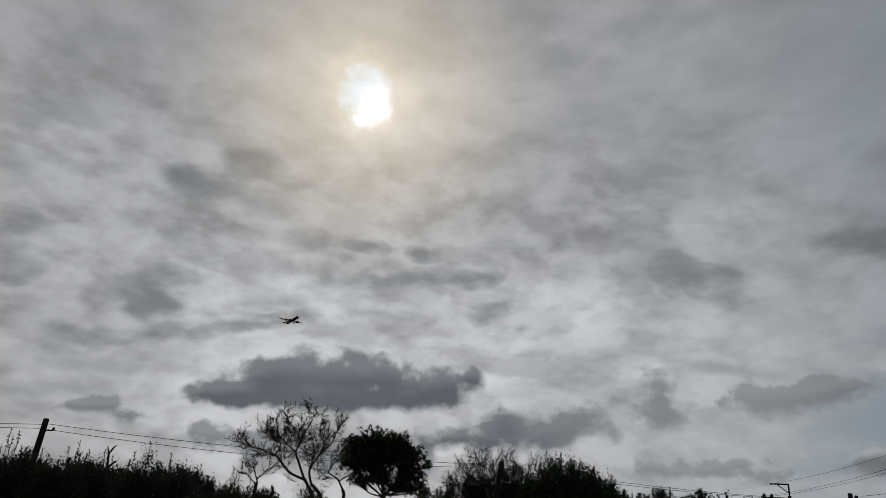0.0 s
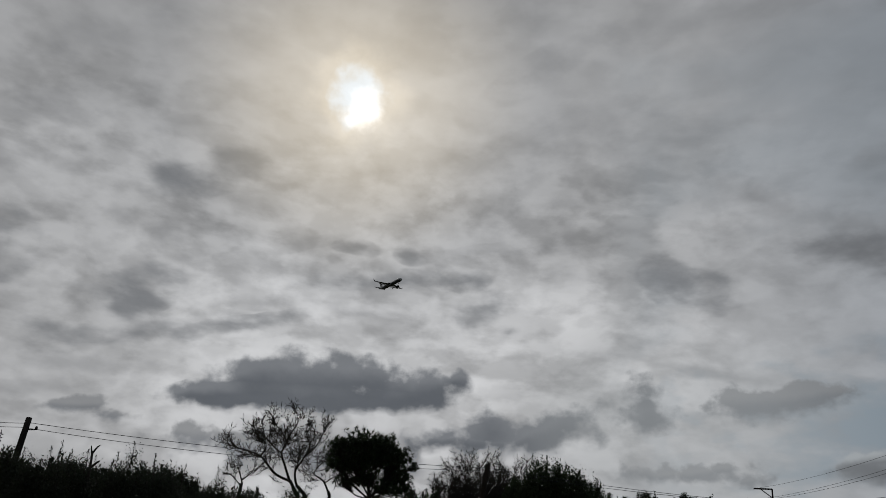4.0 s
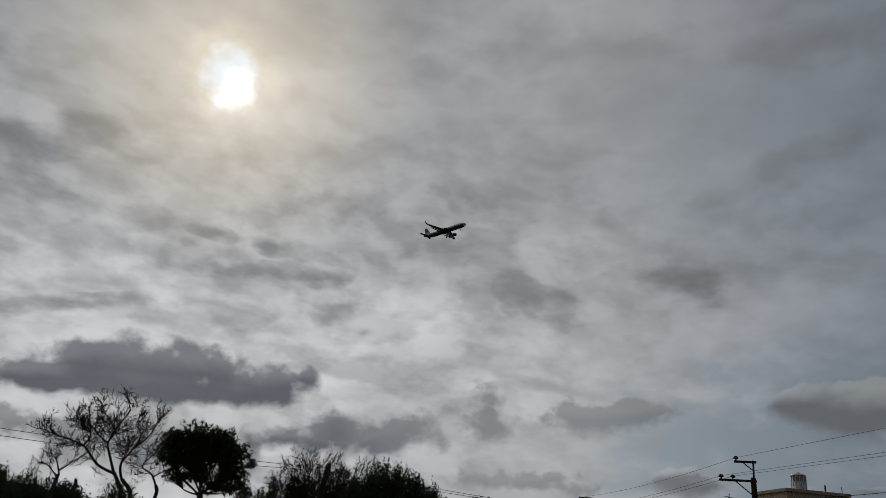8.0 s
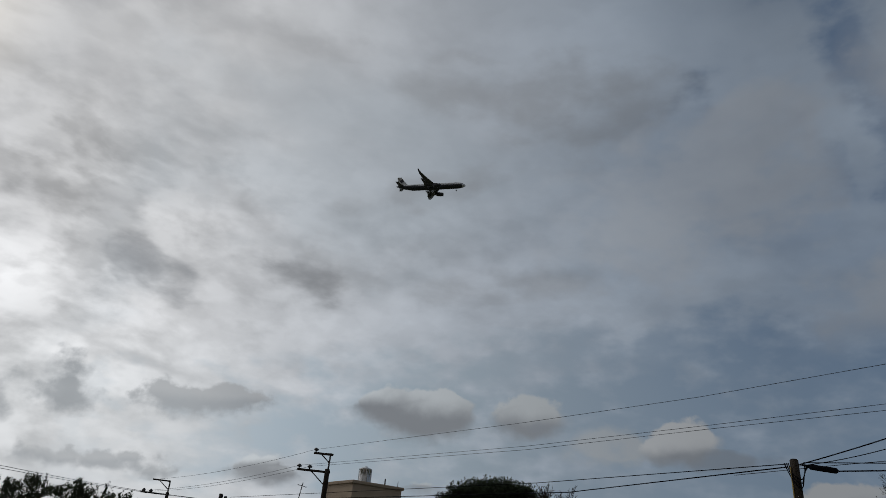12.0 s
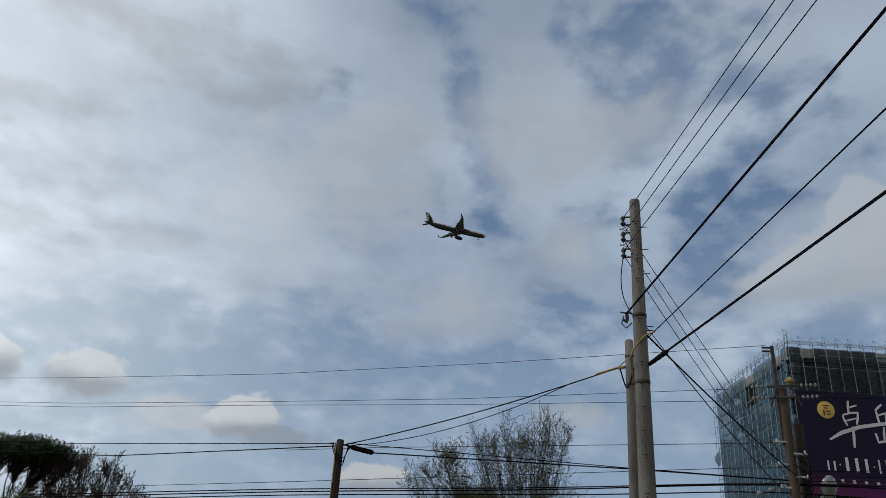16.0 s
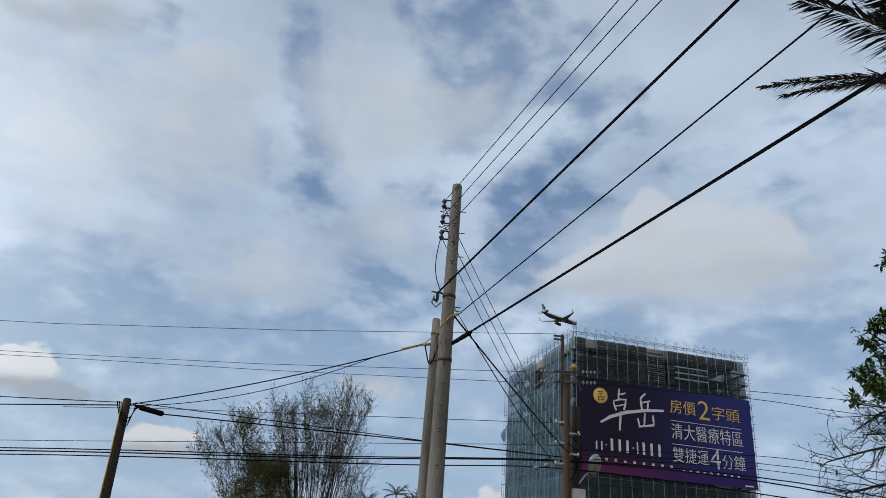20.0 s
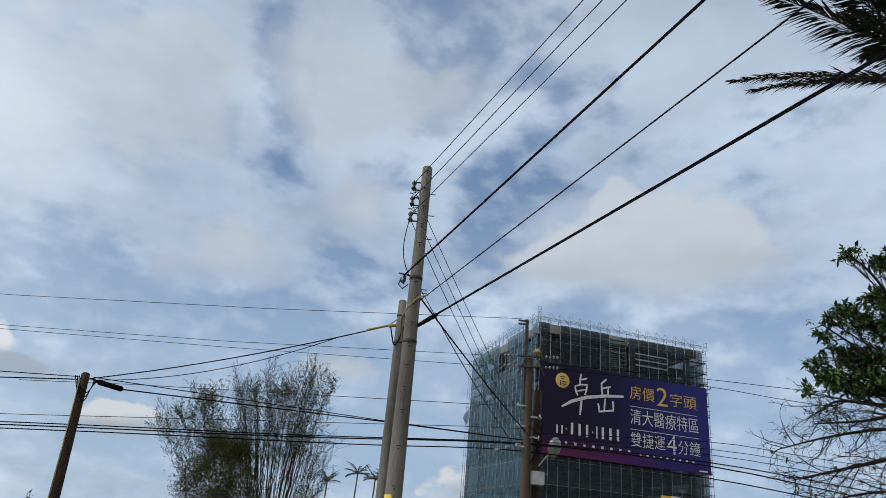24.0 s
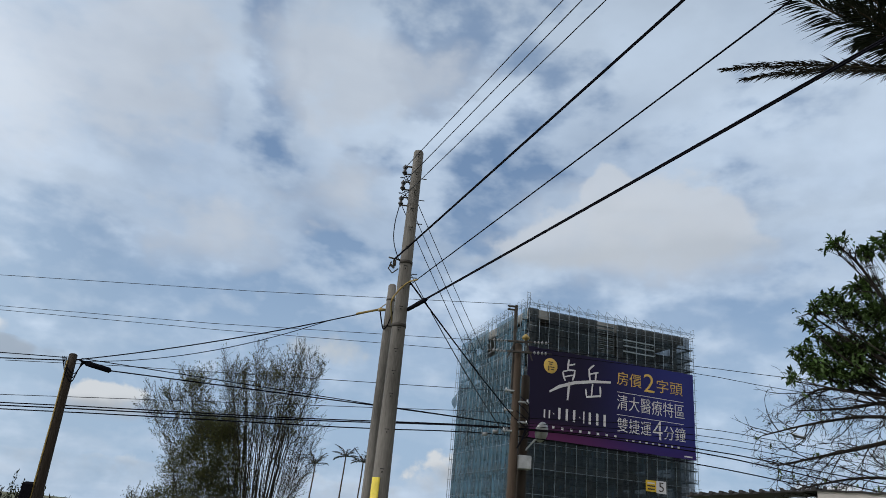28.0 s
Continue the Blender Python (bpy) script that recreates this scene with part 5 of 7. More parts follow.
lp = plain_pole("telephone_pole", "dark wooden telephone pole rising out of the scrub", spot(-28.7, 36), 4.85, 0.16, 0.12, WOOD_BROWN, (0.22, 0.12))
part("insulator_bracket", Geo().tube([(0.2, 0.1, 4.35), Vector((0.2, 0.1, 4.42)) + aim(60) * 0.42], 0.03, 5).turned([(0, 0), (0.06, 0.02), (0.06, 0.1), (0, 0.14)], 8, Matrix.Translation(Vector((0.2, 0.1, 4.42)) + aim(60) * 0.4)), STEEL_DARK, lp)
lp2 = plain_pole("telephone_pole", "dark wooden telephone pole before a bare tree", spot(4.1, 36), 4.78, 0.14, 0.12, WOOD_BROWN, (0.6, -0.04))

# ---- wires and cables ----
SPAN = Vector((-LINE.y, LINE.x, 0))
ROAD_A, ROAD_B = Vector((CROSS.x, CROSS.y, 0)), Vector((BROWN.x, BROWN.y, 0))


def over_road(az, el, back=0.0):
    """A point of the vertical plane through the poles along the lane, seen at that bearing and height."""
    d = aim(az, el)
    n = Vector((-(ROAD_B - ROAD_A).y, (ROAD_B - ROAD_A).x, 0)).normalized()
    s = (ROAD_A.dot(n) + back) / d.dot(n)
    return d * s + Vector((0, 0, 1.6))


def wire(name, label, pts, r, mat=None, sag=0.0):
    pts = [Vector(p) for p in pts]
    line = pts
    if len(pts) == 2:
        line = sagging(pts[0], pts[1], sag, 16)
    solid(name, Geo().tube(line, r, 5), mat or WIRE, label, "cable", "overhead lines")


def up_span(start, z_end, length=24.0):
    """From the near pole over the viewer to the next pole of the line."""
    e = Vector((BIG.x, BIG.y, 0)) + LINE * length
    return [start, Vector((e.x, e.y, z_end))]


L3 = LEFT_OF_BIG * 0.25
THIN = "thin bare overhead wire strung between poles"
THICK = "thick black overhead cable strung between poles"
for z, ze, end in ((8.2, 8.5, (104.5, 9.35)), (7.86, 8.2, (104.45, 8.3)), (7.52, 7.75, (104.4, 7.3))):
    wire("overhead_wire", THIN, up_span(BIG + L3 + Vector((0, 0, z)), ze), 0.0075, None, 0.0)
    wire("overhead_wire", THIN, [BIG + L3 + Vector((0, 0, z - 0.05)), over_road(*end)], 0.0075, None, 0.12)
A0 = BIG + LEFT_OF_BIG * 0.24 + Vector((0, 0, 6.25))
A1 = up_span(A0, 7.53)[1]
for dz in (0.0, 0.022):
    wire("power_cable", THICK, [A0 + Vector((0, 0, dz)), A1 + Vector((0, 0, dz))], 0.0105, CABLE, 0.0)
wire("power_cable", THICK, [BIG - LEFT_OF_BIG * 0.12 + Vector((0, 0, 5.85)), over_road(104.6, 8.9)], 0.017, CABLE, 0.05)
for e in ((103.95, 7.6), (103.7, 7.85)):
    wire("service_wire", THIN, [BIG - LEFT_OF_BIG * 0.12 + Vector((0, 0, 6.0)), over_road(*e)], 0.007, None, 0.1)
B0 = BIG - LEFT_OF_BIG * 0.1 + Vector((-0.05, 0, 5.78))
wire("power_cable", THICK, up_span(B0, 6.38), 0.0095, CABLE, 0.0)
C0 = BIG - LEFT_OF_BIG * 0.12 + Vector((0, 0, 5.32))
C1 = up_span(C0, 4.79)[1]
for dz in (0.0, 0.02):
    wire("power_cable", THICK, [C0 + Vector((0, 0, dz)), C1 + Vector((0, 0, dz))], 0.0095, CABLE, 0.0)
cd = (C1 - C0).normalized()
solid("cable_splice", Geo().tube([C0 + cd * (0.02 + 0.11 * k) + Vector((0, 0, 0.004 * (k % 2))) for k in range(9)], [0.032, 0.036, 0.039, 0.037, 0.04, 0.041, 0.039, 0.046, 0.024], 8), CABLE, "thick taped black splice on an overhead cable", "cable splice", "overhead lines")
solid("cable_sleeve", Geo().tube(smooth_line([SMALL + Vector((-0.35, -0.1, 5.75)), BIG + LEFT_OF_BIG * 0.19 + Vector((-0.1, 0, 5.35)), BIG + LEFT_OF_BIG * 0.13 + Vector((-0.2, 0, 5.55)), B0 + Vector((-0.12, 0.05, 0.0)), B0 + LINE * 0.4], 5), 0.016, 7), YELLOW_SLEEVE, "yellowed plastic sleeve on a cable crossing the pole", "cable sleeve", "overhead lines")

MT = MID + Vector((-0.02, 0.1, 0))
wire("telephone_cable", THICK, [SMALL + Vector((0, 0.27, 6.28)), MT + Vector((-0.06, -0.12, 4.8))], 0.015, CABLE, 0.12)
fork = (SMALL + Vector((0, 0.27, 6.28))).lerp(MT + Vector((-0.06, -0.12, 4.8)), 0.15) - Vector((0, 0, 0.06))
wire("telephone_cable", THICK, [fork, MT + Vector((-0.06, -0.12, 4.77))], 0.010, CABLE, 0.30)
solid("cable_sleeve", Geo().tube(sagging(SMALL + Vector((0, 0.27, 6.28)), SMALL + Vector((0.12, 0.75, 6.15)), 0, 4), 0.026, 7), YELLOW_SLEEVE, "yellowed cable grip at a dead end", "cable sleeve", "overhead lines")
wire("telephone_cable", THICK, [MT + Vector((-0.1, 0.12, 4.75)), over_road(55.1, 6.45), over_road(29.8, 3.5)], 0.016, CABLE)
wire("telephone_cable", THICK, [MT + Vector((-0.1, 0.12, 4.82)), over_road(52.7, 6.95), over_road(29.8, 3.75)], 0.012, CABLE)
for y, z, dz, r in ((-0.98, 4.62, 0.0, 0.017), (-0.25, 4.84, 0.06, 0.012)):
    wire("telephone_cable", THICK, [MT + Vector((-0.1, y, z)), over_road(93.3, 8.85 + dz), over_road(104.35, 8.35)], r, CABLE)

wire("overhead_wire", THIN, [CROSS + SIDE * 0.8 + Vector((0, 0, 7.1)), over_road(51.3, 11.3), over_road(65, 13.8), over_road(82.5, 16.35), over_road(103.9, 17.75)], 0.008)
wire("overhead_wire", THIN, [CROSS + SIDE * 1.5 + Vector((0, 0, 6.2)), over_road(51.85, 9.6), over_road(65.6, 11.77), over_road(80, 13.4), over_road(101.4, 14.7)], 0.0075)
wire("overhead_wire", THIN, [CROSS + SIDE * 0.95 + Vector((0, 0, 6.2)), over_road(51.95, 9.35), over_road(65.6, 11.5), over_road(80, 12.95), over_road(101.5, 13.85)], 0.0075)
for s, z in ((0.8, 7.1), (1.5, 6.2), (0.95, 6.2)):
    wire("overhead_wire", THIN, [CROSS + SIDE * s + Vector((0, 0, z)), spot(25.45, 60) + aim(-64) * s + Vector((0, 0, z - 0.85))], 0.009, None, 0.25)
wire("overhead_wire", THIN, [over_road(67, 8.3), over_road(74.1, 9.2), over_road(99.9, 10.8), over_road(104.3, 10.9)], 0.009)
wire("overhead_wire", THIN, [over_road(50, 3.6), over_road(67.24, 6.02), over_road(78, 7.3), over_road(100.5, 9.1), over_road(104.4, 9.2)], 0.009)
for pts, r in ((((50, 3.2), (67.38, 5.51), (86.45, 7.14), (104.2, 8.12), (118.1, 7.45), (127.9, 5.95), (135, 4.7)), 0.016),
               (((50, 3.05), (67.43, 5.33), (86.46, 7.0), (104.2, 8.05), (118.1, 7.2), (127.8, 5.45), (135, 4.1)), 0.018),
               (((50, 2.8), (67.49, 5.1), (90.86, 6.91), (104.2, 7.52), (118.1, 6.35), (126.1, 5.1), (135, 3.6)), 0.016),
               (((104.4, 8.9), (118.15, 8.9), (124.6, 8.05), (135, 6.4)), 0.009), (((104.4, 8.5), (118.14, 8.4), (128, 7.0), (135, 5.9)), 0.009),
               (((104.4, 8.3), (118.14, 8.0), (128, 6.5), (135, 5.3)), 0.009),
               (((106, 14.3), (118.28, 13.43), (125, 12.58), (136, 11.0)), 0.009), (((106, 14.0), (118.25, 12.9), (124.7, 11.75), (136, 9.8)), 0.009)):
    wire("telephone_cable" if r > 0.012 else "overhead_wire", THICK if r > 0.012 else THIN, smooth_line([over_road(*p) for p in pts], 4), r, CABLE)
for k in range(3):
    solid("splice_case", Geo().tube([over_road(102.2 + 0.8 * k, 7.45 + 0.25 * k), over_road(102.6 + 0.8 * k, 7.47 + 0.25 * k)], 0.05, 8), PORCELAIN, "small pale cable clip on a telephone line", "cable clip", "overhead lines")

P1, P2 = spot(-28.55, 36), spot(4.9, 36)
for s in (0.25, 0.35):
    wire("overhead_wire", THIN, [P1 + Vector((0.1, 0.05, 1.6 + 36 * math.tan(radians(4.86 if s < 0.3 else 4.5)))), P2 + Vector((0.1, 0, 1.6 + 36 * math.tan(radians(4.75 if s < 0.3 else 4.55))))], 0.012, None, s)
for z in (4.62, 4.45):
    wire("overhead_wire", THIN, [P1 + Vector((0.1, 0.05, z)), spot(-46, 38, z - 0.75)], 0.012, None, 0.1)
    wire("overhead_wire", THIN, [P2 + Vector((0.1, 0, z)), spot(29.15, 50, 4.6)], 0.012, None, 0.3)

# ---- trees and scrub ----
def grow(g, r, p, d, length, rad, depth, spread, tips, lift=0.1, kink=0.28, split=(2, 3), shrink=0.76, thin=0.010):
    """One limb, crooked along its way, and the limbs that fork from it."""
    n = 5 if depth > 1 else 3
    pts, radii = [p.copy()], [max(rad, thin)]
    for i in range(n):
        d = (d + off(r, kink) + Vector((0, 0, lift * 0.3))).normalized()
        p = p + d * length / n
        pts.append(p.copy())
        radii.append(max(rad * (1 - 0.3 * (i + 1) / n), thin))
    g.tube(pts, radii, 7 if rad > 0.08 else 5 if rad > 0.03 else 3, caps=False)
    if depth == 0:
        tips.append((p, d))
        return
    for k in range(r.randint(*split)):
        q = pts[r.randint(max(1, n - 3), n)] if k else pts[-1]
        nd = (d + off(r, spread) + Vector((0, 0, lift))).normalized()
        grow(g, r, q, nd, length * shrink * r.uniform(0.75, 1.15), rad * (0.58 if k == 0 else 0.48), depth - 1, spread, tips, lift, kink, split, shrink, thin)


def sprout(g, r, line, rad, length, level, gap=0.16, start=0.25, rise=0.12, droop=0.0, thin=0.008, open_=0.95):
    """Side branches along a limb: each leaves at an angle, curves steadily one way, and bears finer ones."""
    n = len(line) - 1
    whole = sum((line[i + 1] - line[i]).length for i in range(n))
    count = max(3, int(whole * (1 - start) / gap))
    for k in range(count):
        u = (start + (1 - start) * (k + r.random()) / count) * n
        i = min(int(u), n - 1)
        p = line[i].lerp(line[i + 1], u - i)
        way = (line[i + 1] - line[i]).normalized()
        d = (way + (off(r, 1.0) - way * 0.2).normalized() * open_).normalized()
        curl = off(r, 0.16)
        ln = length * r.uniform(0.5, 1.15) * (1.15 - 0.5 * u / n)
        steps = 5 if level else 3
        pts = [p]
        for q in range(steps):
            d = (d + curl + off(r, 0.12) + Vector((0, 0, rise - droop * (1 - 1.6 * q / steps)))).normalized()
            p = p + d * ln / steps
            pts.append(p)
        w = max(rad * 0.5, thin)
        g.tube(pts, [max(w * (1 - 0.65 * q / steps), thin * 0.7) for q in range(steps + 1)], 5 if w > 0.02 else 3, caps=False)
        if level:
            sprout(g, r, pts, w, ln * 0.6, level - 1, gap * 0.8, 0.15, rise, droop, thin, open_)


def blade(g, p, d, up, length, width):
    """A small plain leaf."""
    side = d.cross(up)
    side = side.normalized() if side.length > 1e-4 else Vector((1, 0, 0))
    m = p + d * length * 0.5
    g.add((p, m + side * width * 0.5, p + d * length, m - side * width * 0.5), ((0, 1, 2, 3),))


def bare_tree(label, base, trunk_h, limbs, rad, seed, depth=5, spread=0.62, lift=0.1, shrink=0.76, first=2.2, lean=0.6, kink=0.28, thin=0.012, across=None, split=(2, 3), bark=None):
    r = random.Random(seed)
    t = thing("tree", label, "tree", Matrix.Translation(base))
    face = Vector((base.x, base.y, 0)).normalized()
    side = Vector((face.y, -face.x, 0))
    top = Vector((0, 0, trunk_h))
    part("trunk", Geo().tube([(0, 0, -0.2), (0.05, 0.02, trunk_h * 0.5), top], [rad * 1.25, rad, rad * 0.9], 9), bark or BARK, t)
    tips = []
    for k in range(limbs):
        if across:
            s = across[k % len(across)]
            d = side * s + face * r.uniform(-0.6, 0.6) + Vector((0, 0, 1.05 - 0.42 * abs(s)))
        else:
            a = 2 * math.pi * (k + r.uniform(-0.2, 0.2)) / limbs
            d = Vector((lean * math.cos(a), lean * math.sin(a), 0.75))
        gl = Geo()
        grow(gl, r, top - Vector((0, 0, 0.12 * (k % 3))), d.normalized(), first * r.uniform(0.85, 1.15), rad * 0.62, depth, spread, tips, lift, kink, split, shrink, thin)
        part("limb", gl, bark or BARK, t)
    return t


def shrub(label, base, w, h, seed, mat, leaf_size=0.12, lumps=9, count=500, stalks=0, deep=None, group="", ragged=0.25, category="shrub"):
    """A shrub of many leafy shoots: thick within, fine and uneven at the edge."""
    r = random.Random(seed)
    t = thing("shrub", label, category, Matrix.Translation(base), group)
    g, c = Geo(), Geo()
    face = Vector((base.x, base.y, 0)).normalized()
    side = Vector((face.y, -face.x, 0))
    deep = deep or w * 0.4
    for k in range(lumps):
        s = (k + 0.5) / lumps * 2 - 1 + r.uniform(-0.08, 0.08)
        top = h * (1 - 0.4 * s * s) * r.uniform(1 - ragged, 1.0)
        foot = side * s * w * 0.3 + face * r.uniform(-0.5, 0.5) * deep * 0.6
        head = side * s * w * 0.5 + face * r.uniform(-0.5, 0.5) * deep + Vector((0, 0, top))
        line = smooth_line([foot, foot.lerp(head, 0.5) + off(r, 0.06 * w), head], 4)
        g.tube(line, [0.03 * (1 - 0.8 * i / (len(line) - 1)) + 0.006 for i in range(len(line))], 5)
        wide = 0.75 * w / lumps + 0.12
        for _ in range(count):
            u = r.random() ** 0.7
            fat = 1.25 - 0.75 * u
            q = foot.lerp(head, u) + Vector((r.gauss(0, wide * fat), r.gauss(0, wide * fat), r.gauss(0, 0.05 * h)))
            if q.z < 0.03:
                q.z = r.uniform(0.03, 0.3 * h)
            sz = leaf_size * r.uniform(0.6, 1.4) * (2.4 - 1.5 * u)
            blade(c, q, (off(r) + Vector((0, 0, 0.6))).normalized(), off(r), sz, sz * 0.45)
        for _ in range(stalks):
            q = head + Vector((r.uniform(-0.3, 0.3), r.uniform(-0.3, 0.3), -0.25))
            tall = r.uniform(0.35, 0.8)
            e = q + Vector((r.uniform(-0.12, 0.12), r.uniform(-0.12, 0.12), tall))
            g.tube([q, q.lerp(e, 0.5) + off(r, 0.03), e], [0.012, 0.009, 0.006], 4)
            for j in range(46):
                u = r.random()
                blade(c, q.lerp(e, u) + off(r, 0.13 * (1.1 - u)), (off(r, 0.6) + Vector((0, 0, 0.9))).normalized(), off(r), leaf_size * r.uniform(0.7, 1.4), leaf_size * 0.35)
    part("woody_base", g, BARK, t)
    part("foliage", c, mat, t)
    return t


# the tree line towards the sun
def twisting_tree(label, base, stems, limbs, seed, twig=0.8):
    """A bare tree of a few crooked limbs, each given by some bends across and up, with finer branches off them."""
    r = random.Random(seed)
    t = thing("tree", label, "tree", Matrix.Translation(base))
    face = Vector((base.x, base.y, 0)).normalized()
    side = Vector((face.y, -face.x, 0))
    for bends in stems:
        part("trunk", Geo().tube(smooth_line([side * s + Vector((0, 0, z)) for s, z in bends], 4), 0.1, 9), BARK, t)
    for rad, bends in limbs:
        d = r.uniform(-0.5, 0.5)
        pts = smooth_line([side * s + face * d * i + Vector((0, 0, z)) + off(r, 0.05) for i, (s, z) in enumerate(bends)], 5)
        g = Geo()
        n = len(pts) - 1
        g.tube(pts, [max(rad * 0.75 * (1 - 0.85 * i / n), 0.014) for i in range(n + 1)], 7)
        sprout(g, r, pts, rad * 0.45, twig, 2, 0.145, 0.16, 0.11, 0.0, 0.014)
        part("limb", g, BARK, t)


twisting_tree("bare twisting tree without leaves against the light", spot(-9.6, 45),
              [[(0.5, -0.2), (0.4, 1.5), (0.35, 2.72), (-0.17, 3.61)], [(0.6, -0.2), (0.8, 1.6), (0.84, 2.76), (0.25, 3.42)], [(0.8, -0.2), (1.8, 1.6), (2.16, 2.86), (2.05, 3.3)]],
              [(0.12, [(-0.17, 3.61), (-1.17, 4.11), (-2.11, 4.91), (-3.0, 5.25), (-4.02, 5.5), (-4.61, 5.67)]),
               (0.07, [(-2.11, 4.91), (-1.89, 5.58), (-2.57, 6.11), (-2.97, 6.58)]),
               (0.11, [(-0.17, 3.61), (-0.75, 4.63), (-1.01, 5.26), (-0.8, 5.93), (-1.19, 6.57), (-1.65, 7.2), (-1.85, 7.6)]),
               (0.07, [(-0.8, 5.93), (-0.52, 6.63), (-0.17, 7.2), (0.01, 7.5)]),
               (0.11, [(0.25, 3.42), (-0.02, 4.19), (0.27, 5.04), (0.6, 5.89), (0.32, 6.7), (0.38, 7.3)]),
               (0.08, [(0.27, 5.04), (0.96, 5.75), (1.21, 6.44), (1.29, 6.95)]),
               (0.09, [(2.05, 3.24), (1.71, 3.85), (1.14, 4.29), (1.56, 4.98), (2.01, 5.4)]),
               (0.07, [(1.72, 3.68), (2.41, 4.16), (2.93, 4.43)]),
               (0.07, [(-1.01, 5.26), (-1.63, 5.7), (-2.16, 6.32), (-2.1, 6.8)])], 24, 1.35)
twisting_tree("small bare crooked tree beside a larger one", spot(-14.0, 44), [[(0.3, -0.2), (0.35, 1.2), (0.41, 2.46), (0.47, 3.3)]],
              [(0.07, [(0.47, 3.3), (0.3, 3.8), (0.13, 4.19), (-0.39, 4.46)]), (0.06, [(0.47, 3.44), (0.97, 3.95), (1.05, 4.43)]), (0.06, [(0.5, 3.1), (-0.11, 3.71), (-0.45, 3.83)])], 23, 0.95)


def clump_tree(label, base, trunk, clumps, seed, leaf, mat, bark, rosettes=20, deep=1.0, blades=8, thick=0.05):
    """A tree whose limbs reach out to separate leafy clumps: (across, height, half width, half height), leaves in small rosettes at the twig ends."""
    r = random.Random(seed)
    t = thing("tree", label, "tree", Matrix.Translation(base))
    face = Vector((base.x, base.y, 0)).normalized()
    side = Vector((face.y, -face.x, 0))
    fork = Vector((trunk[-1][0] * side.x, trunk[-1][0] * side.y, trunk[-1][1]))
    part("trunk", Geo().tube(smooth_line([side * q + Vector((0, 0, z)) for q, z, _ in trunk], 3), [trunk[0][2] + (trunk[-1][2] - trunk[0][2]) * i / ((len(trunk) - 1) * 3) for i in range((len(trunk) - 1) * 3 + 1)], 9), bark, t)
    leaves = Geo()
    for across, z, w, h in clumps:
        c = side * across + face * r.uniform(-0.5, 0.5) * deep + Vector((0, 0, z))
        g = Geo()
        m = fork.lerp(c, 0.5) + off(r, 0.12 * (c - fork).length) - Vector((0, 0, 0.06 * (c - fork).length))
        line = smooth_line([fork + off(r, 0.05), m, c - Vector((0, 0, h * 0.4))], 5)
        g.tube(line, [thick * (1 - 0.7 * i / (len(line) - 1)) for i in range(len(line))], 6)
        n = max(6, int(rosettes * w * h / 0.25))
        for _ in range(n):
            a, e, q = r.uniform(0, 2 * math.pi), r.uniform(-0.7, 1.0), r.uniform(0.2, 1.0)
            p = c + (side * math.cos(a) * w + face * math.sin(a) * w * deep) * q * math.sqrt(max(0.0, 1 - e * e)) + Vector((0, 0, h * e * q))
            p += off(r, 0.15 * w)
            k = line[r.randint(len(line) - 5, len(line) - 1)]
            g.tube([k, k.lerp(p, 0.55) + off(r, 0.06), p], [thick * 0.28, thick * 0.2, thick * 0.12], 3, caps=False)
            way = (p - c).normalized() + Vector((0, 0, 0.35))
            for j in range(blades):
                ld = (way * r.uniform(0.1, 0.7) + off(r, 0.9) + Vector((0, 0, -0.15))).normalized()
                ln = leaf * r.uniform(0.6, 1.25)
                leaves.leaf(p + off(r, leaf * 0.3), ld, Vector((r.uniform(-0.5, 0.5), r.uniform(-0.5, 0.5), 1)), ln, ln * 0.42)
        part("limb", g, bark, t)
    part("crown", leaves, mat, t)
    return t


clump_tree("dense dark-leaved tree against the light", spot(-4.5, 33), [(0.45, -0.2, 0.2), (0.5, 1.6, 0.15), (0.35, 2.7, 0.12)],
           [(-0.3, 5.0, 0.95, 0.6), (-1.1, 4.75, 0.75, 0.55), (0.75, 5.0, 0.8, 0.55), (-0.35, 4.2, 1.2, 0.75), (1.1, 4.4, 0.95, 0.7), (1.75, 4.6, 0.42, 0.35),
            (-1.2, 4.0, 0.55, 0.45), (1.55, 3.7, 0.8, 0.5), (0.2, 3.5, 0.95, 0.5), (2.2, 4.15, 0.28, 0.22), (1.1, 3.1, 0.8, 0.4), (-0.7, 3.3, 0.6, 0.35), (1.8, 3.2, 0.6, 0.35), (0.4, 4.6, 1.0, 0.7)],
           33, 0.15, LEAF_DARK, BARK, 95, 0.9, 9, 0.045)
shrub("dark ivy and brush round a bare tree's foot", spot(-9.1, 44.6), 2.2, 3.7, 35, LEAF_DARK, 0.12, 8, 700, 0)
clump_tree("low green bush at the foot of a dark tree", spot(-0.5, 34), [(0, -0.2, 0.05), (0, 1.2, 0.04)], [(0, 2.55, 0.8, 0.45), (0.6, 2.75, 0.5, 0.4), (-0.6, 2.3, 0.6, 0.4)], 34, 0.14, LEAF_GREEN, BARK, 16, 0.8, 7, 0.03)
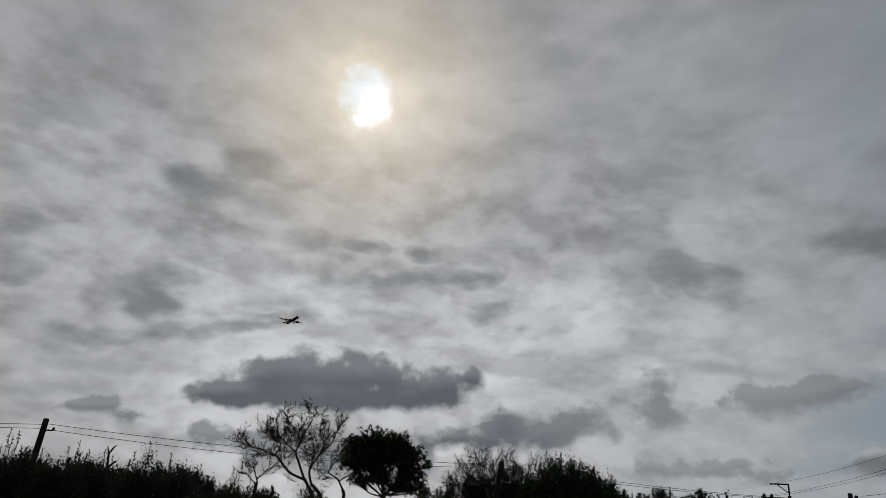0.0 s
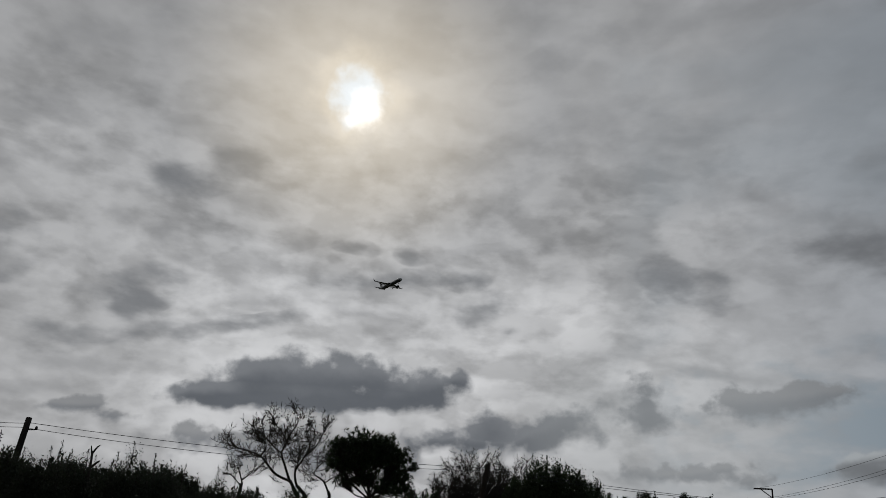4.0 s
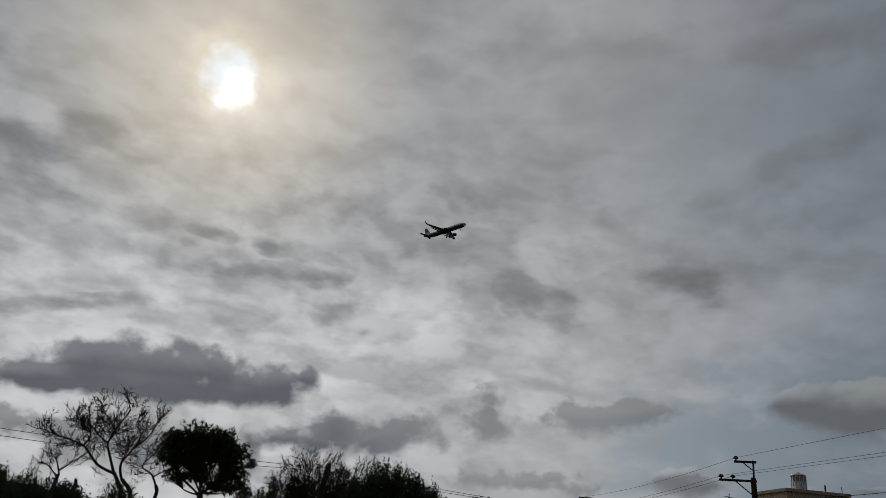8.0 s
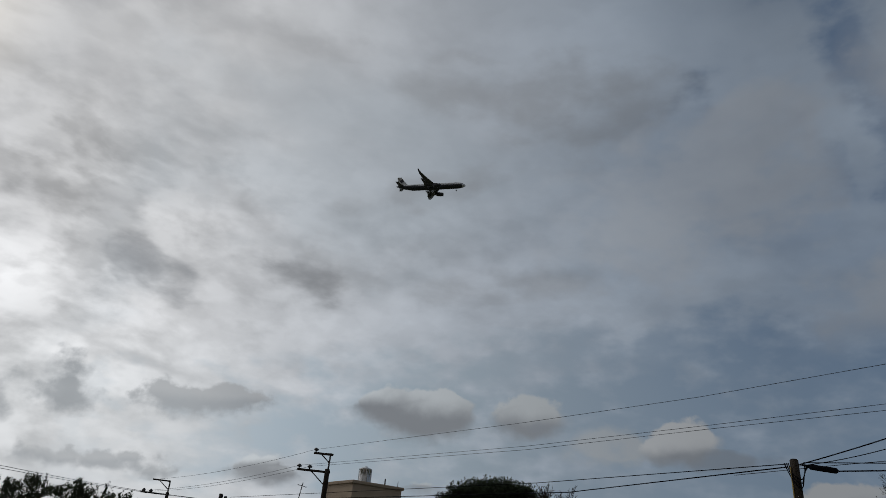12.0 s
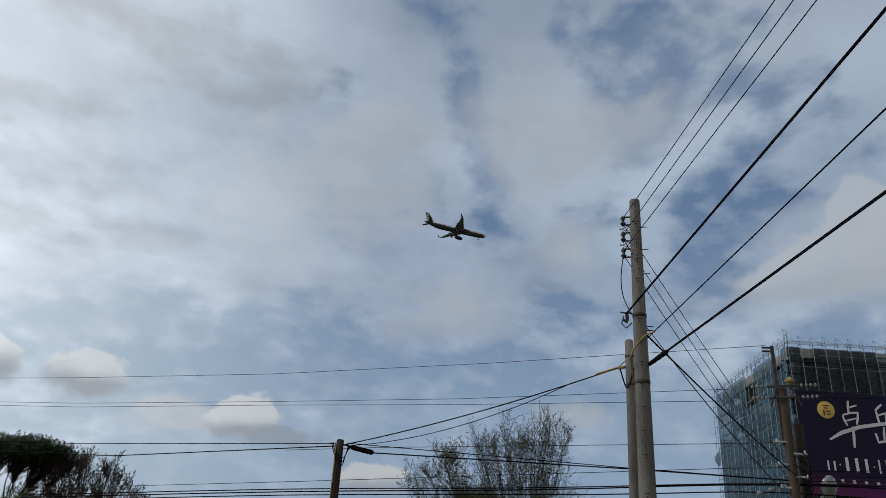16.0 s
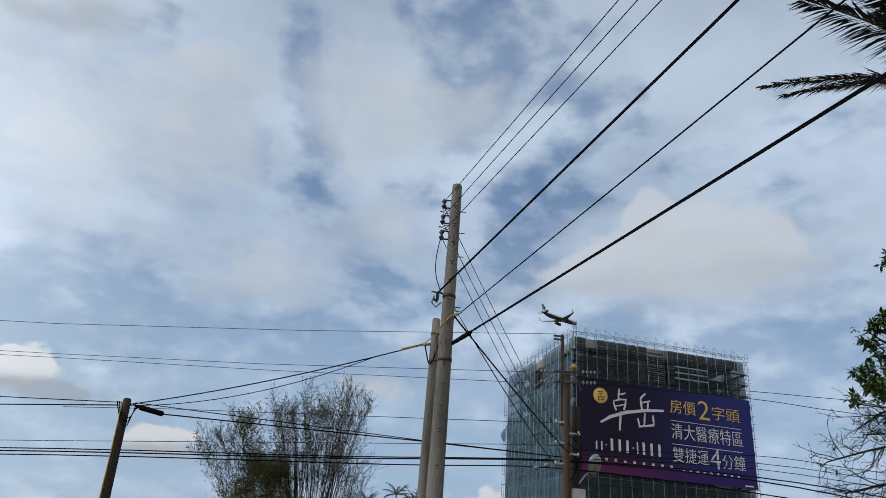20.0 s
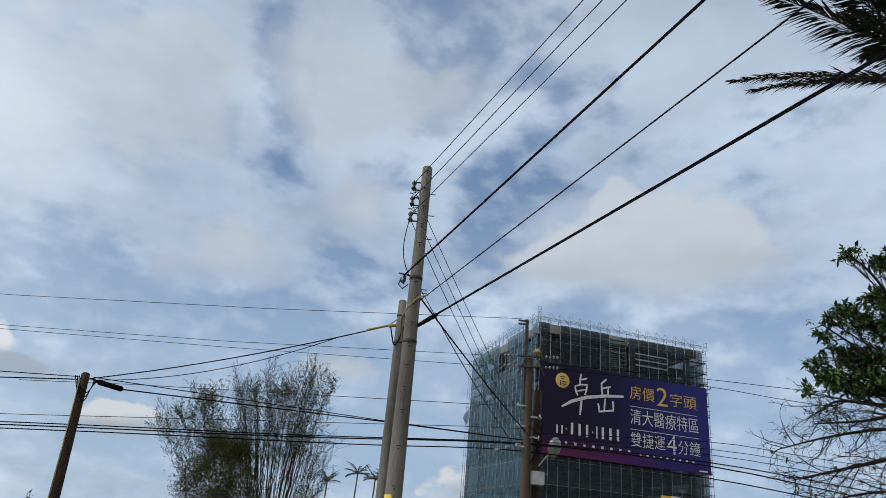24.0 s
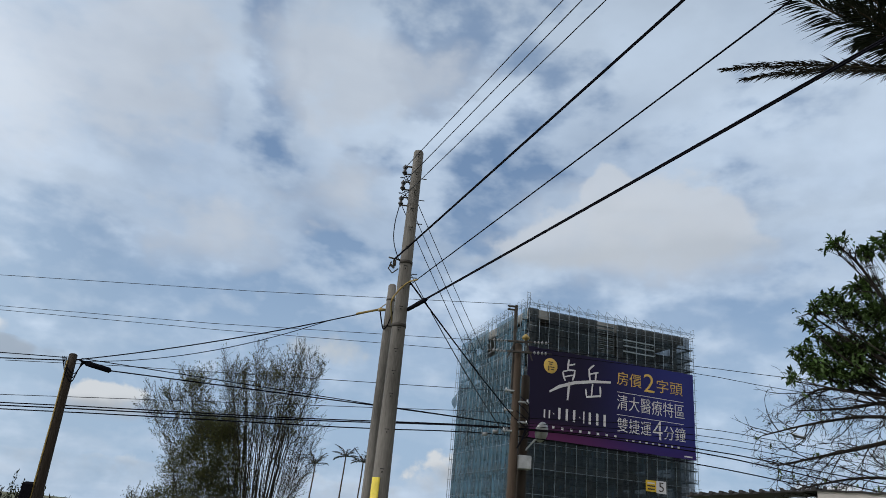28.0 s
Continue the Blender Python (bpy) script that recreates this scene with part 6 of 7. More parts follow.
def dome_tree(label, base, fork_z, half_w, half_h, seed, mains=14, bark=None, thin=0.012, rise=0.25, category="tree", gap=0.2, twig=0.42):
    """A leafless tree whose limbs fork again and again towards a rounded outline, ending in short twigs."""
    r = random.Random(seed)
    t = thing("tree", label, category, Matrix.Translation(base))
    face = Vector((base.x, base.y, 0)).normalized()
    side = Vector((face.y, -face.x, 0))
    fork = Vector((0, 0, fork_z))
    part("trunk", Geo().tube([(0, 0, -0.2), (0.04, 0.0, fork_z * 0.5), (0, 0, fork_z + 0.2)], [0.2, 0.17, 0.15], 8), bark or BARK, t)

    for k in range(mains):
        g = Geo()
        a = math.pi * (0.04 + 0.92 * (k + 0.5) / mains) + r.gauss(0, 0.05)
        d = r.uniform(-0.6, 0.6)
        e = fork + side * half_w * 0.86 * math.cos(a) + face * half_w * d + Vector((0, 0, half_h * 0.84 * math.sin(a)))
        way = e - fork
        bow = Vector((0, 0, -0.14 * way.length)) + side * 0.12 * way.length * math.cos(a)
        line = smooth_line([fork, fork.lerp(e, 0.3) + bow + off(r, 0.08) * way.length, fork.lerp(e, 0.68) + bow * 0.7 + off(r, 0.08) * way.length, e], 4)
        n = len(line) - 1
        g.tube(line, [min(0.075, 0.9 / mains) * (1 - 0.75 * i / n) + thin for i in range(n + 1)], 6, caps=False)
        sprout(g, r, line, min(0.045, 0.6 / mains), half_w * twig, 2, gap, 0.2, rise * 0.5, 0.0, thin)
        part("limb", g, bark or BARK, t)
    return t


dome_tree("broad bare tree with a dome of fine twigs", spot(4.4, 50), 2.4, 3.7, 4.4, 27, 24, None, 0.012, 0.25, "tree", 0.15, 0.42)
dome_tree("bare tree with a dome of upright fine twigs", spot(7.7, 51), 2.5, 2.8, 4.2, 29, 20, None, 0.012, 0.25, "tree", 0.15, 0.42)
for az, dist, w, h, seed in ((9.5, 46, 3.8, 6.1, 41), (11.0, 46.5, 3.4, 5.9, 40), (12.6, 47, 3.0, 5.2, 42), (7.6, 46, 2.6, 5.0, 43), (14.0, 48, 2.0, 4.3, 44)):
    shrub("dark leafy thicket against the light", spot(az, dist), w, h, seed, LEAF_DARK, 0.13, 13, 2200, 1, None, "", 0.14)
for az, dist, w, h, seed in ((17.0, 55, 2.0, 4.9, 45), (19.6, 55, 1.4, 5.2, 46), (21.6, 56, 1.8, 4.9, 47), (23.2, 56, 1.4, 4.5, 48), (-0.6, 46, 1.6, 3.9, 49), (0.8, 46, 1.4, 3.7, 50), (15.6, 54, 1.4, 4.3, 51)):
    shrub("dark treetop in the far hedge", spot(az, dist), w, h, seed, LEAF_SCRUB, 0.17, 7, 420, 2)
for az, w, tops, seed in ((16.6, 2.3, ((-0.9, 4.6), (0.2, 5.0), (1.1, 4.5)), 52), (19.4, 2.2, ((-0.8, 4.6), (0.1, 5.0), (0.9, 4.7)), 53), (22.6, 1.8, ((-0.7, 4.4), (0.3, 4.6)), 54)):
    clump_tree("dark leafy treetop in the far hedge", spot(az, 56), [(0, -0.2, 0.16), (0, 1.8, 0.12), (0, 3.0, 0.1)], [(x, z - 0.2, w * 0.36, 0.5) for x, z in tops] + [(0, 3.4, w * 0.6, 0.7), (-0.8, 3.2, w * 0.5, 0.6)], seed, 0.2, LEAF_DARK, BARK, 40, 0.8, 7)
k = 0
for az in (-37, -34.5, -32, -30.2, -28.4, -26.6, -24.8, -23, -21.3, -19.8, -18.6, -16.6, -15, -13.4):
    k += 1
    hh = 3.05 if az < -31 else 3.05 if az < -18 else 2.5
    shrub("dense dark scrub with upright weed stalks", spot(az, 26 + (k % 3)), 1.7, hh + (0.2 if k % 2 else -0.05), 60 + k, LEAF_SCRUB, 0.062, 10, 2000, (1, 2, 1)[k % 3], 1.2, "scrub along the field")
    shrub("dense dark scrub behind the front bushes", spot(az + 0.9, 30 + (k % 2)), 2.2, hh - 0.1, 160 + k, LEAF_SCRUB, 0.12, 9, 1500, 1, 1.2, "scrub along the field", 0.15)
r = random.Random(77)
for az, z, bend in ((-30.3, 3.55, 0.05), (-29.6, 3.5, -0.04), (-25.9, 3.45, 0.02), (-22.3, 3.25, 0.06), (-19.3, 3.35, -0.22), (-17.7, 3.1, 0.1), (-30.0, 3.4, 0.0)):
    g = Geo()
    pts = [Vector((bend * (i / 6) ** 2, 0.0, z * i / 6)) for i in range(7)]
    g.tube(pts, [0.016 - 0.0012 * i for i in range(7)], 4)
    for i in range(40):
        u = r.uniform(0.72, 1.0)
        blade(g, Vector((bend * u * u, 0, z * u)), (off(r) + Vector((0, 0, 0.8))).normalized(), off(r), 0.09, 0.035)
    solid("weed_stalk", g, BARK, "tall thin weed stalk above the scrub", "plant", "weed stalks", at=Matrix.Translation(spot(az, 26.5)))

g = Geo()
g.tube([(0, 0, 0), (0.05, 0.0, 2.2), (0.02, 0, 2.75), (-0.02, 0.0, 3.2)], [0.05, 0.05, 0.045, 0.035], 6)
g.tube([(0.02, 0, 2.7), (0.2, 0, 2.9), (0.27, 0, 2.95)], [0.045, 0.04, 0.025], 5).tube([(-0.02, 0, 3.15), (0.1, 0, 3.38), (0.18, 0, 3.45)], [0.035, 0.03, 0.012], 5).tube([(-0.02, 0, 3.15), (-0.1, 0, 3.4)], [0.035, 0.015], 5)
solid("dead_branch", g, BARK, "bare dead branch standing out of the scrub", "branch", at=Matrix.Translation(spot(-23.85, 27)) @ pose(0, 0, 0, 0, 0, 20))

# the trees over the wires and the green by the shed
clump_tree("round dark green tree growing into its neighbour", spot(49.3, 35), [(0.2, -0.2, 0.16), (0.1, 1.2, 0.14), (0.1, 2.4, 0.12)],
           [(-2.1, 4.75, 0.6, 0.36), (-1.5, 5.2, 0.7, 0.4), (-0.8, 5.45, 0.75, 0.42), (0.0, 5.6, 0.8, 0.42), (0.7, 5.55, 0.8, 0.42), (1.4, 5.35, 0.8, 0.42), (2.0, 5.1, 0.6, 0.36),
            (-1.3, 4.85, 0.8, 0.4), (0.0, 5.1, 1.0, 0.4), (1.2, 4.95, 0.8, 0.36), (-2.0, 4.2, 0.5, 0.4), (-1.2, 4.3, 0.6, 0.35), (0.4, 5.35, 1.5, 0.4), (-0.9, 5.1, 1.1, 0.35)], 80, 0.095, LEAF_DARK, BARK_DARK, 230, 0.9, 9, 0.035)
dome_tree("leafless brown bush of many upright twigs", spot(54.0, 35.5), 1.0, 3.75, 4.75, 83, 48, TWIG_BROWN, 0.011, 0.42, "bush", 0.125, 0.28)
shrub("green undergrowth below a bare bush", spot(49.8, 33.5), 2.6, 3.95, 82, LEAF_GREEN, 0.1, 9, 700, 0, 1.2)
shrub("green shrub in front of a dark shed roof", spot(34.8, 42), 2.2, 4.15, 86, LEAF_GREEN, 0.13, 8, 420, 0)
shrub("low green treetop beyond the shed", spot(44.6, 40), 1.6, 4.8, 89, LEAF_GREEN, 0.13, 6, 420, 0)
shrub("low scrub at the foot of a telephone pole", spot(70.0, 26), 1.3, 1.85, 87, LEAF_SCRUB, 0.09, 7, 420, 1)
bare_tree("small leafless bush beside a pole", spot(72.4, 26), 0.5, 6, 0.05, 88, 4, 0.4, 0.3, 0.75, 0.42, 0.6, 0.2, 0.007)


def bamboo(base, seed):
    """Culms in an open fan, a leafier leaning bunch beside it, and a thick skirt of foliage below that."""
    r = random.Random(seed)
    t = thing("bamboo_clump", "tall clump of thin bamboo with fine olive leaves", "bamboo", Matrix.Translation(base))
    face = Vector((base.x, base.y, 0)).normalized()
    side = Vector((face.y, -face.x, 0))
    c, tw = Geo(), Geo()

    def culm(foot, head, fat, sprays, leafy, low):
        """One culm from foot to head, bending outwards, with leaf sprays on its upper part."""
        out = head - foot
        out = Vector((out.x, out.y, 0))
        tall = head.z - foot.z
        line = smooth_line([foot, foot + out * 0.36 + off(r, 0.13) + Vector((0, 0, tall * 0.45)), foot + out * 0.7 + off(r, 0.07) + Vector((0, 0, tall * 0.8)), head], 5)
        n = len(line) - 1
        part("culm", Geo().tube(line, [fat * (1 - 0.8 * i / n) for i in range(n + 1)], 5), CULM, t)
        for j in range(2, n + 1):
            u = j / n
            if u < low:
                continue
            for _ in range(sprays):
                q = line[j] + off(r, 0.06)
                dd = (off(r, 0.7) + Vector((0, 0, 0.75)) + out * 0.12).normalized()
                e = q + dd * r.uniform(0.25, 0.65)
                tw.tube([q, q.lerp(e, 0.5) + off(r, 0.04), e], [0.006, 0.005, 0.004], 3, caps=False)
                for _ in range(leafy if r.random() < 0.8 else 2 * leafy):
                    v = r.uniform(0.3, 1.0)
                    blade(c, q.lerp(e, v) + off(r, 0.06), (dd + off(r, 0.8)).normalized(), off(r), r.uniform(0.07, 0.15), 0.022)

    for k in range(92):                                # the open fan
        s = -1 + 2 * (k + r.random()) / 92
        top = 7.95 + 0.35 * s - (0.5 if -0.05 < s < 0.3 else 0.0)
        foot = side * (2.15 + 0.45 * s + r.gauss(0, 0.16)) + face * r.uniform(-0.6, 0.6)
        head = side * (1.85 + 1.95 * s + r.gauss(0, 0.2)) + face * r.uniform(-1.2, 1.2) + Vector((0, 0, r.uniform(0.5 if k % 3 == 0 else 0.86, 1.0) * top))
        culm(foot, head, r.uniform(0.01, 0.024), 3, 4, 0.45)
    for k in range(30):                                # thin shoots that droop outwards on the bare flank
        foot = side * r.uniform(2.2, 3.0) + face * r.uniform(-0.6, 0.6)
        culm(foot, side * r.uniform(3.2, 4.5) + face * r.uniform(-0.8, 0.8) + Vector((0, 0, r.uniform(2.4, 5.6))), 0.008, 2, 1, 0.4)
    for k in range(30):                                # the leaning bunch
        a = r.random()
        foot = side * r.uniform(-0.4, 1.0) + face * r.uniform(-0.7, 0.7)
        head = side * (-0.55 - 2.0 * a + r.gauss(0, 0.15)) + face * r.uniform(-0.7, 0.7) + Vector((0, 0, 7.05 - 1.3 * a * a - r.uniform(0, 1.2)))
        culm(foot, head, r.uniform(0.007, 0.013), 3, 5, 0.5)
    for m, z, w, h, count in ((-0.95, 6.4, 0.45, 0.5, 1100), (2.05, 7.1, 0.28, 0.3, 320), (-0.5, 5.2, 0.5, 0.9, 1300), (0.4, 4.7, 0.6, 0.9, 800), (1.1, 3.4, 0.7, 1.2, 2200), (1.5, 2.0, 0.7, 1.2, 2400)):      # thick tufts
        for _ in range(count):
            q = side * (m + r.gauss(0, w * 0.5)) + face * r.gauss(0, 0.3) + Vector((0, 0, z + r.gauss(0, h * 0.5)))
            blade(c, q, (off(r) + Vector((0, 0, 0.4))).normalized(), off(r), r.uniform(0.07, 0.14), 0.026)
    for k in range(230):                               # the skirt, wide at the ground
        u = r.random() ** 2.3
        m = side * (-0.45 + 0.5 * u + r.uniform(-1.85, 1.95) * (1.05 - 0.75 * u)) + face * r.uniform(-0.9, 0.9) + Vector((0, 0, 0.4 + 4.6 * u))
        for _ in range(290):
            q = m + Vector((r.gauss(0, 0.22), r.gauss(0, 0.22), r.gauss(0, 0.2)))
            blade(c, q, (off(r) + Vector((0, 0, 0.35)) - side * 0.2).normalized(), off(r), r.uniform(0.07, 0.15), 0.026)
    part("twig_spray", tw, CULM, t)
    part("foliage", c, LEAF_BAMBOO, t)


bamboo(spot(81.6, 30), 91)
shrub("olive bamboo foliage low beside the clump", spot(77.9, 29.5), 1.5, 2.3, 92, LEAF_BAMBOO, 0.065, 9, 900, 1)


def frond(g, rib, p, d, length, leaflet, r, drop=0.5, pairs=26, up=Vector((0, 0, 1)), wide=0.035, flat=False):
    """A feather leaf: an arched rib with leaflets along both sides."""
    pts = []
    q, dd = p.copy(), d.normalized()
    n = 10
    for i in range(n + 1):
        pts.append(q.copy())
        dd = (dd - Vector((0, 0, drop / n * (0.4 + 1.2 * i / n)))).normalized()
        q = q + dd * length / n
    rib.tube(pts, [0.028 * (1 - 0.85 * i / n) * leaflet / 0.45 for i in range(n + 1)], 5)
    for i in range(pairs):
        u = 0.1 + 0.89 * i / pairs
        a = u * n
        k = min(int(a), n - 1)
        q = pts[k].lerp(pts[k + 1], a - k)
        dd = (pts[k + 1] - pts[k]).normalized()
        side = dd.cross(up).normalized()
        for s in (-1, 1):
            out = (0.35, 0.1) if flat else (1.1, 0.6)            # withered leaflets lie along the rib
            ld = (side * s * (out[0] - out[1] * u) + dd * (0.6 + 0.6 * u) + Vector((0, 0, -0.3 if not flat else r.uniform(-0.35, 0.3))) + off(r, 0.16)).normalized()
            ln = leaflet * math.sin(math.pi * (0.15 + 0.8 * u)) ** 0.6 * r.uniform(0.7, 1.15)
            g.leaf(q, ld, up, ln, wide * leaflet / 0.45)


def palm(label, base, height, fronds, seed, rad, leaflet, length, lift=(0.1, 0.9), dry=0, pairs=26, group="", aims=None, wide=0.035):
    r = random.Random(seed)
    t = thing("palm_tree", label, "palm", Matrix.Translation(base), group)
    n = 14
    g = Geo()
    g.tube([(0.12 * math.sin(i * 0.5), 0.1 * math.sin(i * 0.33), height * i / n) for i in range(n + 1)], [rad * (1.15 - 0.3 * i / n) * (1.06 if i % 2 else 1.0) for i in range(n + 1)], 10)
    part("trunk", g, BARK_BROWN, t)
    top = Vector((0.12 * math.sin(n * 0.5), 0.1 * math.sin(n * 0.33), height - 0.05))
    for k in range(fronds):
        if aims and k < len(aims):
            d, ln, dr, is_dry = aims[k]
        else:
            a = 2 * math.pi * k / fronds + r.uniform(-0.2, 0.2)
            e = r.uniform(*lift)
            d, ln, dr, is_dry = Vector((math.cos(a), math.sin(a), e)), length * r.uniform(0.85, 1.1), r.uniform(0.5, 1.1), k < dry
        lg, rib = Geo(), Geo()
        frond(lg, rib, top, d, ln, leaflet * (0.5 if is_dry else 1), r, dr, pairs * (2 if is_dry else 1), wide=wide * (1.2 if is_dry else 1), flat=is_dry)
        f = part("frond", lg, LEAF_DRY if is_dry else LEAF_PALM, t)
        part("rib", rib, BARK_BROWN, f)
    return t


for az, z, seed in ((89.5, 8.6, 101), (91.72, 10.0, 102), (93.1, 9.5, 103), (93.95, 9.4, 104)):
    palm("far slender royal palm with a small crown", spot(az, 100), z, 13, seed, 0.1, 0.62, 2.2, (0.25, 1.9), 2, 22, "far palms", None, 0.1)

PALM = spot(138.0, 9.0)
PT = 7.3


def reach(az, el, dist, drop, dry):
    """Aims a frond so that its tip comes out at that bearing, height and distance."""
    tip = aim(az, el)
    v = tip * (dist / math.hypot(tip.x, tip.y)) + Vector((0, 0, 1.6 - PT)) - PALM
    return ((v.normalized() + Vector((0, 0, drop * 0.42))).normalized(), v.length * 1.05, drop, dry)


palm("palm tree with ragged dark fronds and dry brown ones", PALM, PT, 20, 111, 0.17, 0.54, 3.0, (1.0, 2.2), 0, 84, "", [
    reach(126.5, 41.0, 7.6, 0.25, False), reach(122.2, 35.9, 8.0, 0.3, True), reach(123.7, 35.0, 8.4, 0.38, True),
    reach(129.3, 43.3, 7.4, 0.4, False), reach(132.0, 38.6, 7.8, 0.2, False),
    reach(131.5, 40.5, 7.9, 0.3, False), reach(134.0, 42.0, 7.8, 0.3, False)], 0.027)


def broad_tree():
    """The half-bare tree by the lane: leafy clumps above, drooping bare twigs below."""
    base = spot(139.5, 17.0)
    t = clump_tree("broad tree with bright leaf tufts above drooping bare twigs", base, [(0.05, -0.2, 0.3), (0.0, 1.5, 0.24), (-0.3, 2.9, 0.19), (-1.0, 4.4, 0.13)],
                   [(-3.1, 8.35, 0.26, 0.16), (-2.65, 8.3, 0.22, 0.15), (-2.25, 8.45, 0.4, 0.2), (-2.8, 7.5, 0.4, 0.26), (-3.4, 7.25, 0.36, 0.22), (-3.7, 7.05, 0.22, 0.14),
                    (-3.85, 6.6, 0.2, 0.15), (-3.0, 6.95, 0.55, 0.35), (-2.3, 6.8, 0.6, 0.5), (-4.15, 6.15, 0.26, 0.2), (-3.65, 6.35, 0.34, 0.25), (-3.3, 6.1, 0.5, 0.35),
                    (-2.7, 6.1, 0.7, 0.45), (-3.95, 5.8, 0.32, 0.22), (-3.6, 5.6, 0.5, 0.3), (-4.25, 5.4, 0.17, 0.14), (-3.0, 5.5, 0.6, 0.33), (-1.2, 7.3, 1.0, 0.8), (0.5, 7.4, 1.2, 0.8)],
                   121, 0.165, LEAF_BROAD, BARK_DARK, 92, 1.0, 8, 0.028)
    r = random.Random(122)
    face = Vector((base.x, base.y, 0)).normalized()
    side = Vector((face.y, -face.x, 0))
    few = Geo()
    boughs = (((-0.3, 2.9), (-1.5, 4.3), (-2.7, 4.6), (-4.0, 4.45), (-5.1, 4.25)), ((-0.2, 2.4), (-1.6, 3.3), (-2.7, 3.45), (-3.6, 3.5), (-4.8, 3.25)),
              ((-0.9, 4.2), (-2.2, 5.0), (-3.4, 4.95), (-4.5, 4.95)), ((-1.8, 4.4), (-3.0, 4.1), (-4.1, 3.9), (-5.0, 3.7)), ((-1.4, 3.2), (-2.6, 3.0), (-3.7, 3.0), (-4.3, 3.1)),
              ((-2.0, 4.9), (-3.0, 5.2), (-3.9, 5.3), (-4.4, 5.2)), ((-0.9, 4.2), (-2.0, 6.2), (-2.6, 7.6), (-2.9, 8.2)), ((-1.0, 4.4), (-2.4, 5.6), (-3.3, 6.4), (-3.8, 6.9)))
    for k, bends in enumerate(boughs):
        g = Geo()
        d = r.uniform(-0.35, 0.35)
        line = smooth_line([side * q + face * d * i + Vector((0, 0, z)) + off(r, 0.06) for i, (q, z) in enumerate(bends)], 5)
        n = len(line) - 1
        g.tube(line, [0.055 * (1 - 0.85 * i / n) + 0.005 for i in range(n + 1)], 7)
        sprout(g, r, line, 0.03, 1.15 if k < 6 else 0.5, 2, 0.15, 0.25, 0.04, 0.13, 0.005)
        part("limb", g, BARK_DARK, t)
        for _ in range(5):
            p = line[r.randint(n // 2, n)] + off(r, 0.4)
            for _ in range(6):
                few.leaf(p + off(r, 0.06), (off(r) + Vector((0, 0, -0.2))).normalized(), Vector((0, 0, 1)), r.uniform(0.09, 0.15), 0.05)
    tagged(part("leaf_tuft", few, LEAF_BROAD, t), kind="stuff")


broad_tree()

# ---- houses and sheds ----
def beige_house():
    c = Vector((38.7, 48.4, 0))
    m = Matrix.Translation(c) @ pose(0, 0, 0, 0, 0, -11)
    h = thing("house", "beige rendered flat-roofed house with a rooftop water tank", "house", m)
    w, dp, z = 4.75, 5.0, 7.8
    for name, size, at in (("front_wall", (w, 0.2, z), (w / 2, 0.1, z / 2)), ("back_wall", (w, 0.2, z), (w / 2, dp - 0.1, z / 2)),
                           ("side_wall", (0.2, dp - 0.4, z), (0.1, dp / 2, z / 2)), ("side_wall", (0.2, dp - 0.4, z), (w - 0.1, dp / 2, z / 2))):
        part("wall", Geo().box(size, pose(*at)), WALL_BEIGE, h)
    part("roof_slab", Geo().box((w + 0.3, dp + 0.3, 0.25), pose(w / 2, dp / 2, z + 0.125), 0.03), WALL_BEIGE, h, "overhanging beige roof slab")
    win = part("window", Geo().box((0.95, 0.1, 0.95), pose(0.95, -0.03, 5.35), 0.02), STEEL_DARK, h, "small dark window with a hood")
    part("hood", Geo().box((1.15, 0.35, 0.06), pose(0.95, -0.15, 5.9)), WALL_BEIGE, win)
    part("vent_pipe", Geo().tube([(3.6, 1.0, z + 0.3), (3.6, 1.0, z + 0.85)], 0.06, 8), STEEL_DARK, h)
    part("vent_pipe", Geo().tube([(w - 0.2, 0.4, z + 0.3), (w - 0.2, 0.4, z + 0.75)], 0.03, 6), STEEL_DARK, h)
    prof = [(0, 0), (0.54, 0), (0.54, 0.06), (0.52, 0.08), (0.52, 1.15), (0.54, 1.17), (0.54, 1.21), (0.5, 1.24), (0.3, 1.33), (0.12, 1.36), (0.12, 1.42), (0, 1.42)]
    tank = thing("water_tank", "upright stainless steel water tank standing on a roof", "water tank", m @ pose(1.85, 1.5, z + 0.25))
    part("drum", Geo().turned(prof, 24), TANK, tank)
    for k in range(12):
        a = radians(30 * k + 8)
        part("stiffener", Geo().box((0.03, 0.05, 1.05), pose(0.525 * math.cos(a), 0.525 * math.sin(a), 0.62, 0, 0, math.degrees(a))), TANK, tank)
    for a in (20, 140, 260):
        part("rail", Geo().tube([(0.58 * math.cos(radians(a)), 0.58 * math.sin(radians(a)), 0), (0.58 * math.cos(radians(a)), 0.58 * math.sin(radians(a)), 1.2)], 0.02, 5), STEEL, tank)


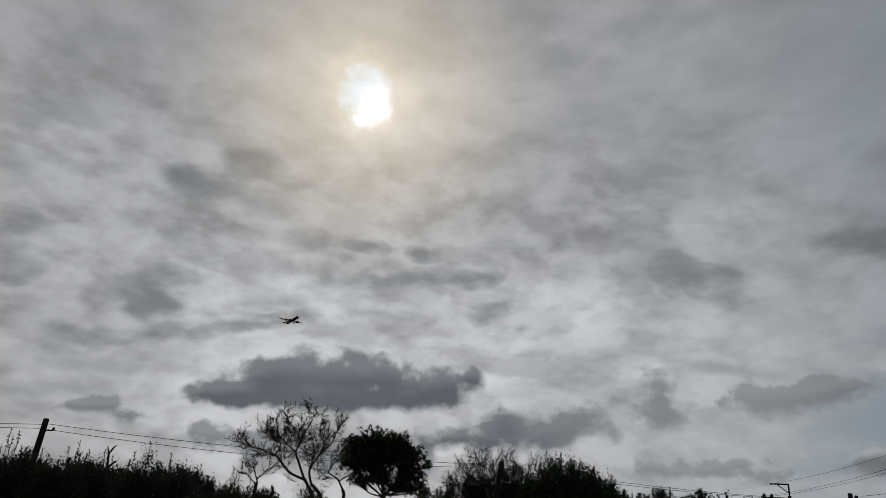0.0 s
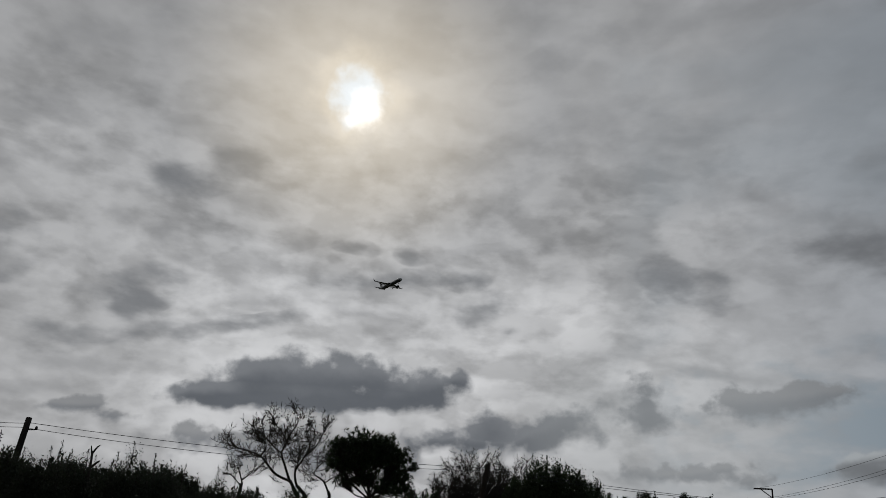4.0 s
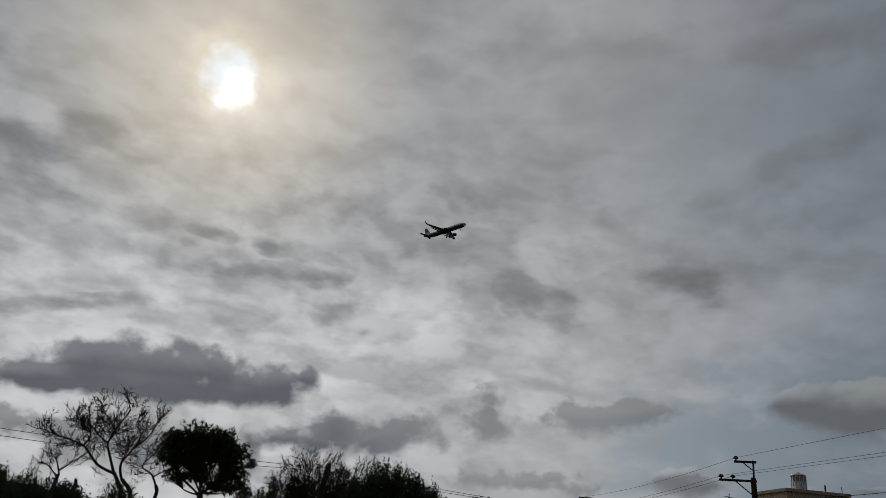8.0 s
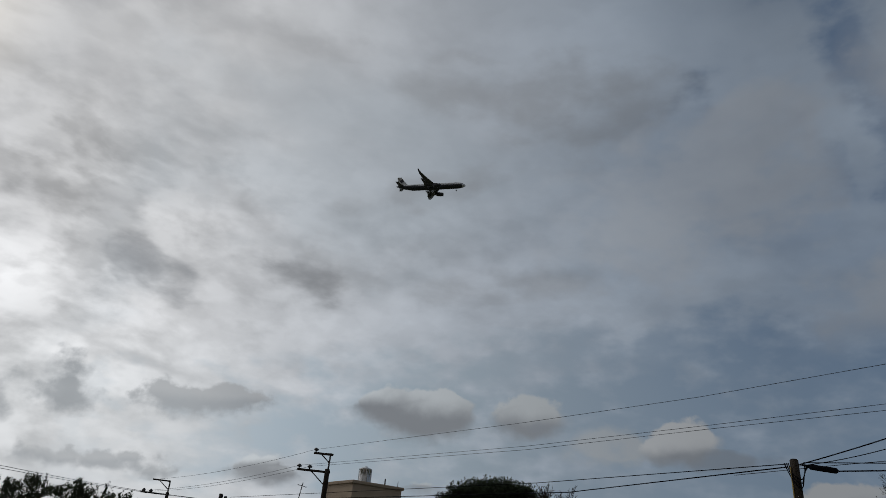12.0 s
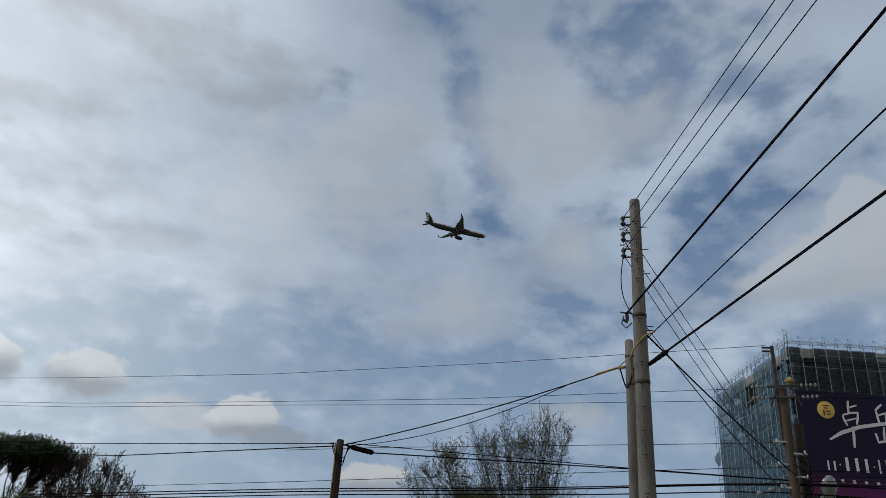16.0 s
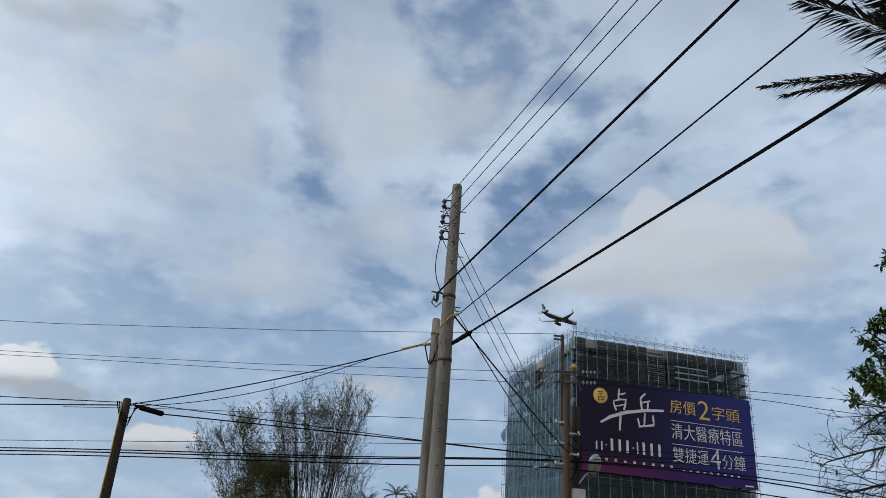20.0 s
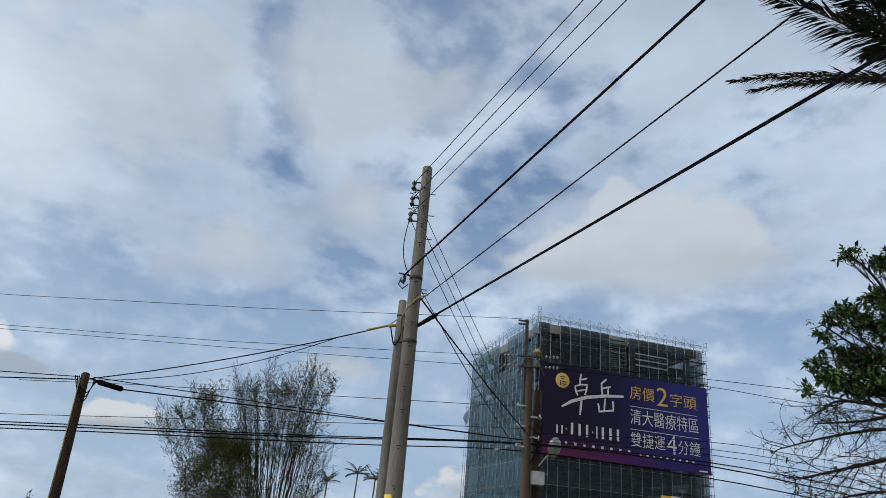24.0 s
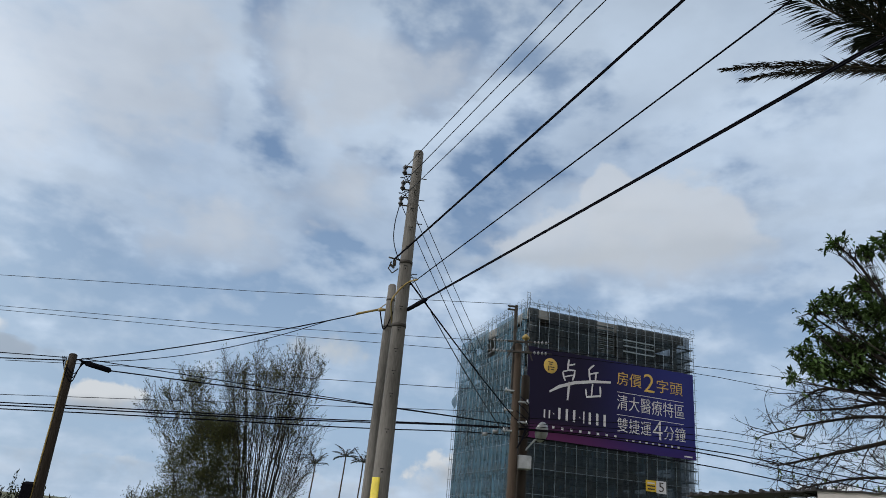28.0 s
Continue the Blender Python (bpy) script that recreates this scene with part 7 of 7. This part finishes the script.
def dark_shed():
    m = Matrix.Translation(spot(35.8, 46)) @ pose(0, 0, 0, 0, 0, -36)
    s = thing("shed", "dark metal shed with a shallow pitched roof", "shed", m)
    left, right, ridge, deep = -4.3, 4.9, 0.5, 6.0
    zl, zr, zt = 4.15, 4.55, 5.05
    outline = [(left, zl), (ridge, zt), (right, zr)]
    g = Geo()
    for y in (0.0, 0.12):
        g.v += [(left, y, 0), (right, y, 0), (right, y, zr), (ridge, y, zt), (left, y, zl)]
    g.f += [(0, 1, 2, 3, 4), (9, 8, 7, 6, 5)] + [(i, (i + 1) % 5 + 0, (i + 1) % 5 + 5, i + 5) for i in range(5)]
    g.s += [False] * 7
    part("gable_wall", g, ROOF_DARK, s)
    part("gable_wall", g.mesh("gable_wall", ROOF_DARK), None, s, "", pose(0, deep, 0))
    for x, z in ((left, zl), (right, zr)):
        part("side_wall", Geo().box((0.1, deep - 0.2, z - 0.1), pose(x - math.copysign(0.06, x), deep / 2 + 0.06, z / 2 - 0.05)), ROOF_DARK, s)
    for (xa, za), (xb, zb) in ((outline[0], outline[1]), (outline[1], outline[2])):
        n = 24
        r = Geo()
        for i in range(n + 1):
            u = i / n
            x, z = xa + (xb - xa) * u, za + (zb - za) * u + 0.06
            for y in (-0.3, deep + 0.4):
                r.v += [(x, y, z + (0.03 if i % 2 else 0.0)), (x, y, z - 0.05 + (0.03 if i % 2 else 0.0))]
        for i in range(n):
            a = i * 4
            r.f += [(a, a + 4, a + 6, a + 2), (a + 1, a + 3, a + 7, a + 5), (a, a + 1, a + 5, a + 4), (a + 2, a + 6, a + 7, a + 3)]
            r.s += [False] * 4
        part("roof_sheet", r, ROOF_DARK, s)
    part("aerial_mast", Geo().tube([(-0.9, 1.0, zt - 0.2), (-0.75, 1.0, zt + 0.95)], 0.03, 5).tube([(-1.05, 1.0, zt + 0.8), (-0.5, 1.0, zt + 0.7)], 0.02, 4), STEEL_DARK, s, "thin roof aerial mast")


def lane_shed():
    m = Matrix.Translation(spot(126.2, 17)) @ pose(0, 0, 0, 0, 0, -126.2)
    s = thing("shed", "low shed with a corrugated roof and pale fascia", "shed", m)
    part("wall", Geo().box((6.0, 0.15, 2.55), pose(3.0, 0.4, 1.275)), WALL_GREY, s)
    part("wall", Geo().box((0.15, 4.0, 2.55), pose(0.08, 2.5, 1.275)), WALL_GREY, s)
    part("fascia", Geo().box((6.2, 0.06, 0.42), pose(3.05, 0.0, 2.86), 0.01), WALL_GREY, s, "pale grey fascia board")
    r = Geo()
    n = 40
    for i in range(n + 1):
        x = -2.6 + 8.8 * i / n
        zz = 3.09 + min(0, x) * 0.1 + 0.025 * math.sin(i * math.pi / 1.0) + (0.02 if i % 2 else 0)
        for y, dz in ((-0.08, 0.0), (4.5, 0.25)):
            r.v += [(x, y, zz + dz), (x, y, zz + dz - 0.03)]
    for i in range(n):
        a = i * 4
        r.f += [(a, a + 4, a + 6, a + 2), (a + 1, a + 3, a + 7, a + 5), (a, a + 1, a + 5, a + 4), (a + 2, a + 6, a + 7, a + 3)]
        r.s += [False] * 4
    part("roof_sheet", r, ROOF_DARK, s, "dark corrugated roof sheet")
    for k in range(14):
        part("roof_rib", Geo().tube([(-2.5 + 0.2 * k, -0.1, 3.12 - 0.25 + 0.02 * k), (-2.5 + 0.2 * k, 4.4, 3.36 - 0.25 + 0.02 * k)], 0.04, 6), ROOF_DARK, s)
    part("post", Geo().box((0.12, 0.12, 2.75), pose(-2.4, 0.3, 1.375), 0.01), STEEL_DARK, s)
    part("post", Geo().box((0.12, 0.12, 2.75), pose(-2.4, 4.0, 1.375), 0.01), STEEL_DARK, s)


beige_house()
dark_shed()
lane_shed()

# ---- the airliner on its approach ----
def wing_geo(stations):
    """A wing of aerofoil sections: (x, y of the leading edge, z, chord, thickness)."""
    g = Geo()
    prof = [(0, 0), (0.03, 0.35), (0.12, 0.75), (0.3, 1.0), (0.55, 0.8), (0.8, 0.4), (1.0, 0.03), (0.8, -0.12), (0.5, -0.3), (0.25, -0.42), (0.08, -0.35)]
    n = len(prof)
    for x, y, z, chord, thick in stations:
        g.v += [(x, y - c * chord, z + h * thick * 0.5) for c, h in prof]
    for i in range(len(stations) - 1):
        for j in range(n):
            k = (j + 1) % n
            g.f.append((i * n + j, i * n + k, (i + 1) * n + k, (i + 1) * n + j))
            g.s.append(True)
    g.f += [tuple(range(n)), tuple((len(stations) - 1) * n + j for j in reversed(range(n)))]
    g.s += [False, False]
    return g


def fin_geo(stations):
    """An upright aerofoil: (z, y of the leading edge, chord, thickness)."""
    g = Geo()
    prof = [(0, 0), (0.08, 0.6), (0.3, 1.0), (0.7, 0.6), (1.0, 0.03), (0.7, -0.6), (0.3, -1.0), (0.08, -0.6)]
    n = len(prof)
    for z, y, chord, thick in stations:
        g.v += [(h * thick * 0.5, y - c * chord, z) for c, h in prof]
    for i in range(len(stations) - 1):
        for j in range(n):
            k = (j + 1) % n
            g.f.append((i * n + j, i * n + k, (i + 1) * n + k, (i + 1) * n + j))
            g.s.append(True)
    g.f += [tuple(range(n)), tuple((len(stations) - 1) * n + j for j in reversed(range(n)))]
    g.s += [False, False]
    return g


def airliner():
    a = thing("airliner", "white twin-engine airliner with a dark belly, wheels down for landing", "aircraft")
    R = 1.98
    L = 44.5
    prof = [(22.25, 0.02, -0.35), (21.9, 0.5, -0.32), (21.2, 0.98, -0.25), (20.2, 1.4, -0.12), (18.9, 1.75, -0.02), (17.2, 1.94, 0.0), (15.0, R, 0.0), (8, R, 0), (0, R, 0), (-8, R, 0),
            (-11.5, 1.95, 0.05), (-14.5, 1.7, 0.25), (-17.5, 1.25, 0.6), (-20, 0.75, 0.95), (-21.6, 0.4, 1.15), (-22.25, 0.2, 1.2)]
    n = 28
    g, belly = Geo(), Geo()
    for y, r, z in prof:
        g.v += [(r * math.cos(2 * math.pi * j / n), y, z + 1.03 * r * math.sin(2 * math.pi * j / n)) for j in range(n)]
    for i in range(len(prof) - 1):
        for j in range(n):
            g.f.append((i * n + j, (i + 1) * n + j, (i + 1) * n + (j + 1) % n, i * n + (j + 1) % n))
            g.s.append(True)
    me = g.mesh("fuselage", JET_WHITE, JET_BELLY)
    for p in me.polygons:
        c = p.center
        if c.z < 0.0 + 0.09 * max(0.0, -c.y - 6) and c.y < 20.6:
            p.material_index = 1
    part("fuselage", me, None, a, "white fuselage with a dark belly")
    part("wing_box", Geo().turned([(0, -5.5), (0.9, -5.0), (1.25, -2.5), (1.3, 1.0), (1.1, 4.0), (0, 5.2)], 16, pose(0, 0.5, -1.25, -90) @ Matrix.Diagonal((1.45, 0.75, 1, 1))), JET_BELLY, a)
    for s in (1, -1):
        st = [(1.6 * s, 5.6, -1.25, 7.4, 1.0), (6.2 * s, 2.9, -0.9, 4.6, 0.62), (11.5 * s, 0.1, -0.35, 3.3, 0.42), (16.6 * s, -2.5, 0.25, 1.9, 0.24), (17.3 * s, -3.0, 0.6, 1.5, 0.18), (17.75 * s, -3.9, 1.6, 1.0, 0.12), (17.95 * s, -4.7, 2.9, 0.5, 0.06)]
        if s < 0:
            st = st[::-1]
        w = part("wing", wing_geo(st), JET_GREY, a, "grey swept wing with an upturned tip")
        part("flap", wing_geo([(2.2 * s, -1.6, -1.75, 2.1, 0.25), (6.0 * s, -1.4, -1.3, 1.7, 0.2), (11.8 * s, -3.0, -0.65, 1.2, 0.14)][::s]), JET_GREY, w)
        for x, y, z in ((4.4, -1.2, -1.65), (8.0, -2.0, -1.1), (10.8, -2.8, -0.85)):
            part("flap_fairing", Geo().turned([(0, 1.4), (0.16, 0.9), (0.2, 0), (0.1, -1.1), (0, -1.4)], 8, pose(x * s, y, z, -90)), JET_GREY, w)
        e = part("engine", Geo().turned([(0.85, 2.3), (1.08, 2.2), (1.22, 1.5), (1.25, 0.4), (1.1, -1.2), (0.85, -2.1), (0.8, -2.1), (0.85, 0.5), (0.92, 2.2), (0.85, 2.3)], 20, pose(5.75 * s, 5.0, -2.55, -90)), JET_BELLY, a, "dark engine nacelle")
        part("fan", Geo().turned([(0, 1.75), (0.3, 1.3), (0.9, 1.2), (0.9, 1.1), (0, 1.1)], 16, pose(5.75 * s, 5.0, -2.55, -90)), RUBBER, e)
        part("exhaust_cone", Geo().turned([(0.6, -1.9), (0.55, -2.5), (0.2, -3.2), (0, -3.4)], 14, pose(5.75 * s, 5.0, -2.55, -90)), STEEL_DARK, e)
        part("pylon", Geo().box((0.35, 3.6, 1.1), pose(5.75 * s, 3.4, -1.35), 0.1), JET_GREY, e)
        part("tailplane", wing_geo([(0.4 * s, -16.3, 0.75, 4.0, 0.4), (6.2 * s, -20.0, 1.35, 1.6, 0.15)][::s]), JET_GREY, a)
        gear = part("main_gear", Geo().tube([(3.8 * s, -0.9, -1.3), (3.8 * s, -1.0, -3.6)], 0.14, 8).tube([(3.4 * s, -1.0, -3.6), (4.2 * s, -1.0, -3.6)], 0.1, 6).tube([(3.8 * s, -0.9, -2.6), (2.4 * s, -0.8, -1.7)], 0.08, 6), STEEL, a, "extended landing gear")
        for x in (3.42, 4.18):
            part("wheel", Geo().turned([(0.25, -0.2), (0.52, -0.2), (0.58, -0.1), (0.58, 0.1), (0.52, 0.2), (0.25, 0.2)], 16, pose(x * s, -1.0, -3.6, 0, 90)), RUBBER, gear)
        part("gear_door", Geo().box((0.08, 1.6, 1.5), pose(4.35 * s, -0.9, -2.1, 0, 8 * s)), JET_GREY, gear)
    part("nose_gear", Geo().tube([(0, 16.2, -1.8), (0, 16.4, -3.6)], 0.1, 8).tube([(-0.3, 16.4, -3.6), (0.3, 16.4, -3.6)], 0.07, 6), STEEL, a)
    for x in (-0.24, 0.24):
        part("nose_wheel", Geo().turned([(0.18, -0.11), (0.36, -0.11), (0.38, 0), (0.36, 0.11), (0.18, 0.11)], 14, pose(x, 16.4, -3.6, 0, 90)), RUBBER, a)
    fin = part("tail_fin", fin_geo([(1.3, -13.5, 7.2, 0.6), (2.2, -15.0, 5.9, 0.5), (7.9, -19.4, 2.5, 0.22)]), JET_WHITE, a, "white tail fin")
    for s in (1, -1):
        part("fin_emblem", Geo().box((0.04, 1.9, 2.0), pose(0.26 * s, -18.9, 5.0, 38)), JET_BELLY, fin, "dark emblem patch")
        for k in range(24):
            part("cabin_window", Geo().box((0.03, 0.24, 0.34), pose(1.955 * s, 14.0 - 1.1 * k, 0.35), 0.01), JET_GREY, a)
        part("cockpit_window", Geo().box((0.05, 1.0, 0.45), pose(1.12 * s, 20.2, 0.75, 0, 0, 30 * s), 0.02), JET_BELLY, a)
    return a


plane = airliner()


HEAD, PITCH = -145.2, 3.0


def motions():
    """The airliner's straight approach from the far north-west to the south."""
    walk(plane, [
        (0.0, pose(-205.4, 920.5, 245.7, PITCH, 0, HEAD)),
        (1.0, pose(-166.2, 868.6, 244.5, PITCH, 0, HEAD)),
        (2.0, pose(-126.9, 816.6, 242.9, PITCH, 0, HEAD)),
        (3.2, pose(-79.7, 754.4, 241.1, PITCH, 0, HEAD)),
        (4.5, pose(-29.6, 686.8, 238.5, PITCH, 0, HEAD)),
        (5.5, pose(9.5, 634.6, 237.2, PITCH, 0, HEAD)),
        (6.5, pose(48.9, 582.5, 235.2, PITCH, 0, HEAD)),
        (7.5, pose(88.6, 530.0, 233.4, PITCH, 0, HEAD)),
        (8.5, pose(128.1, 477.0, 231.7, PITCH, 0, HEAD)),
        (9.5, pose(167.2, 424.1, 229.2, PITCH, 0, HEAD)),
        (10.5, pose(206.2, 370.6, 226.5, PITCH, 0, HEAD)),
        (11.5, pose(244.0, 317.3, 223.6, PITCH, 0, HEAD)),
        (12.5, pose(280.7, 263.7, 221.4, PITCH, 0, HEAD)),
        (13.5, pose(317.3, 210.1, 218.7, PITCH, 0, HEAD)),
        (14.5, pose(352.7, 159.0, 215.7, PITCH, 0, HEAD)),
        (15.5, pose(387.8, 107.8, 212.6, PITCH, 0, HEAD)),
        (16.5, pose(424.2, 52.5, 209.3, PITCH, 0, HEAD)),
        (17.5, pose(459.7, -2.9, 206.1, PITCH, 0, HEAD)),
        (18.5, pose(494.7, -57.5, 202.6, PITCH, 0, HEAD)),
        (19.5, pose(529.7, -111.3, 198.5, PITCH, 0, HEAD)),
        (20.5, pose(565.2, -164.2, 192.5, PITCH, 0, HEAD)),
        (22.5, pose(633.4, -273.6, 181.9, PITCH, 0, HEAD)),
        (25.0, pose(716.8, -411.0, 167.5, PITCH, 0, HEAD)),
        (26.0, pose(749.9, -465.1, 162.6, PITCH, 0, HEAD)),
        (27.0, pose(782.8, -519.2, 157.3, PITCH, 0, HEAD)),
        (28.0, pose(815.0, -574.3, 151.4, PITCH, 0, HEAD)),
    ])


motions()
